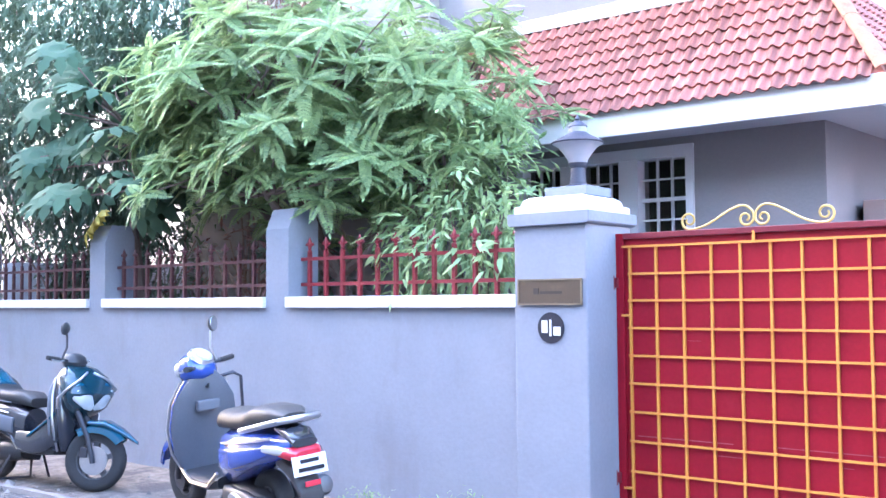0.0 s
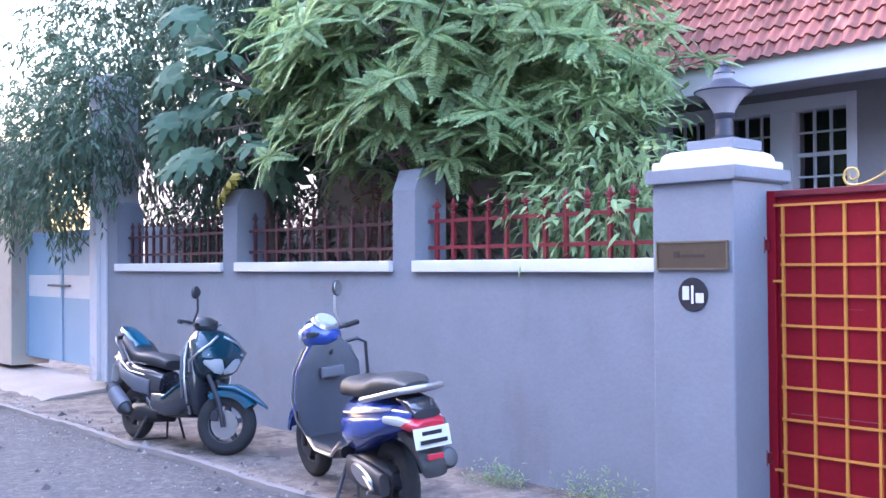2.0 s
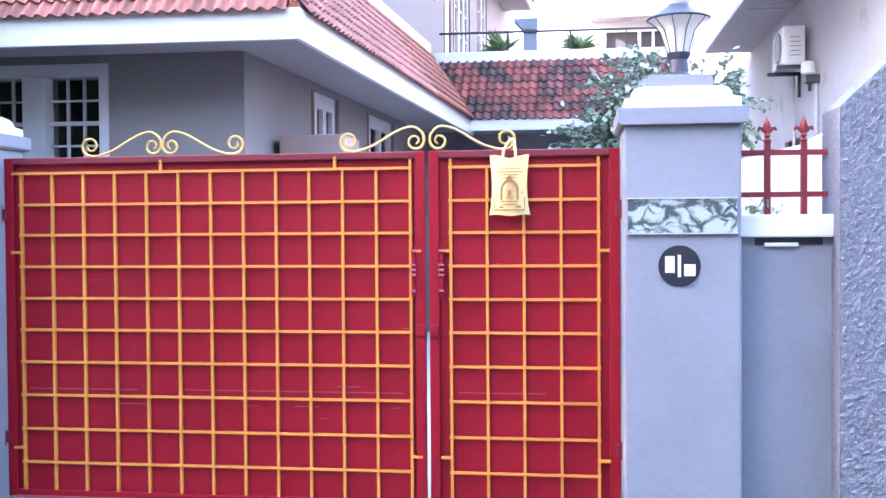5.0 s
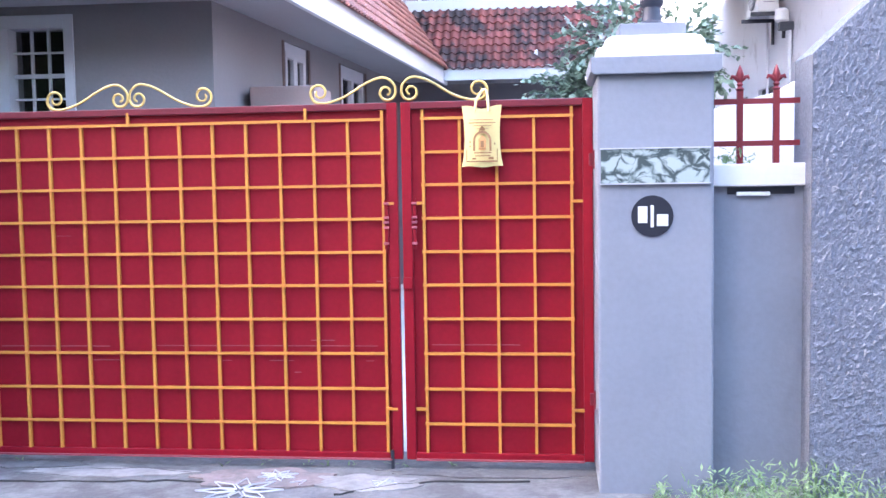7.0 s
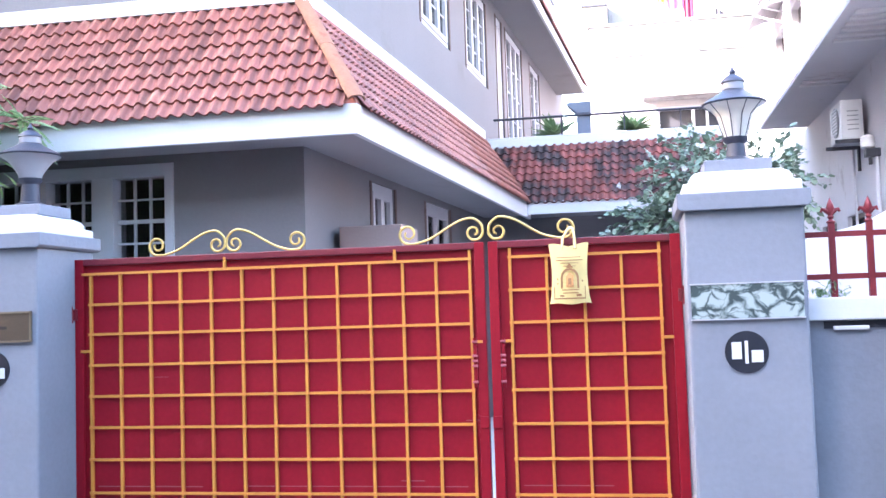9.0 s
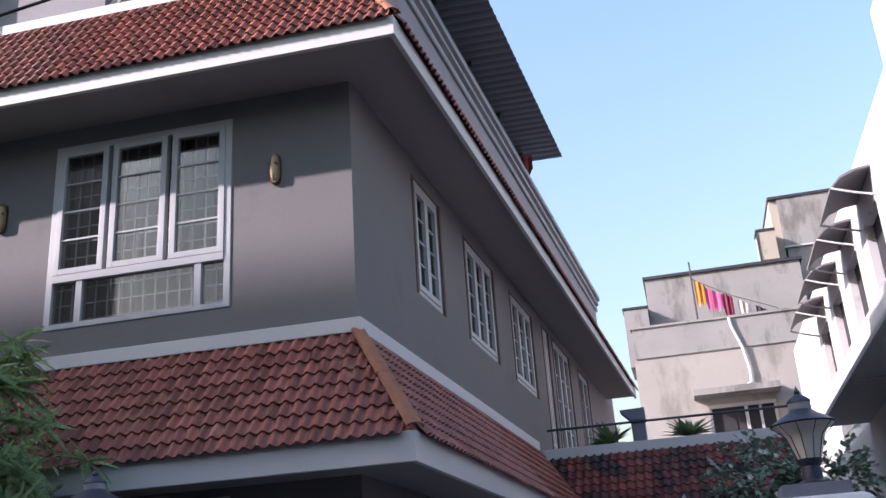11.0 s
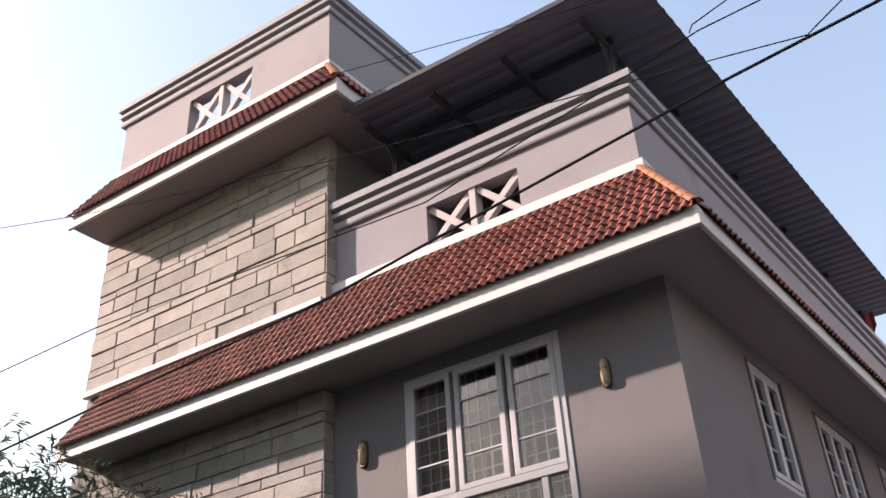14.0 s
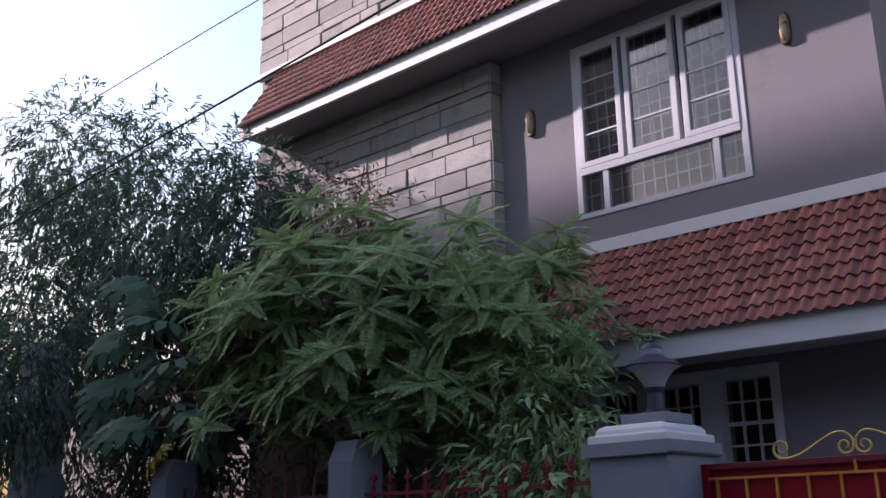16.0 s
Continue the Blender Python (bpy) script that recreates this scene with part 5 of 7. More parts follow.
M_greyp_ac = mat("grey_vent_plastic", (0.22, 0.22, 0.23), 0.6, var=0.1, scale=8)
ac = thing("air_conditioner", (5.88, 9.0, 3.35), "white outdoor air-conditioning unit on a wall bracket", "air conditioner")
part("casing", MB().box(5.72, 6.00, 8.68, 9.42, 3.64, 4.16), M_white, ac, bevel=0.02)
part("fan_grille", MB().lathe([(0.2, 0), (0.2, 0.02), (0.18, 0.03)], (5.72, 8.98, 3.90), 24, Matrix.Rotation(radians(-90), 3, "Y")), M_greyp_ac, ac)
for k in range(8):
    part("fan_bar", MB().box(5.684, 5.692, 8.79, 9.17, 3.74 + 0.045 * k, 3.748 + 0.045 * k), M_nbr, ac)
for k in range(5):
    part("louvre", MB().box(5.80, 5.94, 8.672, 8.682, 3.76 + 0.06 * k, 3.772 + 0.06 * k), M_greyp_ac, ac, "grey side louvre")
for y in (8.7, 9.35):
    part("bracket", MB().box(5.64, 6.08, y - 0.02, y + 0.02, 3.59, 3.638).box(6.04, 6.08, y - 0.02, y + 0.02, 3.29, 3.59), M_steel, ac)
part("refrigerant_pipe", MB().tube([(5.98, 9.45, 3.8), (6.04, 9.6, 3.7), (6.05, 9.62, 2.4)], 0.02, 8), M_nbr, ac, smooth=True)
wl = thing("wall_light", (6.03, 8.26, 3.4), "small white wall light with a dark bracket", "lamp")
part("shade", MB().lathe([(0.05, 0.0), (0.09, 0.03), (0.085, 0.15), (0.05, 0.18)], (5.94, 8.26, 3.43), 16), M_white, wl, smooth=True)
part("bracket", MB().box(5.90, 6.08, 8.20, 8.32, 3.33, 3.435), M_steel, wl, bevel=0.01)
part("pipe", MB().tube([(6.04, 8.26, 3.33), (6.04, 8.26, 1.0)], 0.025, 8), M_nbr, wl)

# far grey block with washing
M_wash = mat("pale_washed_plaster", (0.30, 0.285, 0.28), 0.9, var=0.12, scale=0.7, stain=(0.20, 0.19, 0.185), stain_scale=0.7, stain_at=0.55, streak=0.4)
fb = thing("apartment_block", (5, 31, 0), "weathered grey concrete block with terrace parapets", "house")
part("lower_wall", wall_cells(MB(), "x", 28.0, 28.3, 1.75, 7.9, 0.0, 9.8, [(3.9, 6.0, 6.4, 8.02)]).box(7.6, 7.9, 28.3, 36, 0, 9.8).box(1.75, 2.0, 28.3, 36, 0, 9.8), M_wash, fb)
part("parapet", MB().box(1.80, 7.9, 27.95, 28.25, 9.8, 10.82), M_conc, fb)
part("parapet_cap", MB().box(1.74, 7.95, 27.9, 28.3, 10.82, 10.9), M_conc, fb)
part("stair_room", MB().box(2.42, 7.75, 29.5, 34, 9.8, 13.02), M_conc, fb)
part("stair_cap", MB().box(2.36, 7.85, 29.42, 34, 13.02, 13.12), M_steel, fb)
part("small_block", MB().box(1.56, 2.40, 29.0, 31, 9.8, 11.86), M_conc, fb)
part("small_cap", MB().box(1.52, 2.42, 28.96, 31, 11.86, 11.93), M_steel, fb)
part("tower", MB().box(7.64, 10.6, 31.0, 36, 9.8, 14.0).box(7.58, 10.6, 30.95, 36, 14.07, 15.95), M_conc, fb)
part("tower_cap", MB().box(7.26, 10.7, 30.9, 36, 15.95, 16.05), M_steel, fb)
part("tower_ledge", MB().box(7.55, 10.6, 30.92, 36, 14.0, 14.07), M_nbr, fb)
part("tower_side", MB().box(7.30, 7.575, 31.05, 35, 13.15, 15.94), M_cream, fb, "cream side of the stair tower")
part("water_box", MB().box(6.60, 7.22, 30.2, 31.0, 13.4, 14.5), M_cream, fb)
part("water_box_rim", MB().box(6.56, 7.24, 30.16, 31.0, 14.5, 14.58).box(6.56, 6.6, 30.16, 30.2, 13.38, 14.5), M_steel, fb)
part("sunshade", MB().prism([(27.2, 8.22), (27.2, 8.42), (28.0, 8.5), (28.0, 8.22)], "x", 3.48, 6.15), M_conc, fb, "stained concrete sunshade")
w = part("window", wall_cells(MB(), "x", 28.05, 28.15, 3.9, 6.0, 6.4, 8.02, [(3.98, 5.0, 6.48, 7.9), (5.1, 5.45, 6.48, 7.9), (5.53, 5.92, 6.48, 7.9)]), M_frame, fb)
# unlit room behind the frame, put in as a near-black sheet
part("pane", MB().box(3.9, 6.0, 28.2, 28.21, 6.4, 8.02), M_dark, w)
part("pipe", MB().tube([(4.98, 27.88, 10.82), (5.02, 27.88, 10.5), (5.25, 27.88, 9.8), (5.38, 27.9, 9.0), (5.35, 27.9, 8.6), (5.2, 27.7, 8.48)], 0.05, 8), M_white, fb, smooth=True)
part("pole", MB().tube([(4.0, 28.1, 10.9), (4.0, 28.1, 13.0)], 0.03, 6), M_steel, fb)
for nm, a, b, zt, zb, col in (("orange", 4.08, 4.42, 12.42, 11.55, (0.5, 0.2, 0.03)), ("pink", 4.42, 4.95, 12.12, 11.3, (0.5, 0.10, 0.25)), ("maroon", 4.95, 5.25, 11.85, 10.95, (0.15, 0.02, 0.05)), ("pale", 5.4, 5.75, 11.55, 11.05, (0.45, 0.42, 0.4)), ("black", 5.95, 6.3, 11.28, 10.98, (0.03, 0.03, 0.04))):
    cl = MB()
    cl.v = [(a + (b - a) * i / 8, 28.4 + 0.04 * math.sin(i * 1.7) + k * 0.01, (zt - 0.64 * (b - a) * i / 8) if j else zb + 0.12 * math.sin(i * 2.1)) for k in (0, 1) for j in (0, 1) for i in range(9)]
    cl.f = [(k * 18 + i, k * 18 + i + 1, k * 18 + 9 + i + 1, k * 18 + 9 + i) for k in (0, 1) for i in range(8)]
    solo("washing", cl, mat(nm + "_cloth", col, 0.9), nm + " cloth drying on the terrace line", "washing", group="washing on the line")
solo("washing_line", MB().tube([(4.0, 28.1, 12.5), (4.05, 28.4, 12.45), (5.2, 28.4, 11.73), (6.6, 28.4, 11.1), (7.0, 29.5, 11.0)], 0.012, 5), M_cable, "thin line strung over the terrace", "line")

# added unseen fronts closing the lane behind the camera, sized to shade it
solo("opposite_front", MB().box(-48, -11, -14, -9.6, 0, 18.6).box(-11, 40, -14, -9.6, 0, 8.0), M_cream, "unseen plain fronts across the lane, added to shade it", "house", kind="structure")

# ---------------------------------------------------------------- cables
def cable(pts, r, label):
    pts = [Vector(p) for p in pts]
    out = []
    for a, b in zip(pts, pts[1:]):
        out += [a.lerp(b, k / 12) for k in range(12)]
    solo("overhead_cable", MB().tube(out + [pts[-1]], r, 6), M_cable, label, "cable", group="overhead cables", smooth=True)


cable([(-19, 5.02, 3.3), (-12, -2.0, 3.75), (-2.7, -2.0, 4.10), (0.3, -2.0, 4.21), (1.4, -2.0, 4.335), (2.4, -2.0, 4.44), (3.39, -2.0, 4.515), (12, -2.0, 5.2)], 0.0075, "thick black twisted overhead cable across the lane")
cable([(-9, -2.0, 8.0), (-3.6, -2.0, 6.24), (-1.87, -2.0, 5.67), (0.24, -2.0, 5.07), (2.72, -2.0, 4.475)], 0.003, "thin black drop cable meeting the thick one")
cable([(0.0, -2.0, 5.76), (0.96, -2.0, 5.473), (2.2, -2.0, 5.108), (2.64, -2.0, 5.02), (6, -2.0, 4.3)], 0.0025, "thin grey overhead wire")
cable([(-6.73, -2.0, 4.72), (-2.56, -2.0, 4.70), (-1.52, -2.0, 4.69), (0.89, -2.0, 4.51), (2.32, -2.0, 4.75), (3.05, -2.0, 4.762), (9, -2.0, 4.9)], 0.0038, "thin black overhead cable across the lane")
cable([(2.28, -2.0, 4.76), (2.30, -2.0, 4.796), (2.79, -2.0, 4.925), (5.5, -2.0, 5.64)], 0.003, "thin black overhead wire rising over the lane")
cable([(2.70, -2.0, 4.465), (2.75, -2.0, 4.497), (3.13, -2.0, 4.712), (5.5, -2.0, 6.05)], 0.003, "thin black branch wire rising from the thick cable")


# ---------------------------------------------------------------- plants
def scatter(name, template_v, template_f, mats4, material, parent, label="", kind="stuff"):
    """One mesh of many transformed copies of a small leaf shape."""
    tv = np.array(template_v)
    n = len(tv)
    M = np.array([[list(r) for r in m] for m in mats4])
    vs = np.einsum("kij,nj->kni", M[:, :3, :3], tv) + M[:, None, :3, 3]
    vs = vs.reshape(-1, 3)
    fs = []
    for k in range(len(M)):
        o = k * n
        fs += [tuple(i + o for i in f) for f in template_f]
    me = bpy.data.meshes.new(name)
    me.from_pydata(vs.tolist(), [], fs)
    me.materials.append(material)
    return part(name, me, None, parent, label, kind=kind)


def frond(pairs=13, length=0.36, w=0.046, droop=0.14):
    """A feathery leaf: a thin stalk with pairs of pointed leaflets, along +Y."""
    v, f = [], []

    def at(t):
        return Vector((0, length * t, -droop * length * t * t * 2))

    for k in range(pairs):
        t = 0.12 + 0.86 * k / pairs
        s = w * (0.55 + 0.9 * math.sin(math.pi * min(1, 0.25 + 0.75 * t)))
        c = at(t)
        for sx in (-1, 1):
            o = len(v)
            v += [c, c + Vector((sx * s * 0.5, s * 0.10 - 0.012, 0.008)), c + Vector((sx * s, s * 0.42, -0.014)), c + Vector((sx * s * 0.45, s * 0.2 + 0.022, 0.003))]
            f.append((o, o + 1, o + 2, o + 3))
    o = len(v)
    c = at(1)
    v += [at(0.93), c + Vector((0.014, 0.01, 0)), c + Vector((0, 0.055, -0.01)), c + Vector((-0.014, 0.01, 0))]
    f.append((o, o + 1, o + 2, o + 3))
    for a, b in ((0, 0.5), (0.5, 1)):
        o = len(v)
        pa, pb = at(a), at(b)
        v += [pa + Vector((0.003, 0, 0)), pb + Vector((0.002, 0, 0)), pb - Vector((0.002, 0, 0)), pa - Vector((0.003, 0, 0))]
        f.append((o, o + 1, o + 2, o + 3))
    return [tuple(p) for p in v], f


def facing(p, d, up=Vector((0, 0, 1)), s=1.0, roll=0.0):
    d = Vector(d).normalized()
    x = d.cross(up)
    if x.length < 1e-3:
        x = Vector((1, 0, 0))
    x.normalize()
    z = x.cross(d)
    m = Matrix((x, d, z)).transposed().to_4x4()
    return Matrix.Translation(p) @ m @ Matrix.Rotation(roll, 4, "Y") @ Matrix.Scale(s, 4)


def limb(mb, a, b, r0, r1, rr, n=6, bend=0.08):
    a, b = Vector(a), Vector(b)
    pts = []
    for k in range(n + 1):
        t = k / n
        j = bend * math.sin(math.pi * t)
        pts.append(a.lerp(b, t) + Vector((rr.uniform(-1, 1), rr.uniform(-1, 1), rr.uniform(-0.4, 0.4))) * j * (0 if k in (0, n) else 1))
    mb.tube(pts, [r0 + (r1 - r0) * k / n for k in range(n + 1)], 7)


FV, FF = frond()
# feathery tree behind the wall
rr = random.Random(11)
tree = thing("feathery_tree", (-2.75, 0.55, 0.1), "broad feathery-leaved green tree leaning over the wall", "tree")
tm, hubs = MB(), []
limb(tm, (-2.75, 0.55, 0.05), (-2.85, 0.45, 1.7), 0.07, 0.055, rr)
lobes = [((-3.5, 0.35, 3.15), (1.68, 1.08, 1.02), 135), ((-2.1, 0.75, 3.15), (1.02, 0.82, 0.72), 58), ((-4.7, 0.35, 3.15), (0.87, 0.82, 0.62), 32), ((-2.0, 0.5, 2.65), (0.62, 0.62, 0.52), 16), ((-3.2, -0.05, 2.72), (1.42, 0.47, 0.34), 40), ((-3.6, -0.1, 3.2), (1.42, 0.52, 0.82), 52)]
for (cx, cy, cz), (rx, ry, rz), n in lobes:
    limb(tm, (-2.85, 0.45, 1.7), (cx, cy, cz - 0.35), 0.045, 0.02, rr)
    for k in range(n):
        d = Vector((rr.gauss(0, 1), rr.gauss(0, 1), rr.gauss(0.2, 1))).normalized()
        q = rr.uniform(0.55, 1.0) if k % 6 else rr.uniform(1.0, 1.28)
        p = Vector((cx + d.x * rx * q, cy + d.y * ry * q, cz + d.z * rz * q))
        hubs.append((p, Vector((d.x * 0.55, d.y * 0.55 - 0.2, d.z * 0.3 + 0.75)).normalized()))
        if k % 3 == 0:
            limb(tm, (cx + rr.uniform(-0.2, 0.2), cy, cz - 0.35), p, 0.014, 0.005, rr, 4, 0.05)
part("trunk", tm, M_bark, tree, smooth=True)
mats4 = []
for p, d in hubs:
    k = rr.randint(10, 14)
    t1 = d.orthogonal().normalized()
    t2 = d.cross(t1)
    sc_ = rr.uniform(0.75, 1.15)
    for i in range(k):
        a = 2.4 * i + rr.uniform(-0.2, 0.2)
        o = -0.1 + 1.3 * (i / k) ** 2
        dirn = (t1 * math.cos(a) + t2 * math.sin(a) + d * o + Vector((0, 0, -0.03))).normalized()
        mats4.append(facing(p, dirn, d, sc_ * rr.uniform(0.75, 1.1) * (1 - 0.25 * i / k), rr.uniform(-0.2, 0.2)))
scatter("crown", FV, FF, mats4, M_leaf, tree, "feathery bright green leaves")

# narrow-leaved shrub lobes by the gate pillar and under the feathery tree
LV = [(0, 0, 0), (0.012, 0.03, 0.004), (0.014, 0.065, 0.0), (0, 0.125, -0.015), (-0.014, 0.065, 0.0), (-0.012, 0.03, 0.004)]
LF = [(0, 1, 2, 3, 4, 5)]


def leafy(name, stem_from, blobs, n_per, leaf, label, category, size=1.0, droop=0.3, trunk=None, stems=5, seed=1, per_twig=9):
    rr = random.Random(seed)
    th = thing(name, stem_from, label, category)
    mb, ms = MB(), []
    sf = Vector(stem_from)
    for c, r in blobs:
        c, r = Vector(c), Vector(r)
        for _ in range(stems):
            limb(mb, sf + Vector((rr.uniform(-0.25, 0.25), rr.uniform(-0.15, 0.15), 0)), c + Vector((rr.uniform(-0.6, 0.6) * r.x, rr.uniform(-0.6, 0.6) * r.y, rr.uniform(-0.2, 0.7) * r.z)), trunk or 0.018, 0.004, rr, 6, 0.12)
        for _ in range(int(n_per * r.x * r.z)):
            d = Vector((rr.gauss(0, 1), rr.gauss(0, 1), rr.gauss(0, 1))).normalized()
            q = rr.uniform(0.35, 1.05)
            p = c + Vector((d.x * r.x, d.y * r.y, d.z * r.z)) * q
            tw = (d + Vector((rr.uniform(-0.6, 0.6), rr.uniform(-0.6, 0.6), rr.uniform(-0.7, 0.3) - droop))).normalized()
            ln = rr.uniform(0.15, 0.38)
            for k in range(per_twig):
                t = k / per_twig
                q2 = p + tw * ln * t + Vector((0, 0, -0.25 * ln * t * t))
                side = Vector((rr.uniform(-1, 1), rr.uniform(-1, 1), rr.uniform(-0.8, 0.5)))
                ms.append(facing(q2, tw * 0.7 + side * 0.75 + Vector((0, 0, -droop * 0.6)), Vector((0, 0, 1)), size * rr.uniform(0.6, 1.2), rr.uniform(-0.7, 0.7)))
    part("stem", mb, M_bark, th, smooth=True)
    scatter("foliage", LV, LF, ms, leaf, th)
    return th


leafy("willowy_tree", (-6.6, 0.9, 0.1), [((-7.2, 0.6, 3.6), (1.3, 1.0, 1.3)), ((-8.6, 0.3, 3.3), (1.2, 0.9, 1.5)), ((-6.2, 0.7, 4.6), (1.2, 1.0, 1.2)), ((-8.0, 0.9, 5.4), (1.7, 1.1, 1.5)), ((-10.2, 0.6, 4.6), (1.6, 1.0, 1.9)), ((-8.9, -0.6, 2.75), (1.0, 0.45, 1.0)), ((-7.9, -0.55, 3.2), (0.7, 0.35, 1.0)), ((-10.6, -0.3, 3.2), (1.0, 0.6, 1.2)), ((-5.6, 0.8, 5.0), (0.8, 0.7, 0.8)), ((-5.3, 0.7, 3.9), (0.9, 0.6, 0.8)), ((-10.2, 0.9, 6.6), (1.5, 1.0, 1.2)), ((-6.4, 0.4, 2.9), (0.9, 0.6, 0.9))], 430, M_leaf2, "tall loose tree with small narrow drooping leaves", "tree", 0.95, 0.35, 0.02, 2, 5, 9)
leafy("leafy_shrub", (-1.5, 0.5, 0.1), [((-1.45, 0.55, 2.35), (0.55, 0.4, 0.75)), ((-1.9, 0.6, 2.0), (0.5, 0.35, 0.5))], 620, M_leaf, "bright narrow-leaved shrub rising behind the railing", "shrub", 1.0, 0.1, 0.012, 5, 6, 8)
leafy("creeper_shrub", (-1.6, 0.3, 0.1), [((-1.25, 0.1, 1.88), (0.75, 0.24, 0.28))], 360, M_leaf, "broad-leaved green creeper against the red railing", "shrub", 1.3, 0.2, 0.01, 6, 8, 5)
leafy("croton_shrub", (-3.3, 0.35, 0.1), [((-3.3, 0.35, 1.75), (0.45, 0.3, 0.4)), ((-4.4, 0.5, 1.8), (0.5, 0.3, 0.4))], 200, M_croton, "dark reddish shrub behind the brown railing", "shrub", 0.9, 0.15, 0.01, 8, 9, 5)
leafy("bare_shrub", (-6.2, 0.3, 0.1), [((-6.2, 0.3, 1.9), (0.9, 0.3, 0.5))], 70, M_croton, "thin-stemmed half-bare reddish shrub", "shrub", 0.8, 0.2, 0.014, 16, 10, 4)
leafy("dry_leaved_tree", (-4.9, 1.1, 0.1), [((-4.95, 1.3, 5.0), (0.75, 0.3, 0.42)), ((-4.2, 1.35, 4.75), (0.4, 0.25, 0.25))], 480, leaf_mat("rusty_leaf", (0.13, 0.06, 0.045), (0.20, 0.10, 0.065), 0.3), "sparse tree with rusty brown dry leaves before the stone wall", "tree", 0.7, 0.25, 0.014, 4, 21, 7)
leafy("hedge_shrub", (-6.3, 0.5, 0.1), [((-6.45, 0.5, 1.75), (0.9, 0.28, 0.4)), ((-5.35, 0.55, 1.8), (0.4, 0.25, 0.45)), ((-7.1, 0.6, 2.1), (0.9, 0.3, 0.6)), ((-6.0, 0.7, 2.35), (0.8, 0.3, 0.4))], 520, M_leaf2, "loose dull green shrub behind the brown railing", "shrub", 1.0, 0.1, 0.012, 8, 31, 6)
leafy("hedge_shrub", (-3.5, 0.6, 0.1), [((-3.4, 0.6, 1.75), (0.5, 0.25, 0.4))], 340, M_leaf2, "small dull green shrub between the railing and the tree", "shrub", 1.0, 0.1, 0.012, 8, 32, 6)
LVN, LV = LV, [(0, 0, 0), (0.025, 0.02, 0.004), (0.035, 0.055, 0.0), (0, 0.105, -0.012), (-0.035, 0.055, 0.0), (-0.025, 0.02, 0.004)]
leafy("courtyard_tree", (4.3, 6.6, 0.0), [((3.35, 6.3, 2.45), (0.5, 0.4, 0.28)), ((3.75, 6.4, 3.0), (0.5, 0.4, 0.36)), ((4.5, 6.3, 2.8), (0.36, 0.4, 0.5)), ((4.0, 6.5, 2.5), (0.6, 0.4, 0.5))], 1250, leaf_mat("rounded_leaf", (0.13, 0.19, 0.13), (0.25, 0.32, 0.23), 0.25), "small dense courtyard tree with rounded leaves and white blossom", "tree", 0.78, 0.0, 0.02, 2, 12, 9)
court = bpy.data.objects["courtyard_tree"]
rb_ = random.Random(77)
bm4 = []
for c_, r_ in (((3.35, 6.1, 2.55), 0.4), ((3.75, 6.1, 3.15), 0.42), ((4.5, 6.0, 3.0), 0.35)):
    for _ in range(9):
        q_ = Vector((c_[0] + rb_.gauss(0, 0.5) * r_, c_[1] - abs(rb_.gauss(0, 0.5)) * r_, c_[2] + rb_.gauss(0, 0.45) * r_))
        bm4 += [facing(q_, (math.cos(k * 1.26), -0.5, math.sin(k * 1.26)), Vector((0, -1, 0)), rb_.uniform(0.25, 0.42), 0.3) for k in range(5)]
scatter("blossom", LV, LF, bm4, M_bud, court, "small white blossoms")
LV = LVN

# big lobed papaya leaves
pp = thing("papaya_plant", (-5.2, 0.2, 0.1), "papaya plant with large lobed blue-green leaves", "plant")
PV, PF = [(0, 0, 0)], []
nl_ = 9
for k in range(nl_):
    a = radians(-130 + 260 * k / (nl_ - 1)) + math.pi / 2
    L = 0.34 * (0.72 + 0.28 * math.cos(a - math.pi / 2))
    dr, nr = Vector((math.cos(a), math.sin(a), 0)), Vector((-math.sin(a), math.cos(a), 0))
    o = len(PV)
    for t, w_, z in ((0.30, 0.045, 0.02), (0.5, 0.07, 0.015), (0.6, 0.035, 0.0), (0.75, 0.05, -0.03)):
        PV += [tuple(dr * L * t + nr * w_ + Vector((0, 0, z))), tuple(dr * L * t - nr * w_ + Vector((0, 0, z)))]
    PV.append(tuple(dr * L + Vector((0, 0, -0.09))))
    PF += [(0, o + 1, o), (o, o + 1, o + 3, o + 2), (o + 2, o + 3, o + 5, o + 4), (o + 4, o + 5, o + 7, o + 6), (o + 6, o + 7, o + 8)]
rp = random.Random(2)
stem = MB()
limb(stem, (-5.2, 0.2, 0.05), (-5.4, 0.1, 3.2), 0.06, 0.045, rp)
pm, ym = [], []
for k in range(40):
    a, h = rp.uniform(0, 2 * math.pi), rp.uniform(2.25, 3.95)
    r_ = rp.uniform(0.35, 0.95)
    p = Vector((-5.45 + r_ * 1.2 * math.cos(a), -0.1 + 0.5 * r_ * math.sin(a), h))
    limb(stem, (-5.4, 0.1, min(3.2, h + 0.1)), p, 0.012, 0.007, rp, 5, 0.02)
    out = Vector((math.cos(a), 0.6 * math.sin(a) - 0.3, rp.uniform(-0.45, 0.05)))
    m = facing(p, out, Vector((0.35, -0.6, 0.7)), rp.uniform(0.9, 1.25), rp.uniform(-0.4, 0.4))
    pm.append(m)
for p in ((-5.45, -0.25, 2.22), (-5.3, -0.28, 2.30)):
    ym.append(facing(Vector(p), Vector((-0.2, -0.5, -0.8)), Vector((0, 0, 1)), 0.7, 0.2))
part("stem", stem, M_bark, pp, smooth=True)
scatter("leaves", PV, PF, pm, M_leaf3, pp)
scatter("old_leaves", PV, PF, ym, M_leafy, pp, "yellowed old leaves")


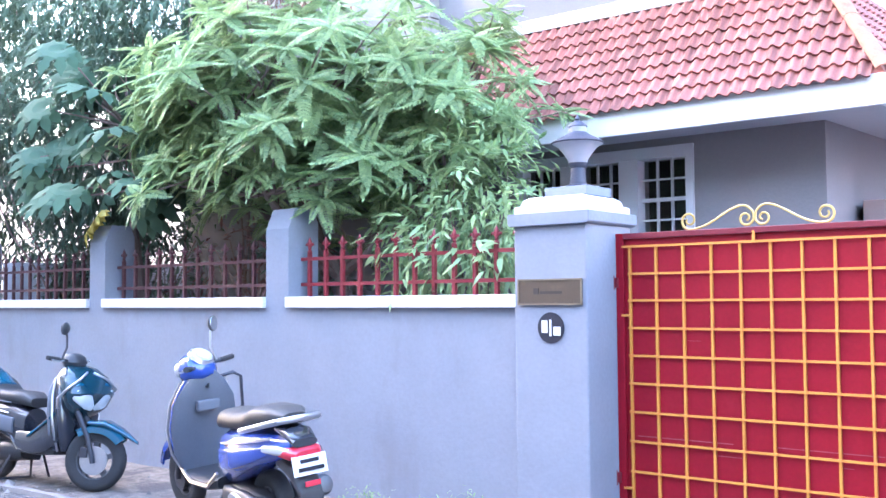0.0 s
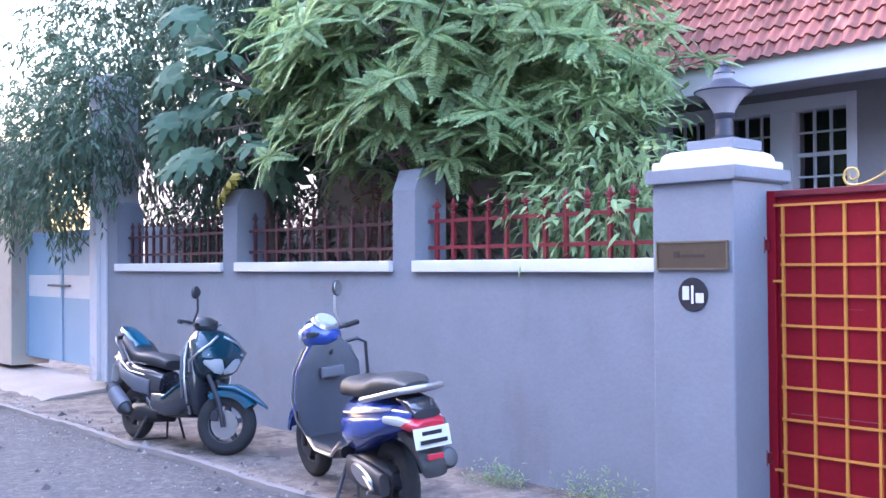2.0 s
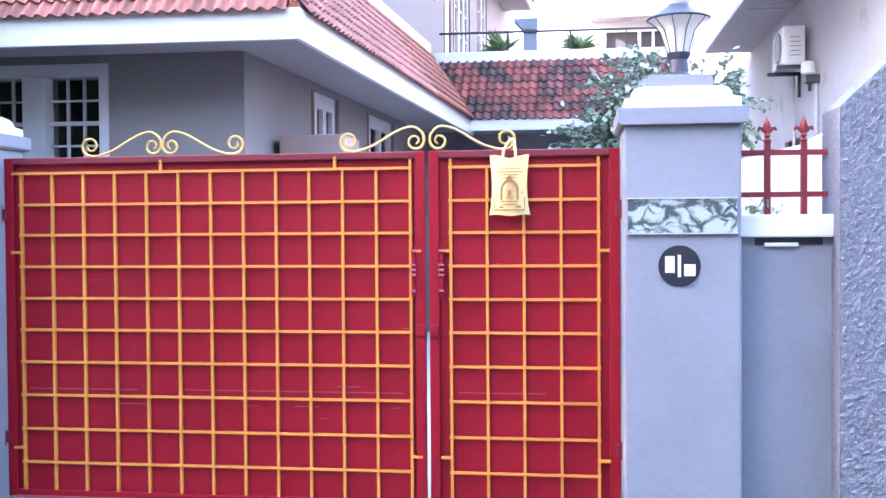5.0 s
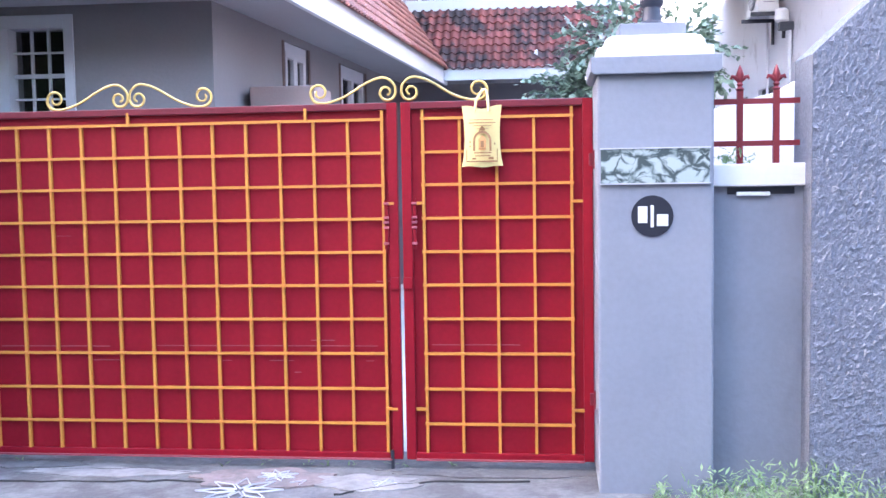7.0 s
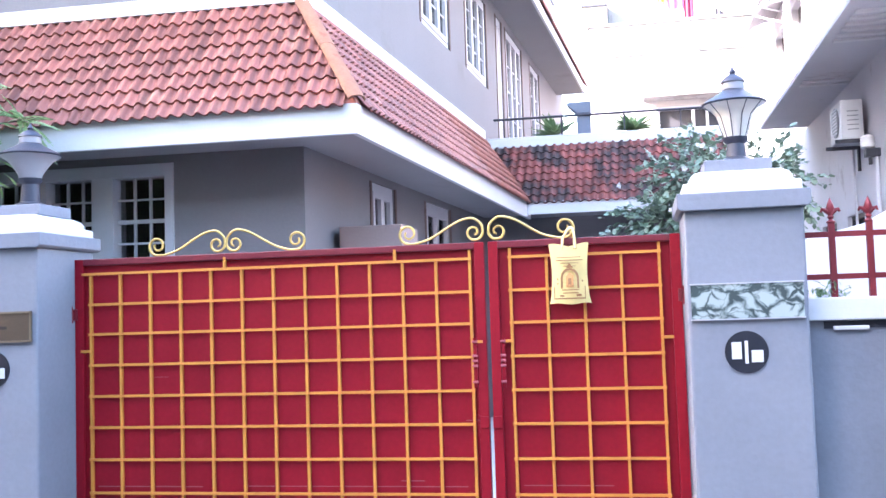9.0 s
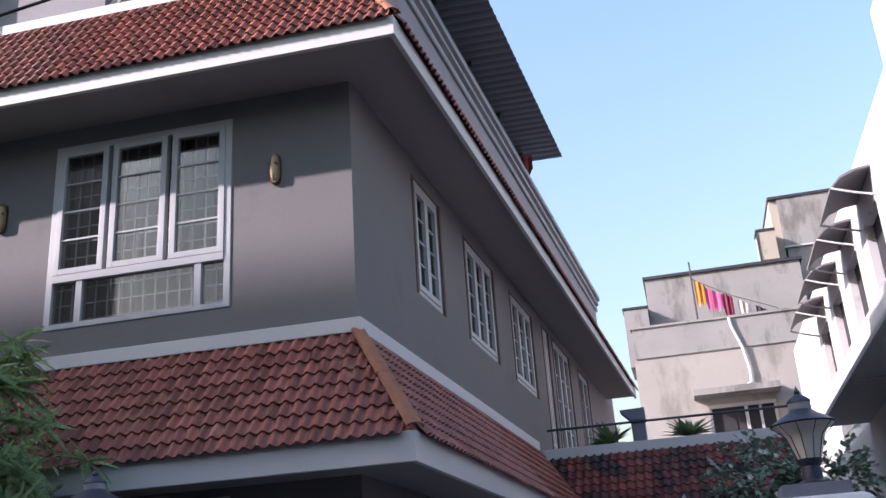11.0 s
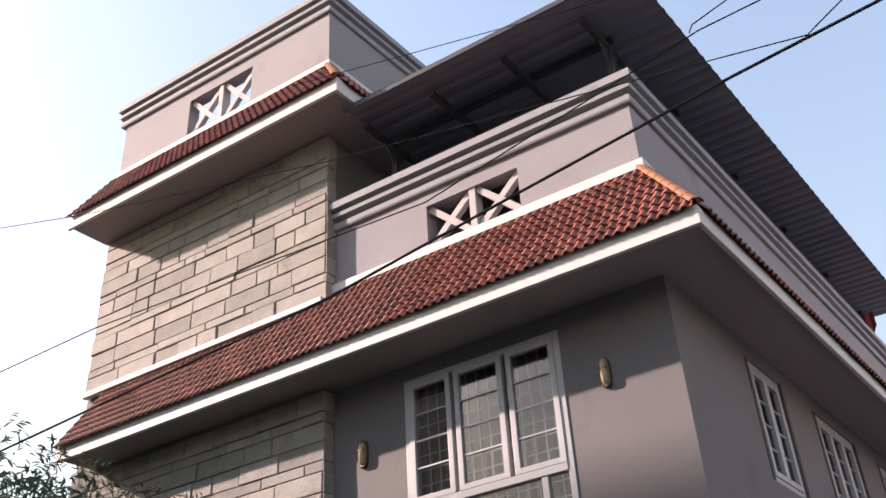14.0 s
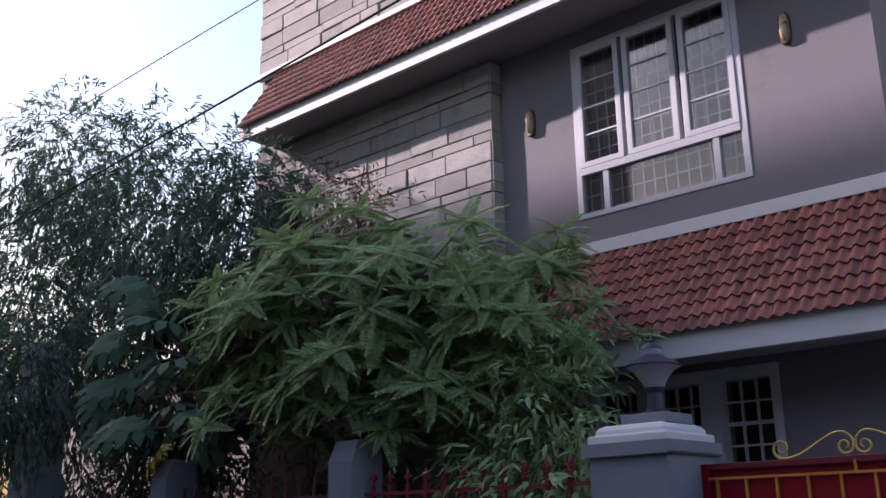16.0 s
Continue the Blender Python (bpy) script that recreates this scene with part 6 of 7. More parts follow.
def weeds(x0, x1, y0, y1, z, n, h, label, seed):
    rr = random.Random(seed)
    ms = []
    for _ in range(n):
        g = rr.gauss(0, 0.35)
        x = (x0 + x1) / 2 + (x1 - x0) / 2 * max(-1, min(1, g * 1.6))
        y = rr.uniform(y0, y1)
        hh = h * rr.uniform(0.2, 1.0) * (1 - 0.6 * abs(g))
        for k in range(5):
            ms.append(facing(Vector((x + rr.uniform(-0.02, 0.02), y + rr.uniform(-0.02, 0.02), z + hh * k / 5)), (rr.uniform(-1, 1), rr.uniform(-1, 1), rr.uniform(0.1, 1)), Vector((0, 0, 1)), rr.uniform(0.2, 0.42), rr.uniform(-0.5, 0.5)))
    th = thing("weeds", ((x0 + x1) / 2, (y0 + y1) / 2, z), label, "weeds", kind="stuff")
    scatter("weed_leaves", LV, LF, ms, M_weed, th)


weeds(-1.95, -1.45, -0.55, -0.32, 0.07, 60, 0.22, "low green weeds at the foot of the wall", 3)
weeds(-1.2, -0.55, -0.50, -0.32, 0.05, 85, 0.34, "taller green weeds beside the pillar foot", 4)
weeds(3.5, 4.6, -0.75, -0.4, 0.04, 520, 0.27, "thick green weeds by the rough-cast wall", 5)
weeds(0.2, 3.0, -0.02, 0.06, 0.045, 10, 0.05, "tiny weeds under the gate", 6)
weeds(3.78, 3.95, -0.15, 0.0, 1.565, 22, 0.10, "small bright plant on the coping", 7)

# terrace plants on the rear wing
for x, n in ((1.9, 26), (3.05, 30)):
    th = thing("terrace_plant", (x, 9.9, 3.9), "spiky green potted plant on the terrace", "plant", group="terrace plants")
    part("pot", MB().lathe([(0.11, 3.9), (0.15, 4.1), (0.16, 4.12), (0.13, 4.12)], (x, 9.9, 0), 16), M_tile_old, th, smooth=True)
    rr = random.Random(int(x * 10))
    ms = [facing(Vector((x, 9.9, 4.12)), (rr.gauss(0, 0.8), rr.gauss(0, 0.8), rr.uniform(0.25, 1)), Vector((0, 0, 1)), rr.uniform(2.2, 3.8), 0) for _ in range(n * 2)]
    scatter("foliage", LV, LF, ms, M_weed, th)

# chalk pattern on the apron
kol = thing("chalk_pattern", (1.5, -0.33, 0.058), "white chalk flower pattern drawn on the concrete", "chalk drawing")


def stroke(*pts):
    part("stroke", MB().tube([(x, y, 0.0615) for x, y in pts], 0.0042, 4), M_frame, kol)


for cx_, cy_, R, turn in ((1.54, -0.43, 0.21, 0.1), (1.66, -0.19, 0.10, 0.4)):
    for k in range(8):
        a = math.pi * k / 4 + turn
        at_ = [(cx_ + R * q * math.cos(a + b), cy_ + R * 0.9 * q * math.sin(a + b)) for q, b in ((0.12, 0), (0.5, 0.34), (1.0, 0), (0.5, -0.34), (0.12, 0))]
        stroke(*at_)
stroke((2.16, -0.30), (2.25, -0.24))
stroke((2.14, -0.25), (2.27, -0.28))
stroke((2.18, -0.34), (2.22, -0.22))
stroke((1.75, -0.30), (1.82, -0.26), (1.80, -0.33))

# ---------------------------------------------------------------- scooters
def gloss(name, col, rough=0.22, metal=0.0, coat=0.6):
    return mat(name, col, rough, metal, var=0.06, scale=4, grain=60, bump=0.0, spec=0.5, coat=coat)


M_rubber = mat("tyre_rubber", (0.028, 0.028, 0.03), 0.85, var=0.25, scale=12, grain=80, bump=0.3)
M_plastic = mat("black_plastic", (0.03, 0.03, 0.034), 0.5, var=0.2, scale=9, grain=90, bump=0.1)
M_greyp = mat("grey_plastic", (0.10, 0.105, 0.125), 0.5, var=0.12, scale=8, grain=90, bump=0.08)
M_silverp = mat("silver_grey_plastic", (0.085, 0.09, 0.11), 0.5, var=0.15, scale=8, grain=90, bump=0.05)
M_alloy = mat("silver_metal", (0.42, 0.42, 0.44), 0.3, 0.85, var=0.1, scale=12, bump=0.03)
M_rim = mat("dusty_dark_rim", (0.10, 0.10, 0.11), 0.5, 0.5, var=0.15, scale=10, grain=70, bump=0.05)
M_vinyl = mat("black_seat_vinyl", (0.028, 0.028, 0.03), 0.55, var=0.15, scale=10, grain=140, bump=0.2)
M_blue = gloss("glossy_blue", (0.022, 0.055, 0.27))
M_teal = gloss("glossy_teal", (0.006, 0.065, 0.11))
M_deepteal = gloss("deep_teal_black", (0.006, 0.03, 0.045))
M_night = gloss("glossy_black", (0.02, 0.022, 0.03))
M_tail = gloss("red_tail_lens", (0.45, 0.02, 0.04), 0.15)
M_lens = gloss("clear_lamp_lens", (0.42, 0.44, 0.46), 0.08)
M_mirror = mat("mirror_glass", (0.6, 0.63, 0.62), 0.05, 1.0, var=0.02, bump=0.0)


def sec(x, z, hw, hh, e=2.6, tilt=0.0, y=0.0, n=20):
    """A cross section at x, standing across the scooter."""
    return ring((x, y, z), (0, hw, 0), (tilt * hh, 0, hh), n, e)


def flat(x, z, hd, hw, e=2.6, y=0.0, n=20, lean=0.0):
    """A level section at height z."""
    return ring((x, y, z), (hd, 0, lean * hd), (0, hw, 0), n, e)


def wheel(parent, x, r, w, name):
    ty = MB()
    n, prof = 32, [(r - 0.095, -w * 0.36), (r - 0.04, -w * 0.5), (r - 0.012, -w * 0.36), (r, -w * 0.12), (r, w * 0.12), (r - 0.012, w * 0.36), (r - 0.04, w * 0.5), (r - 0.095, w * 0.36)]
    ty.loft([[(x + q * math.cos(a), y, r + q * math.sin(a)) for q, y in prof] for a in [2 * math.pi * k / n for k in range(n + 1)]], caps=False)
    wh = part(name, ty, M_rubber, parent, "black rubber tyre on an alloy rim", smooth=True)
    rm = MB()
    pr = [(r - 0.088, -w * 0.32), (r - 0.105, -w * 0.28), (r - 0.105, w * 0.28), (r - 0.088, w * 0.32)]
    rm.loft([[(x + q * math.cos(a), y, r + q * math.sin(a)) for q, y in pr] for a in [2 * math.pi * k / n for k in range(n + 1)]], caps=False)
    part("rim", rm, M_rim, wh, smooth=True)
    part("hub", MB().lathe([(0.055, -w * 0.55), (0.055, w * 0.55)], (x, 0, r), 20, Matrix.Rotation(radians(90), 3, "X")), M_rim, wh, smooth=True)
    for k in range(5):
        a = 2 * math.pi * k / 5 + 0.3
        p = Vector((math.cos(a), 0, math.sin(a)))
        t = Vector((-math.sin(a), 0, math.cos(a))) * 0.02
        c = Vector((x, 0, r))
        b = MB().loft([[c + p * q + t * s + Vector((0, yy, 0)) for s, yy in ((-1, -0.02), (1, -0.02), (1, 0.02), (-1, 0.02))] for q in (0.04, r - 0.1)])
        part("spoke", b, M_rim, wh)
    part("brake_drum", MB().lathe([(0.075, -0.03), (0.075, 0.03)], (x, w * 0.3, r), 24, Matrix.Rotation(radians(90), 3, "X")), M_steel, wh, smooth=True)
    if name == "front_wheel":
        part("brake_disc", MB().lathe([(0.07, -0.003), (0.112, -0.003), (0.112, 0.003), (0.07, 0.003)], (x, -w * 0.52, r), 28, Matrix.Rotation(radians(90), 3, "X")), M_alloy, wh, "drilled steel brake disc")
        part("caliper", MB().box(x - 0.11, x - 0.05, -w * 0.52 - 0.02, -w * 0.52 + 0.012, r + 0.02, r + 0.10), M_steel, wh, bevel=0.008)
    return wh


class DN(MB):
    """Upper rear parts, set lower the higher they stand."""

    def add(s, vs, fs):
        return MB.add(s, [(p[0], p[1], p[2] - 0.08 * min(1, max(0, (p[2] - 0.35) / 0.35))) for p in vs], fs)


def scooter(at, heading, label, body, accent, modern, steer):
    th = thing("scooter", (0, 0, 0), label, "scooter", group="scooters parked by the wall")
    th.location = (0, 0, 0)
    R = 0.225 if modern else 0.215
    FX = 1.24
    wheel(th, 0.0, R, 0.095, "rear_wheel")
    wheel(th, FX, R + (0.02 if modern else 0), 0.095, "front_wheel")
    # fork and front fender
    for y in (-0.07, 0.07):
        part("fork_leg", MB().tube([(FX, y, R), (FX - 0.05, y, 0.42), (FX - 0.16, y * 0.8, 0.62)], [0.018, 0.02, 0.022], 10), M_steel, th, smooth=True)
    fd = MB()
    rf = R + 0.055
    fd.loft([[(FX + (rf + o) * math.cos(a), y, R + 0.01 + (rf + o) * math.sin(a)) for y, o in ((-0.075, -0.055), (-0.07, -0.01), (-0.045, 0.012), (0, 0.02), (0.045, 0.012), (0.07, -0.01), (0.075, -0.055), (0.06, -0.05), (0.04, 0.0), (0, 0.008), (-0.04, 0.0), (-0.06, -0.05))] for a in [radians((38 if modern else 15) + (85 if modern else 125) * k / 10) for k in range(11)]])
    part("front_fender", fd, accent, th, "glossy coloured front mudguard", smooth=True)
    if modern:
        part("front_fender", MB().loft([sec(FX - 0.06, 0.535, 0.085, 0.02), sec(FX + 0.08, 0.53, 0.085, 0.028), sec(FX + 0.20, 0.475, 0.06, 0.026), sec(FX + 0.33, 0.39, 0.012, 0.012)]), accent, th, "teal beak of the front mudguard", smooth=True)
    # leg shield
    ap = MB().loft([flat(0.98, 0.30, 0.05, 0.12), flat(1.0, 0.42, 0.055, 0.175), flat(0.985, 0.58, 0.06, 0.20), flat(0.95, 0.74, 0.062, 0.185), flat(0.90, 0.86, 0.06, 0.135), flat(0.885, 0.92, 0.055, 0.09), flat(0.89, 0.945, 0.05, 0.07)])
    shield = part("leg_shield", ap, body, th, "painted front leg shield", smooth=True)
    inner = MB().loft([flat(0.922, 0.30, 0.025, 0.15), flat(0.925, 0.43, 0.03, 0.205), flat(0.905, 0.60, 0.034, 0.222), flat(0.87, 0.76, 0.032, 0.20), flat(0.842, 0.87, 0.022, 0.13), flat(0.85, 0.94, 0.02, 0.07)])
    part("inner_panel", inner, M_greyp if modern else M_silverp, shield, "grey inner leg panel", smooth=True)
    for y in (-1, 1):
        part("edge_trim", MB().tube([(0.96, y * 0.135, 0.30), (0.985, y * 0.198, 0.43), (0.97, y * 0.222, 0.58), (0.935, y * 0.205, 0.74), (0.885, y * 0.15, 0.87)], 0.009, 8), M_alloy, shield, "silver edge trim", smooth=True)
    if modern:
        for y in (-1, 1):
            part("lower_fairing", MB().loft([sec(1.0, 0.52, 0.02, 0.14, y=y * 0.17), sec(0.86, 0.42, 0.025, 0.13, y=y * 0.185), sec(0.68, 0.35, 0.025, 0.09, y=y * 0.18), sec(0.46, 0.36, 0.02, 0.07, y=y * 0.165)]), M_night, shield, "glossy black lower fairing", smooth=True)
            part("flash", MB().tube([(0.98, y * 0.195, 0.60), (0.84, y * 0.215, 0.50), (0.66, y * 0.21, 0.40)], 0.01, 6), accent, shield, "teal flash", smooth=True)
    part("glove_recess", MB().box(0.80, 0.84, -0.075, 0.075, 0.69, 0.755), M_greyp, shield, bevel=0.01)
    part("hook", MB().tube([(0.84, 0.0, 0.84), (0.80, 0.0, 0.835), (0.795, 0.0, 0.86)], 0.008, 6), M_plastic, shield, smooth=True)
    # floorboard and underside
    part("floorboard", MB().loft([sec(0.93, 0.30, 0.15, 0.035, 4), sec(0.75, 0.285, 0.175, 0.035, 4), sec(0.55, 0.285, 0.175, 0.035, 4), sec(0.42, 0.31, 0.15, 0.04, 4)]), M_plastic, th, smooth=True)
    for y in (-1, 1):
        part("side_trim", MB().tube([(0.95, y * 0.15, 0.33), (0.75, y * 0.182, 0.285), (0.5, y * 0.18, 0.29), (0.38, y * 0.165, 0.38)], 0.011, 8), M_alloy if not modern else body, th, smooth=True)
    part("engine", MB().loft([sec(0.42, 0.25, 0.09, 0.06), sec(0.25, 0.25, 0.12, 0.09), sec(0.05, 0.24, 0.12, 0.08), sec(-0.06, 0.22, 0.07, 0.06)]), M_plastic, th, smooth=True)
    part("gear_case", MB().loft([sec(0.36, 0.24, 0.03, 0.07, 3, y=0.12), sec(0.1, 0.23, 0.035, 0.085, 3, y=0.13), sec(-0.08, R, 0.03, 0.06, 3, y=0.12)]), M_steel, th, smooth=True)
    if not modern:
        part("engine_cover", MB().loft([ring((0.12, 0.155, 0.24), (0.13, 0, 0.03), (-0.012, 0, 0.05), 18), ring((0.12, 0.172, 0.24), (0.12, 0, 0.028), (-0.01, 0, 0.043), 18)]), M_alloy, th, "pale metal engine cover", smooth=True)
    # rear body
    tail = 0.06 if modern else 0.0
    rb = DN().loft([sec(0.46, 0.48, 0.11, 0.20), sec(0.34, 0.51, 0.15, 0.215), sec(0.15, 0.56, 0.18, 0.185), sec(-0.08, 0.615 + tail * 0.5, 0.17, 0.125), sec(-0.26, 0.65 + tail, 0.125, 0.09), sec(-0.38, 0.675 + tail * 1.4, 0.075, 0.055)])
    rear = part("rear_body", rb, body, th, "glossy painted rear body", smooth=True)
    for y in (-1, 1):
        part("side_panel", DN().loft([sec(0.36, 0.50, 0.012, 0.08, y=y * 0.145), sec(0.18, 0.53, 0.016, 0.085, y=y * 0.172), sec(-0.04, 0.585 + tail * 0.5, 0.016, 0.06, y=y * 0.172), sec(-0.24, 0.645 + tail, 0.01, 0.03, y=y * 0.128)]), accent if not modern else M_greyp, rear, "coloured side panel", smooth=True)
        part("indicator", DN().loft([sec(-0.20, 0.655 + tail, 0.02, 0.026, y=y * 0.135), sec(-0.30, 0.655 + tail, 0.024, 0.034, y=y * 0.112), sec(-0.40, 0.645 + tail, 0.012, 0.022, y=y * 0.085)]), M_lens, rear, "clear indicator lens", smooth=True)
        part("stripe", DN().tube([(0.30, y * 0.158, 0.63), (0.1, y * 0.178, 0.66), (-0.1, y * 0.165, 0.70 + tail * 0.5), (-0.26, y * 0.125, 0.725 + tail)], 0.008, 6), M_alloy, rear, smooth=True)
    part("tail_light", DN().loft([sec(-0.32, 0.64 + tail * 1.3, 0.12, 0.055), sec(-0.40, 0.63 + tail * 1.3, 0.11, 0.052), sec(-0.44, 0.625 + tail * 1.3, 0.075, 0.03)]), M_tail, rear, "red tail lamp", smooth=True)
    part("seat", DN().loft([sec(0.50, 0.735, 0.09, 0.04, 3), sec(0.40, 0.765, 0.125, 0.06, 3), sec(0.2, 0.775, 0.145, 0.055, 3), sec(0.06, 0.785, 0.145, 0.055, 3), sec(-0.05, 0.82 + tail * 0.5, 0.14, 0.06, 3), sec(-0.22, 0.83 + tail, 0.12, 0.05, 3), sec(-0.32, 0.825 + tail, 0.07, 0.03, 3)]), M_vinyl, th, "black vinyl seat", smooth=True)
    part("seat_piping", DN().tube([(0.3, -0.138, 0.73), (0.05, -0.15, 0.745), (-0.2, -0.125, 0.80 + tail)], 0.005, 6), M_greyp, th, smooth=True)
    gr = [(0.02, y, 0.745) for y in (-0.165,)] + [(-0.2, -0.165, 0.79 + tail), (-0.36, -0.12, 0.825 + tail), (-0.41, 0.0, 0.835 + tail), (-0.36, 0.12, 0.825 + tail), (-0.2, 0.165, 0.79 + tail), (0.02, 0.165, 0.745)]
    part("grab_rail", DN().tube(gr, 0.018, 10), M_alloy if not modern else M_plastic, th, smooth=True)
    # rear mudguard and plate
    part("rear_mudguard", MB().loft([sec(-0.22, 0.52, 0.085, 0.05, 3), sec(-0.36, 0.46, 0.08, 0.05, 3), sec(-0.45, 0.34, 0.07, 0.035, 3)]), M_plastic, th, smooth=True)
    pl = part("number_plate", MB().loft([[(-0.435 - 0.02 * (z < 0.5), y, z) for y, z in ((-0.10, 0.46), (0.10, 0.46), (0.10, 0.56), (-0.10, 0.56))], [(-0.443 - 0.02 * (z < 0.5), y, z) for y, z in ((-0.10, 0.46), (0.10, 0.46), (0.10, 0.56), (-0.10, 0.56))]]), M_white, th, "white number plate with dark bars")
    for y0, y1, z0, z1 in ((-0.055, 0.055, 0.522, 0.542), (-0.075, 0.075, 0.482, 0.502)):
        part("mark", MB().loft([[(-0.445 - 0.018 * (z < 0.515), y, z) for y, z in ((y0, z0), (y1, z0), (y1, z1), (y0, z1))], [(-0.452 - 0.018 * (z < 0.515), y, z) for y, z in ((y0, z0), (y1, z0), (y1, z1), (y0, z1))]]), M_black, pl)
    part("reflector", MB().box(-0.475, -0.462, -0.045, 0.045, 0.40, 0.43), M_tail, th, bevel=0.004)
    # exhaust on the right
    ex = MB().lathe([(0.02, 0.0), (0.05, 0.03), (0.062, 0.10), (0.065, 0.34), (0.058, 0.42), (0.035, 0.44)], (0.16, -0.185, 0.235), 18, Matrix.Rotation(radians(-62 if modern else -76), 3, "Y"))
    mf = part("muffler", ex, M_plastic if modern else M_steel, th, "dark exhaust muffler", smooth=True)
    part("heat_shield", MB().lathe([(0.068, 0.08), (0.070, 0.10), (0.070, 0.30), (0.068, 0.32)], (0.16, -0.19, 0.237), 18, Matrix.Rotation(radians(-62 if modern else -76), 3, "Y")), M_greyp, mf, smooth=True)
    part("end_cap", MB().lathe([(0.03, 0.43), (0.045, 0.445), (0.018, 0.45)], (0.16, -0.185, 0.235), 16, Matrix.Rotation(radians(-62 if modern else -76), 3, "Y")), M_rim, mf, smooth=True)
    # stands
    part("centre_stand", MB().tube([(0.30, -0.10, 0.22), (0.22, -0.16, 0.02), (0.22, 0.16, 0.02), (0.30, 0.10, 0.22)], 0.012, 8), M_steel, th, smooth=True)
    part("side_stand", MB().tube([(0.42, 0.12, 0.24), (0.34, 0.26, 0.012)], 0.011, 8), M_steel, th, smooth=True)
    part("kick_start", MB().tube([(0.1, 0.16, 0.25), (-0.08, 0.19, 0.20), (-0.1, 0.23, 0.20)], 0.010, 8), M_alloy, th, smooth=True)
    # handlebar head, turned
    hub = Vector((0.90, 0, 0.0))
    st = Matrix.Translation(hub) @ Matrix.Rotation(radians(steer), 4, "Z") @ Matrix.Translation(-hub)

    def turned(mb):
        mb.v = [tuple(st @ Vector(p) + Vector((0, 0, 0.03 if modern else -0.02))) for p in mb.v]
        return mb

    if modern:
        cw = MB().loft([flat(0.90, 0.90, 0.06, 0.07), flat(0.90, 0.97, 0.085, 0.12), flat(0.89, 1.02, 0.075, 0.10), flat(0.88, 1.045, 0.04, 0.06)])
        head = part("handlebar_cowl", turned(cw), M_plastic, th, "black handlebar cowl", smooth=True)
        nose = part("front_cowl", MB().loft([flat(1.04, 0.56, 0.04, 0.09), flat(1.09, 0.65, 0.09, 0.18), flat(1.10, 0.76, 0.125, 0.225), flat(1.03, 0.88, 0.13, 0.215), flat(0.97, 0.955, 0.08, 0.15), flat(0.94, 0.98, 0.04, 0.08)]), M_deepteal, th, "dark teal front cowl", smooth=True)
        part("tail_cowl", DN().loft([sec(0.02, 0.86, 0.085, 0.03), sec(-0.18, 0.91, 0.105, 0.045), sec(-0.36, 0.95, 0.085, 0.04), sec(-0.46, 0.965, 0.04, 0.02)]), accent, rear, "teal tail cowl", smooth=True)
        for y in (-1, 1):
            part("head_lamp", MB().loft([ring((1.185, y * 0.02, 0.655), (0.016, 0.0, 0.03), (0, 0.02, 0), 14), ring((1.205, y * 0.075, 0.695), (0.016, 0, 0.055), (0, 0.045, 0.01), 14), ring((1.175, y * 0.15, 0.745), (0.014, 0, 0.045), (0, 0.035, 0.015), 14), ring((1.10, y * 0.21, 0.79), (0.01, 0, 0.01), (0, 0.01, 0.01), 14)]), M_lens, nose, "clear headlamp lens", smooth=True)
            part("colour_flash", MB().loft([ring((1.165, y * 0.11, 0.81), (0.02, 0, 0.02), (0, 0.06, 0), 12), ring((1.09, y * 0.125, 0.885), (0.016, 0, 0.016), (0, 0.05, 0), 12), ring((1.0, y * 0.10, 0.945), (0.01, 0, 0.01), (0, 0.03, 0), 12)]), accent, nose, "teal flash", smooth=True)
            part("silver_strip", MB().tube([(1.11, y * 0.03, 0.925), (1.165, y * 0.13, 0.87), (1.15, y * 0.225, 0.80), (1.06, y * 0.245, 0.72), (1.02, y * 0.21, 0.64)], 0.011, 6), M_alloy, nose, smooth=True)
            part("front_indicator", MB().loft([ring((1.19, y * 0.05, 0.735), (0.008, 0, 0.012), (0, 0.04, 0.0), 12), ring((1.17, y * 0.11, 0.765), (0.008, 0, 0.01), (0, 0.02, 0), 12)]), M_lens, nose, smooth=True)
    else:
        cw = MB().loft([sec(1.03, 0.965, 0.05, 0.05), sec(0.99, 0.97, 0.11, 0.085), sec(0.92, 0.975, 0.14, 0.09), sec(0.85, 0.965, 0.11, 0.06), sec(0.81, 0.96, 0.05, 0.03)])
        head = part("handlebar_cowl", turned(cw), body, th, "blue handlebar cowl", smooth=True)
        part("head_lamp", turned(MB().loft([ring((1.02, 0, 0.965), (0.0, 0.075, 0), (0, 0, 0.06), 18), ring((1.05, 0, 0.965), (0.0, 0.06, 0), (0, 0, 0.045), 18)])), M_lens, head, smooth=True)
        part("speedometer", turned(MB().loft([ring((0.885, 0, 1.045), (0.055, 0, 0.038), (0, 0.095, 0), 24), ring((0.875, 0, 1.064), (0.05, 0, 0.034), (0, 0.088, 0), 24)])), M_lens, head, "pale round speedometer", smooth=True)
        part("speedo_rim", turned(MB().loft([ring((0.89, 0, 1.03), (0.072, 0, 0.045), (0, 0.115, 0), 24), ring((0.882, 0, 1.052), (0.064, 0, 0.042), (0, 0.106, 0), 24)])), M_alloy, head, smooth=True)
    part("handlebar", turned(MB().tube([(0.83, -0.33, 1.0), (0.88, -0.16, 0.985), (0.9, 0.0, 0.98), (0.88, 0.16, 0.985), (0.83, 0.33, 1.0)], 0.012, 10)), M_steel, head, smooth=True)
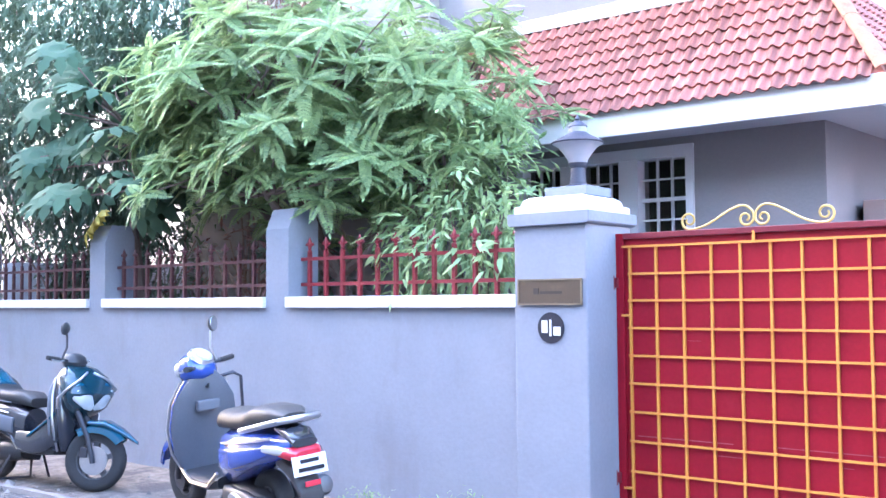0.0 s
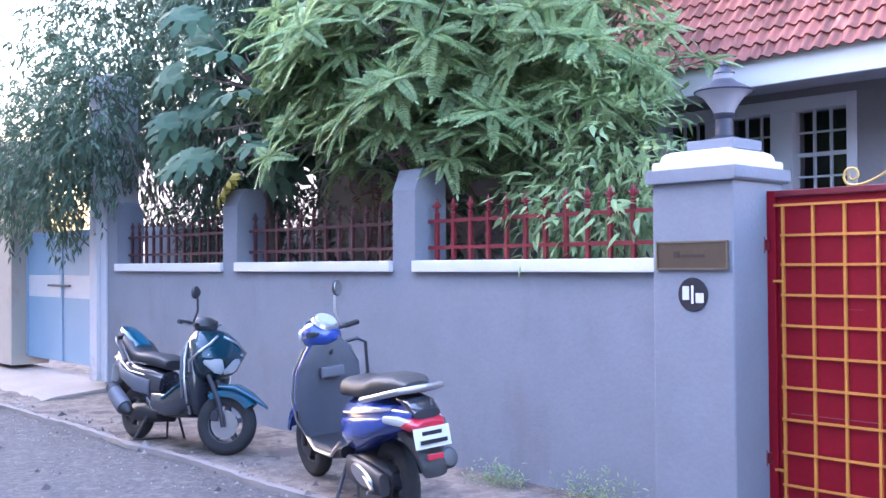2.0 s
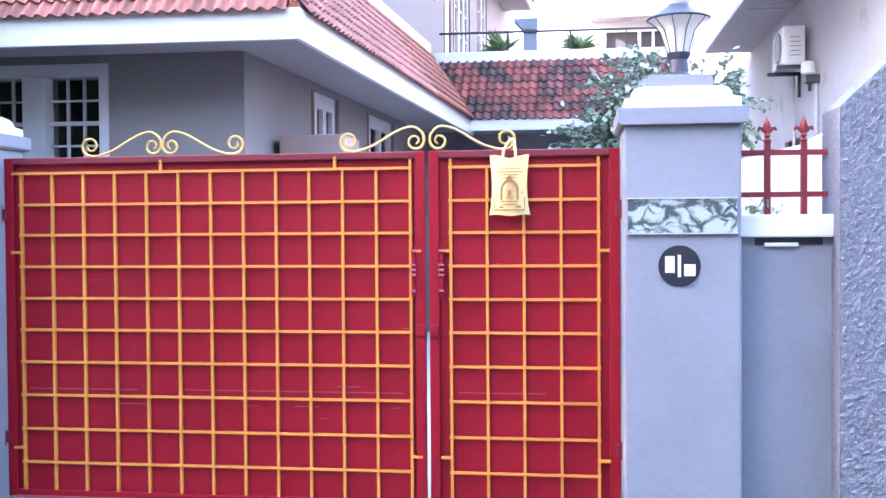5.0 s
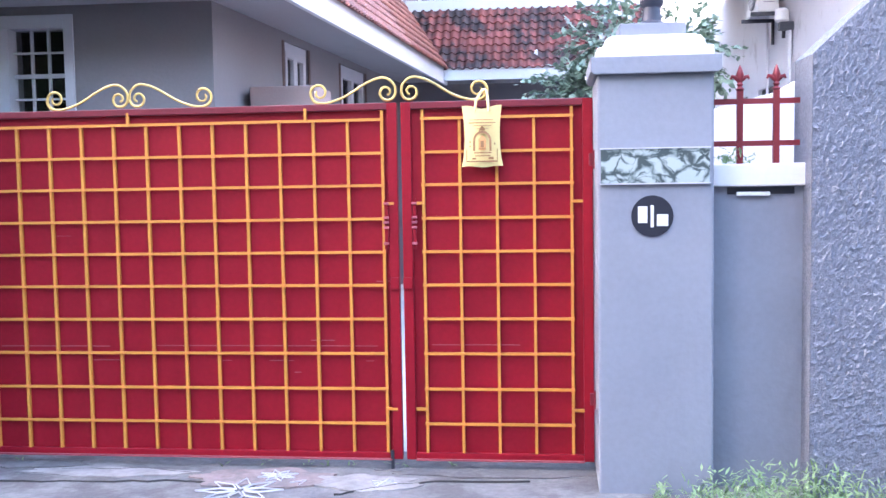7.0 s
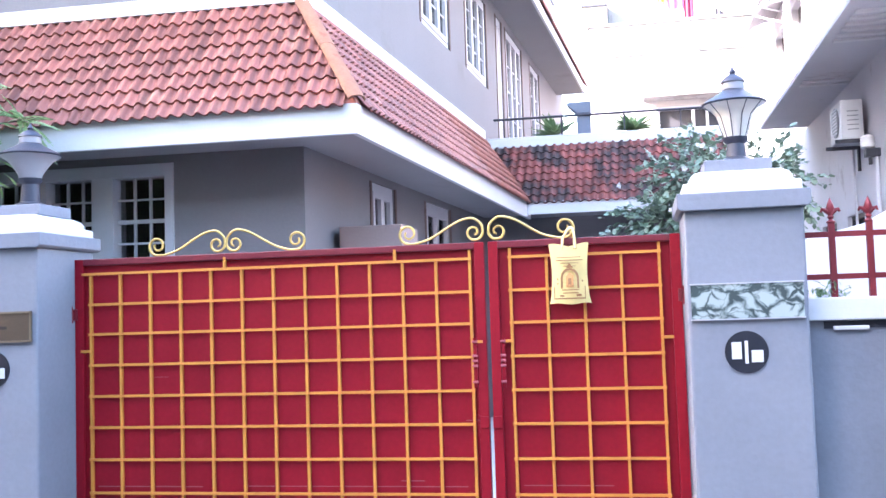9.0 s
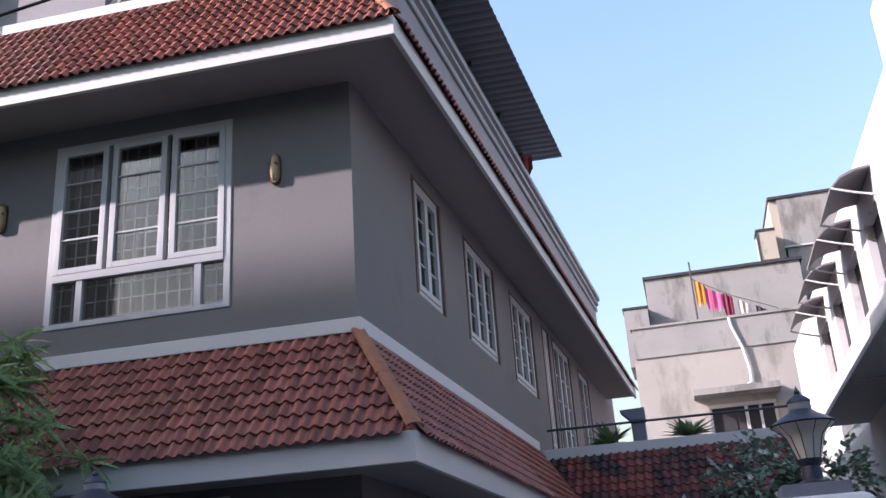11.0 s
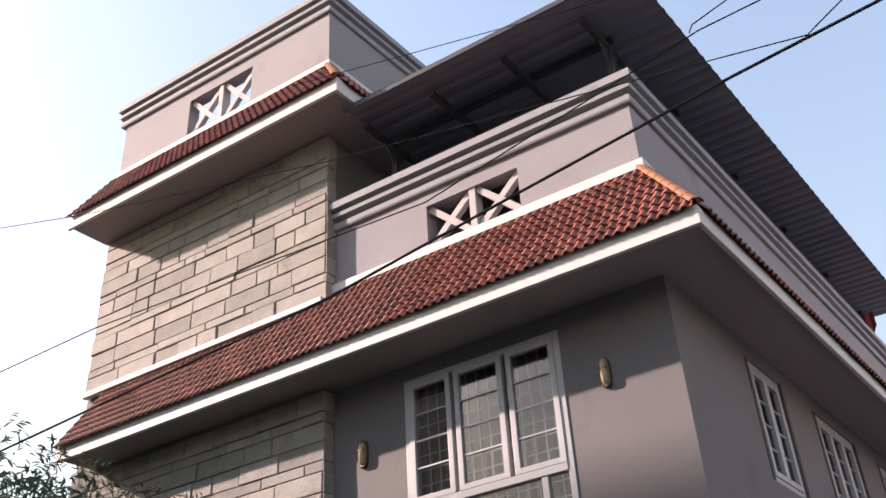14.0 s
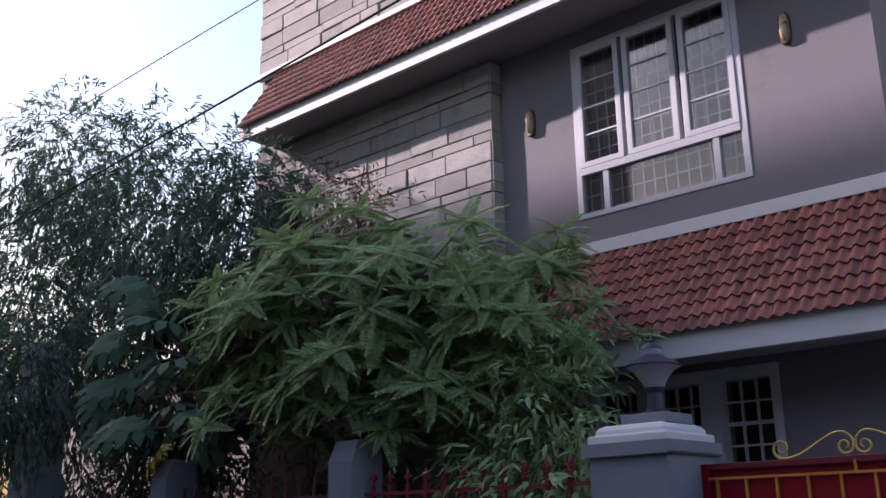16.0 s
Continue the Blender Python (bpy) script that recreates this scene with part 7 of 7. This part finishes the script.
    for y in (-1, 1):
        part("grip", turned(MB().tube([(0.865, y * 0.22, 0.99), (0.83, y * 0.345, 1.0)], 0.018, 10)), M_rubber, head, smooth=True)
        part("brake_lever", turned(MB().tube([(0.90, y * 0.20, 0.985), (0.90, y * 0.26, 0.975), (0.875, y * 0.36, 0.985)], 0.006, 6)), M_alloy, head, smooth=True)
        if y > 0:
            continue
        mr = Vector((0.90, y * 0.22, 1.235))
        part("mirror_stem", turned(MB().tube([(0.875, y * 0.19, 0.99), (0.90, y * 0.17, 1.09), (0.905, y * 0.20, 1.19)], 0.0085, 8)), M_alloy if not modern else M_steel, head, smooth=True)
        mh = part("mirror", turned(MB().loft([ring(mr + Vector((0.02, 0, 0)), (0, 0.035, 0), (0, 0, 0.03), 18), ring(mr, (0, 0.058, 0.01), (0, -0.01, 0.052), 18), ring(mr - Vector((0.014, 0, 0)), (0, 0.057, 0.01), (0, -0.01, 0.05), 18)])), M_plastic, head, smooth=True)
        part("glass", turned(MB().loft([ring(mr - Vector((0.014, 0, 0)), (0, 0.052, 0.01), (0, -0.01, 0.046), 18), ring(mr - Vector((0.017, 0, 0)), (0, 0.05, 0.01), (0, -0.01, 0.045), 18)])), M_mirror, mh)
    if not modern:
        part("bag_hook", MB().tube([(0.90, -0.12, 0.88), (0.86, -0.20, 0.90), (0.845, -0.245, 0.87), (0.86, -0.25, 0.68), (0.89, -0.21, 0.62)], 0.011, 8), M_steel, th, smooth=True)
        part("tail_panel", DN().loft([sec(-0.22, 0.765, 0.075, 0.02), sec(-0.34, 0.745, 0.085, 0.03), sec(-0.415, 0.70, 0.075, 0.025)]), M_night, rear, "glossy black tail panel", smooth=True)
    # the front wheel turns with the handlebar
    axis = Vector((FX - 0.05, 0, 0))
    turn = Matrix.Translation(axis) @ Matrix.Rotation(radians(steer if modern else 4), 4, "Z") @ Matrix.Translation(-axis)
    for ob in th.children_recursive:
        if ob.name.startswith(("front_wheel", "fork_leg", "front_fender")) or ob.parent.name.startswith("front_wheel"):
            ob.data.transform(turn)
    if modern:
        # a short upswept tail
        for ob in th.children_recursive:
            if ob.name.startswith(("rear_wheel", "rim", "hub", "spoke", "brake_drum")):
                continue
            for v in ob.data.vertices:
                if v.co.x < 0.0:
                    v.co.z -= 0.12 * v.co.x * (v.co.z > 0.5)
                    v.co.x *= 0.68
    th.matrix_basis = Matrix.Translation(at) @ Matrix.Rotation(radians(heading), 4, "Z") @ Matrix.Rotation(radians(-5), 4, "X") @ Matrix.Scale(0.97 if modern else 1.055, 4)
    return th


scooter((-5.06, -1.33, 0.062), 6, "teal and black scooter parked facing the gate", M_night, M_teal, True, 30)
scooter((-1.51, -1.41, 0.06), 166, "blue scooter with grey leg shield parked along the wall", M_blue, M_blue, False, 42)
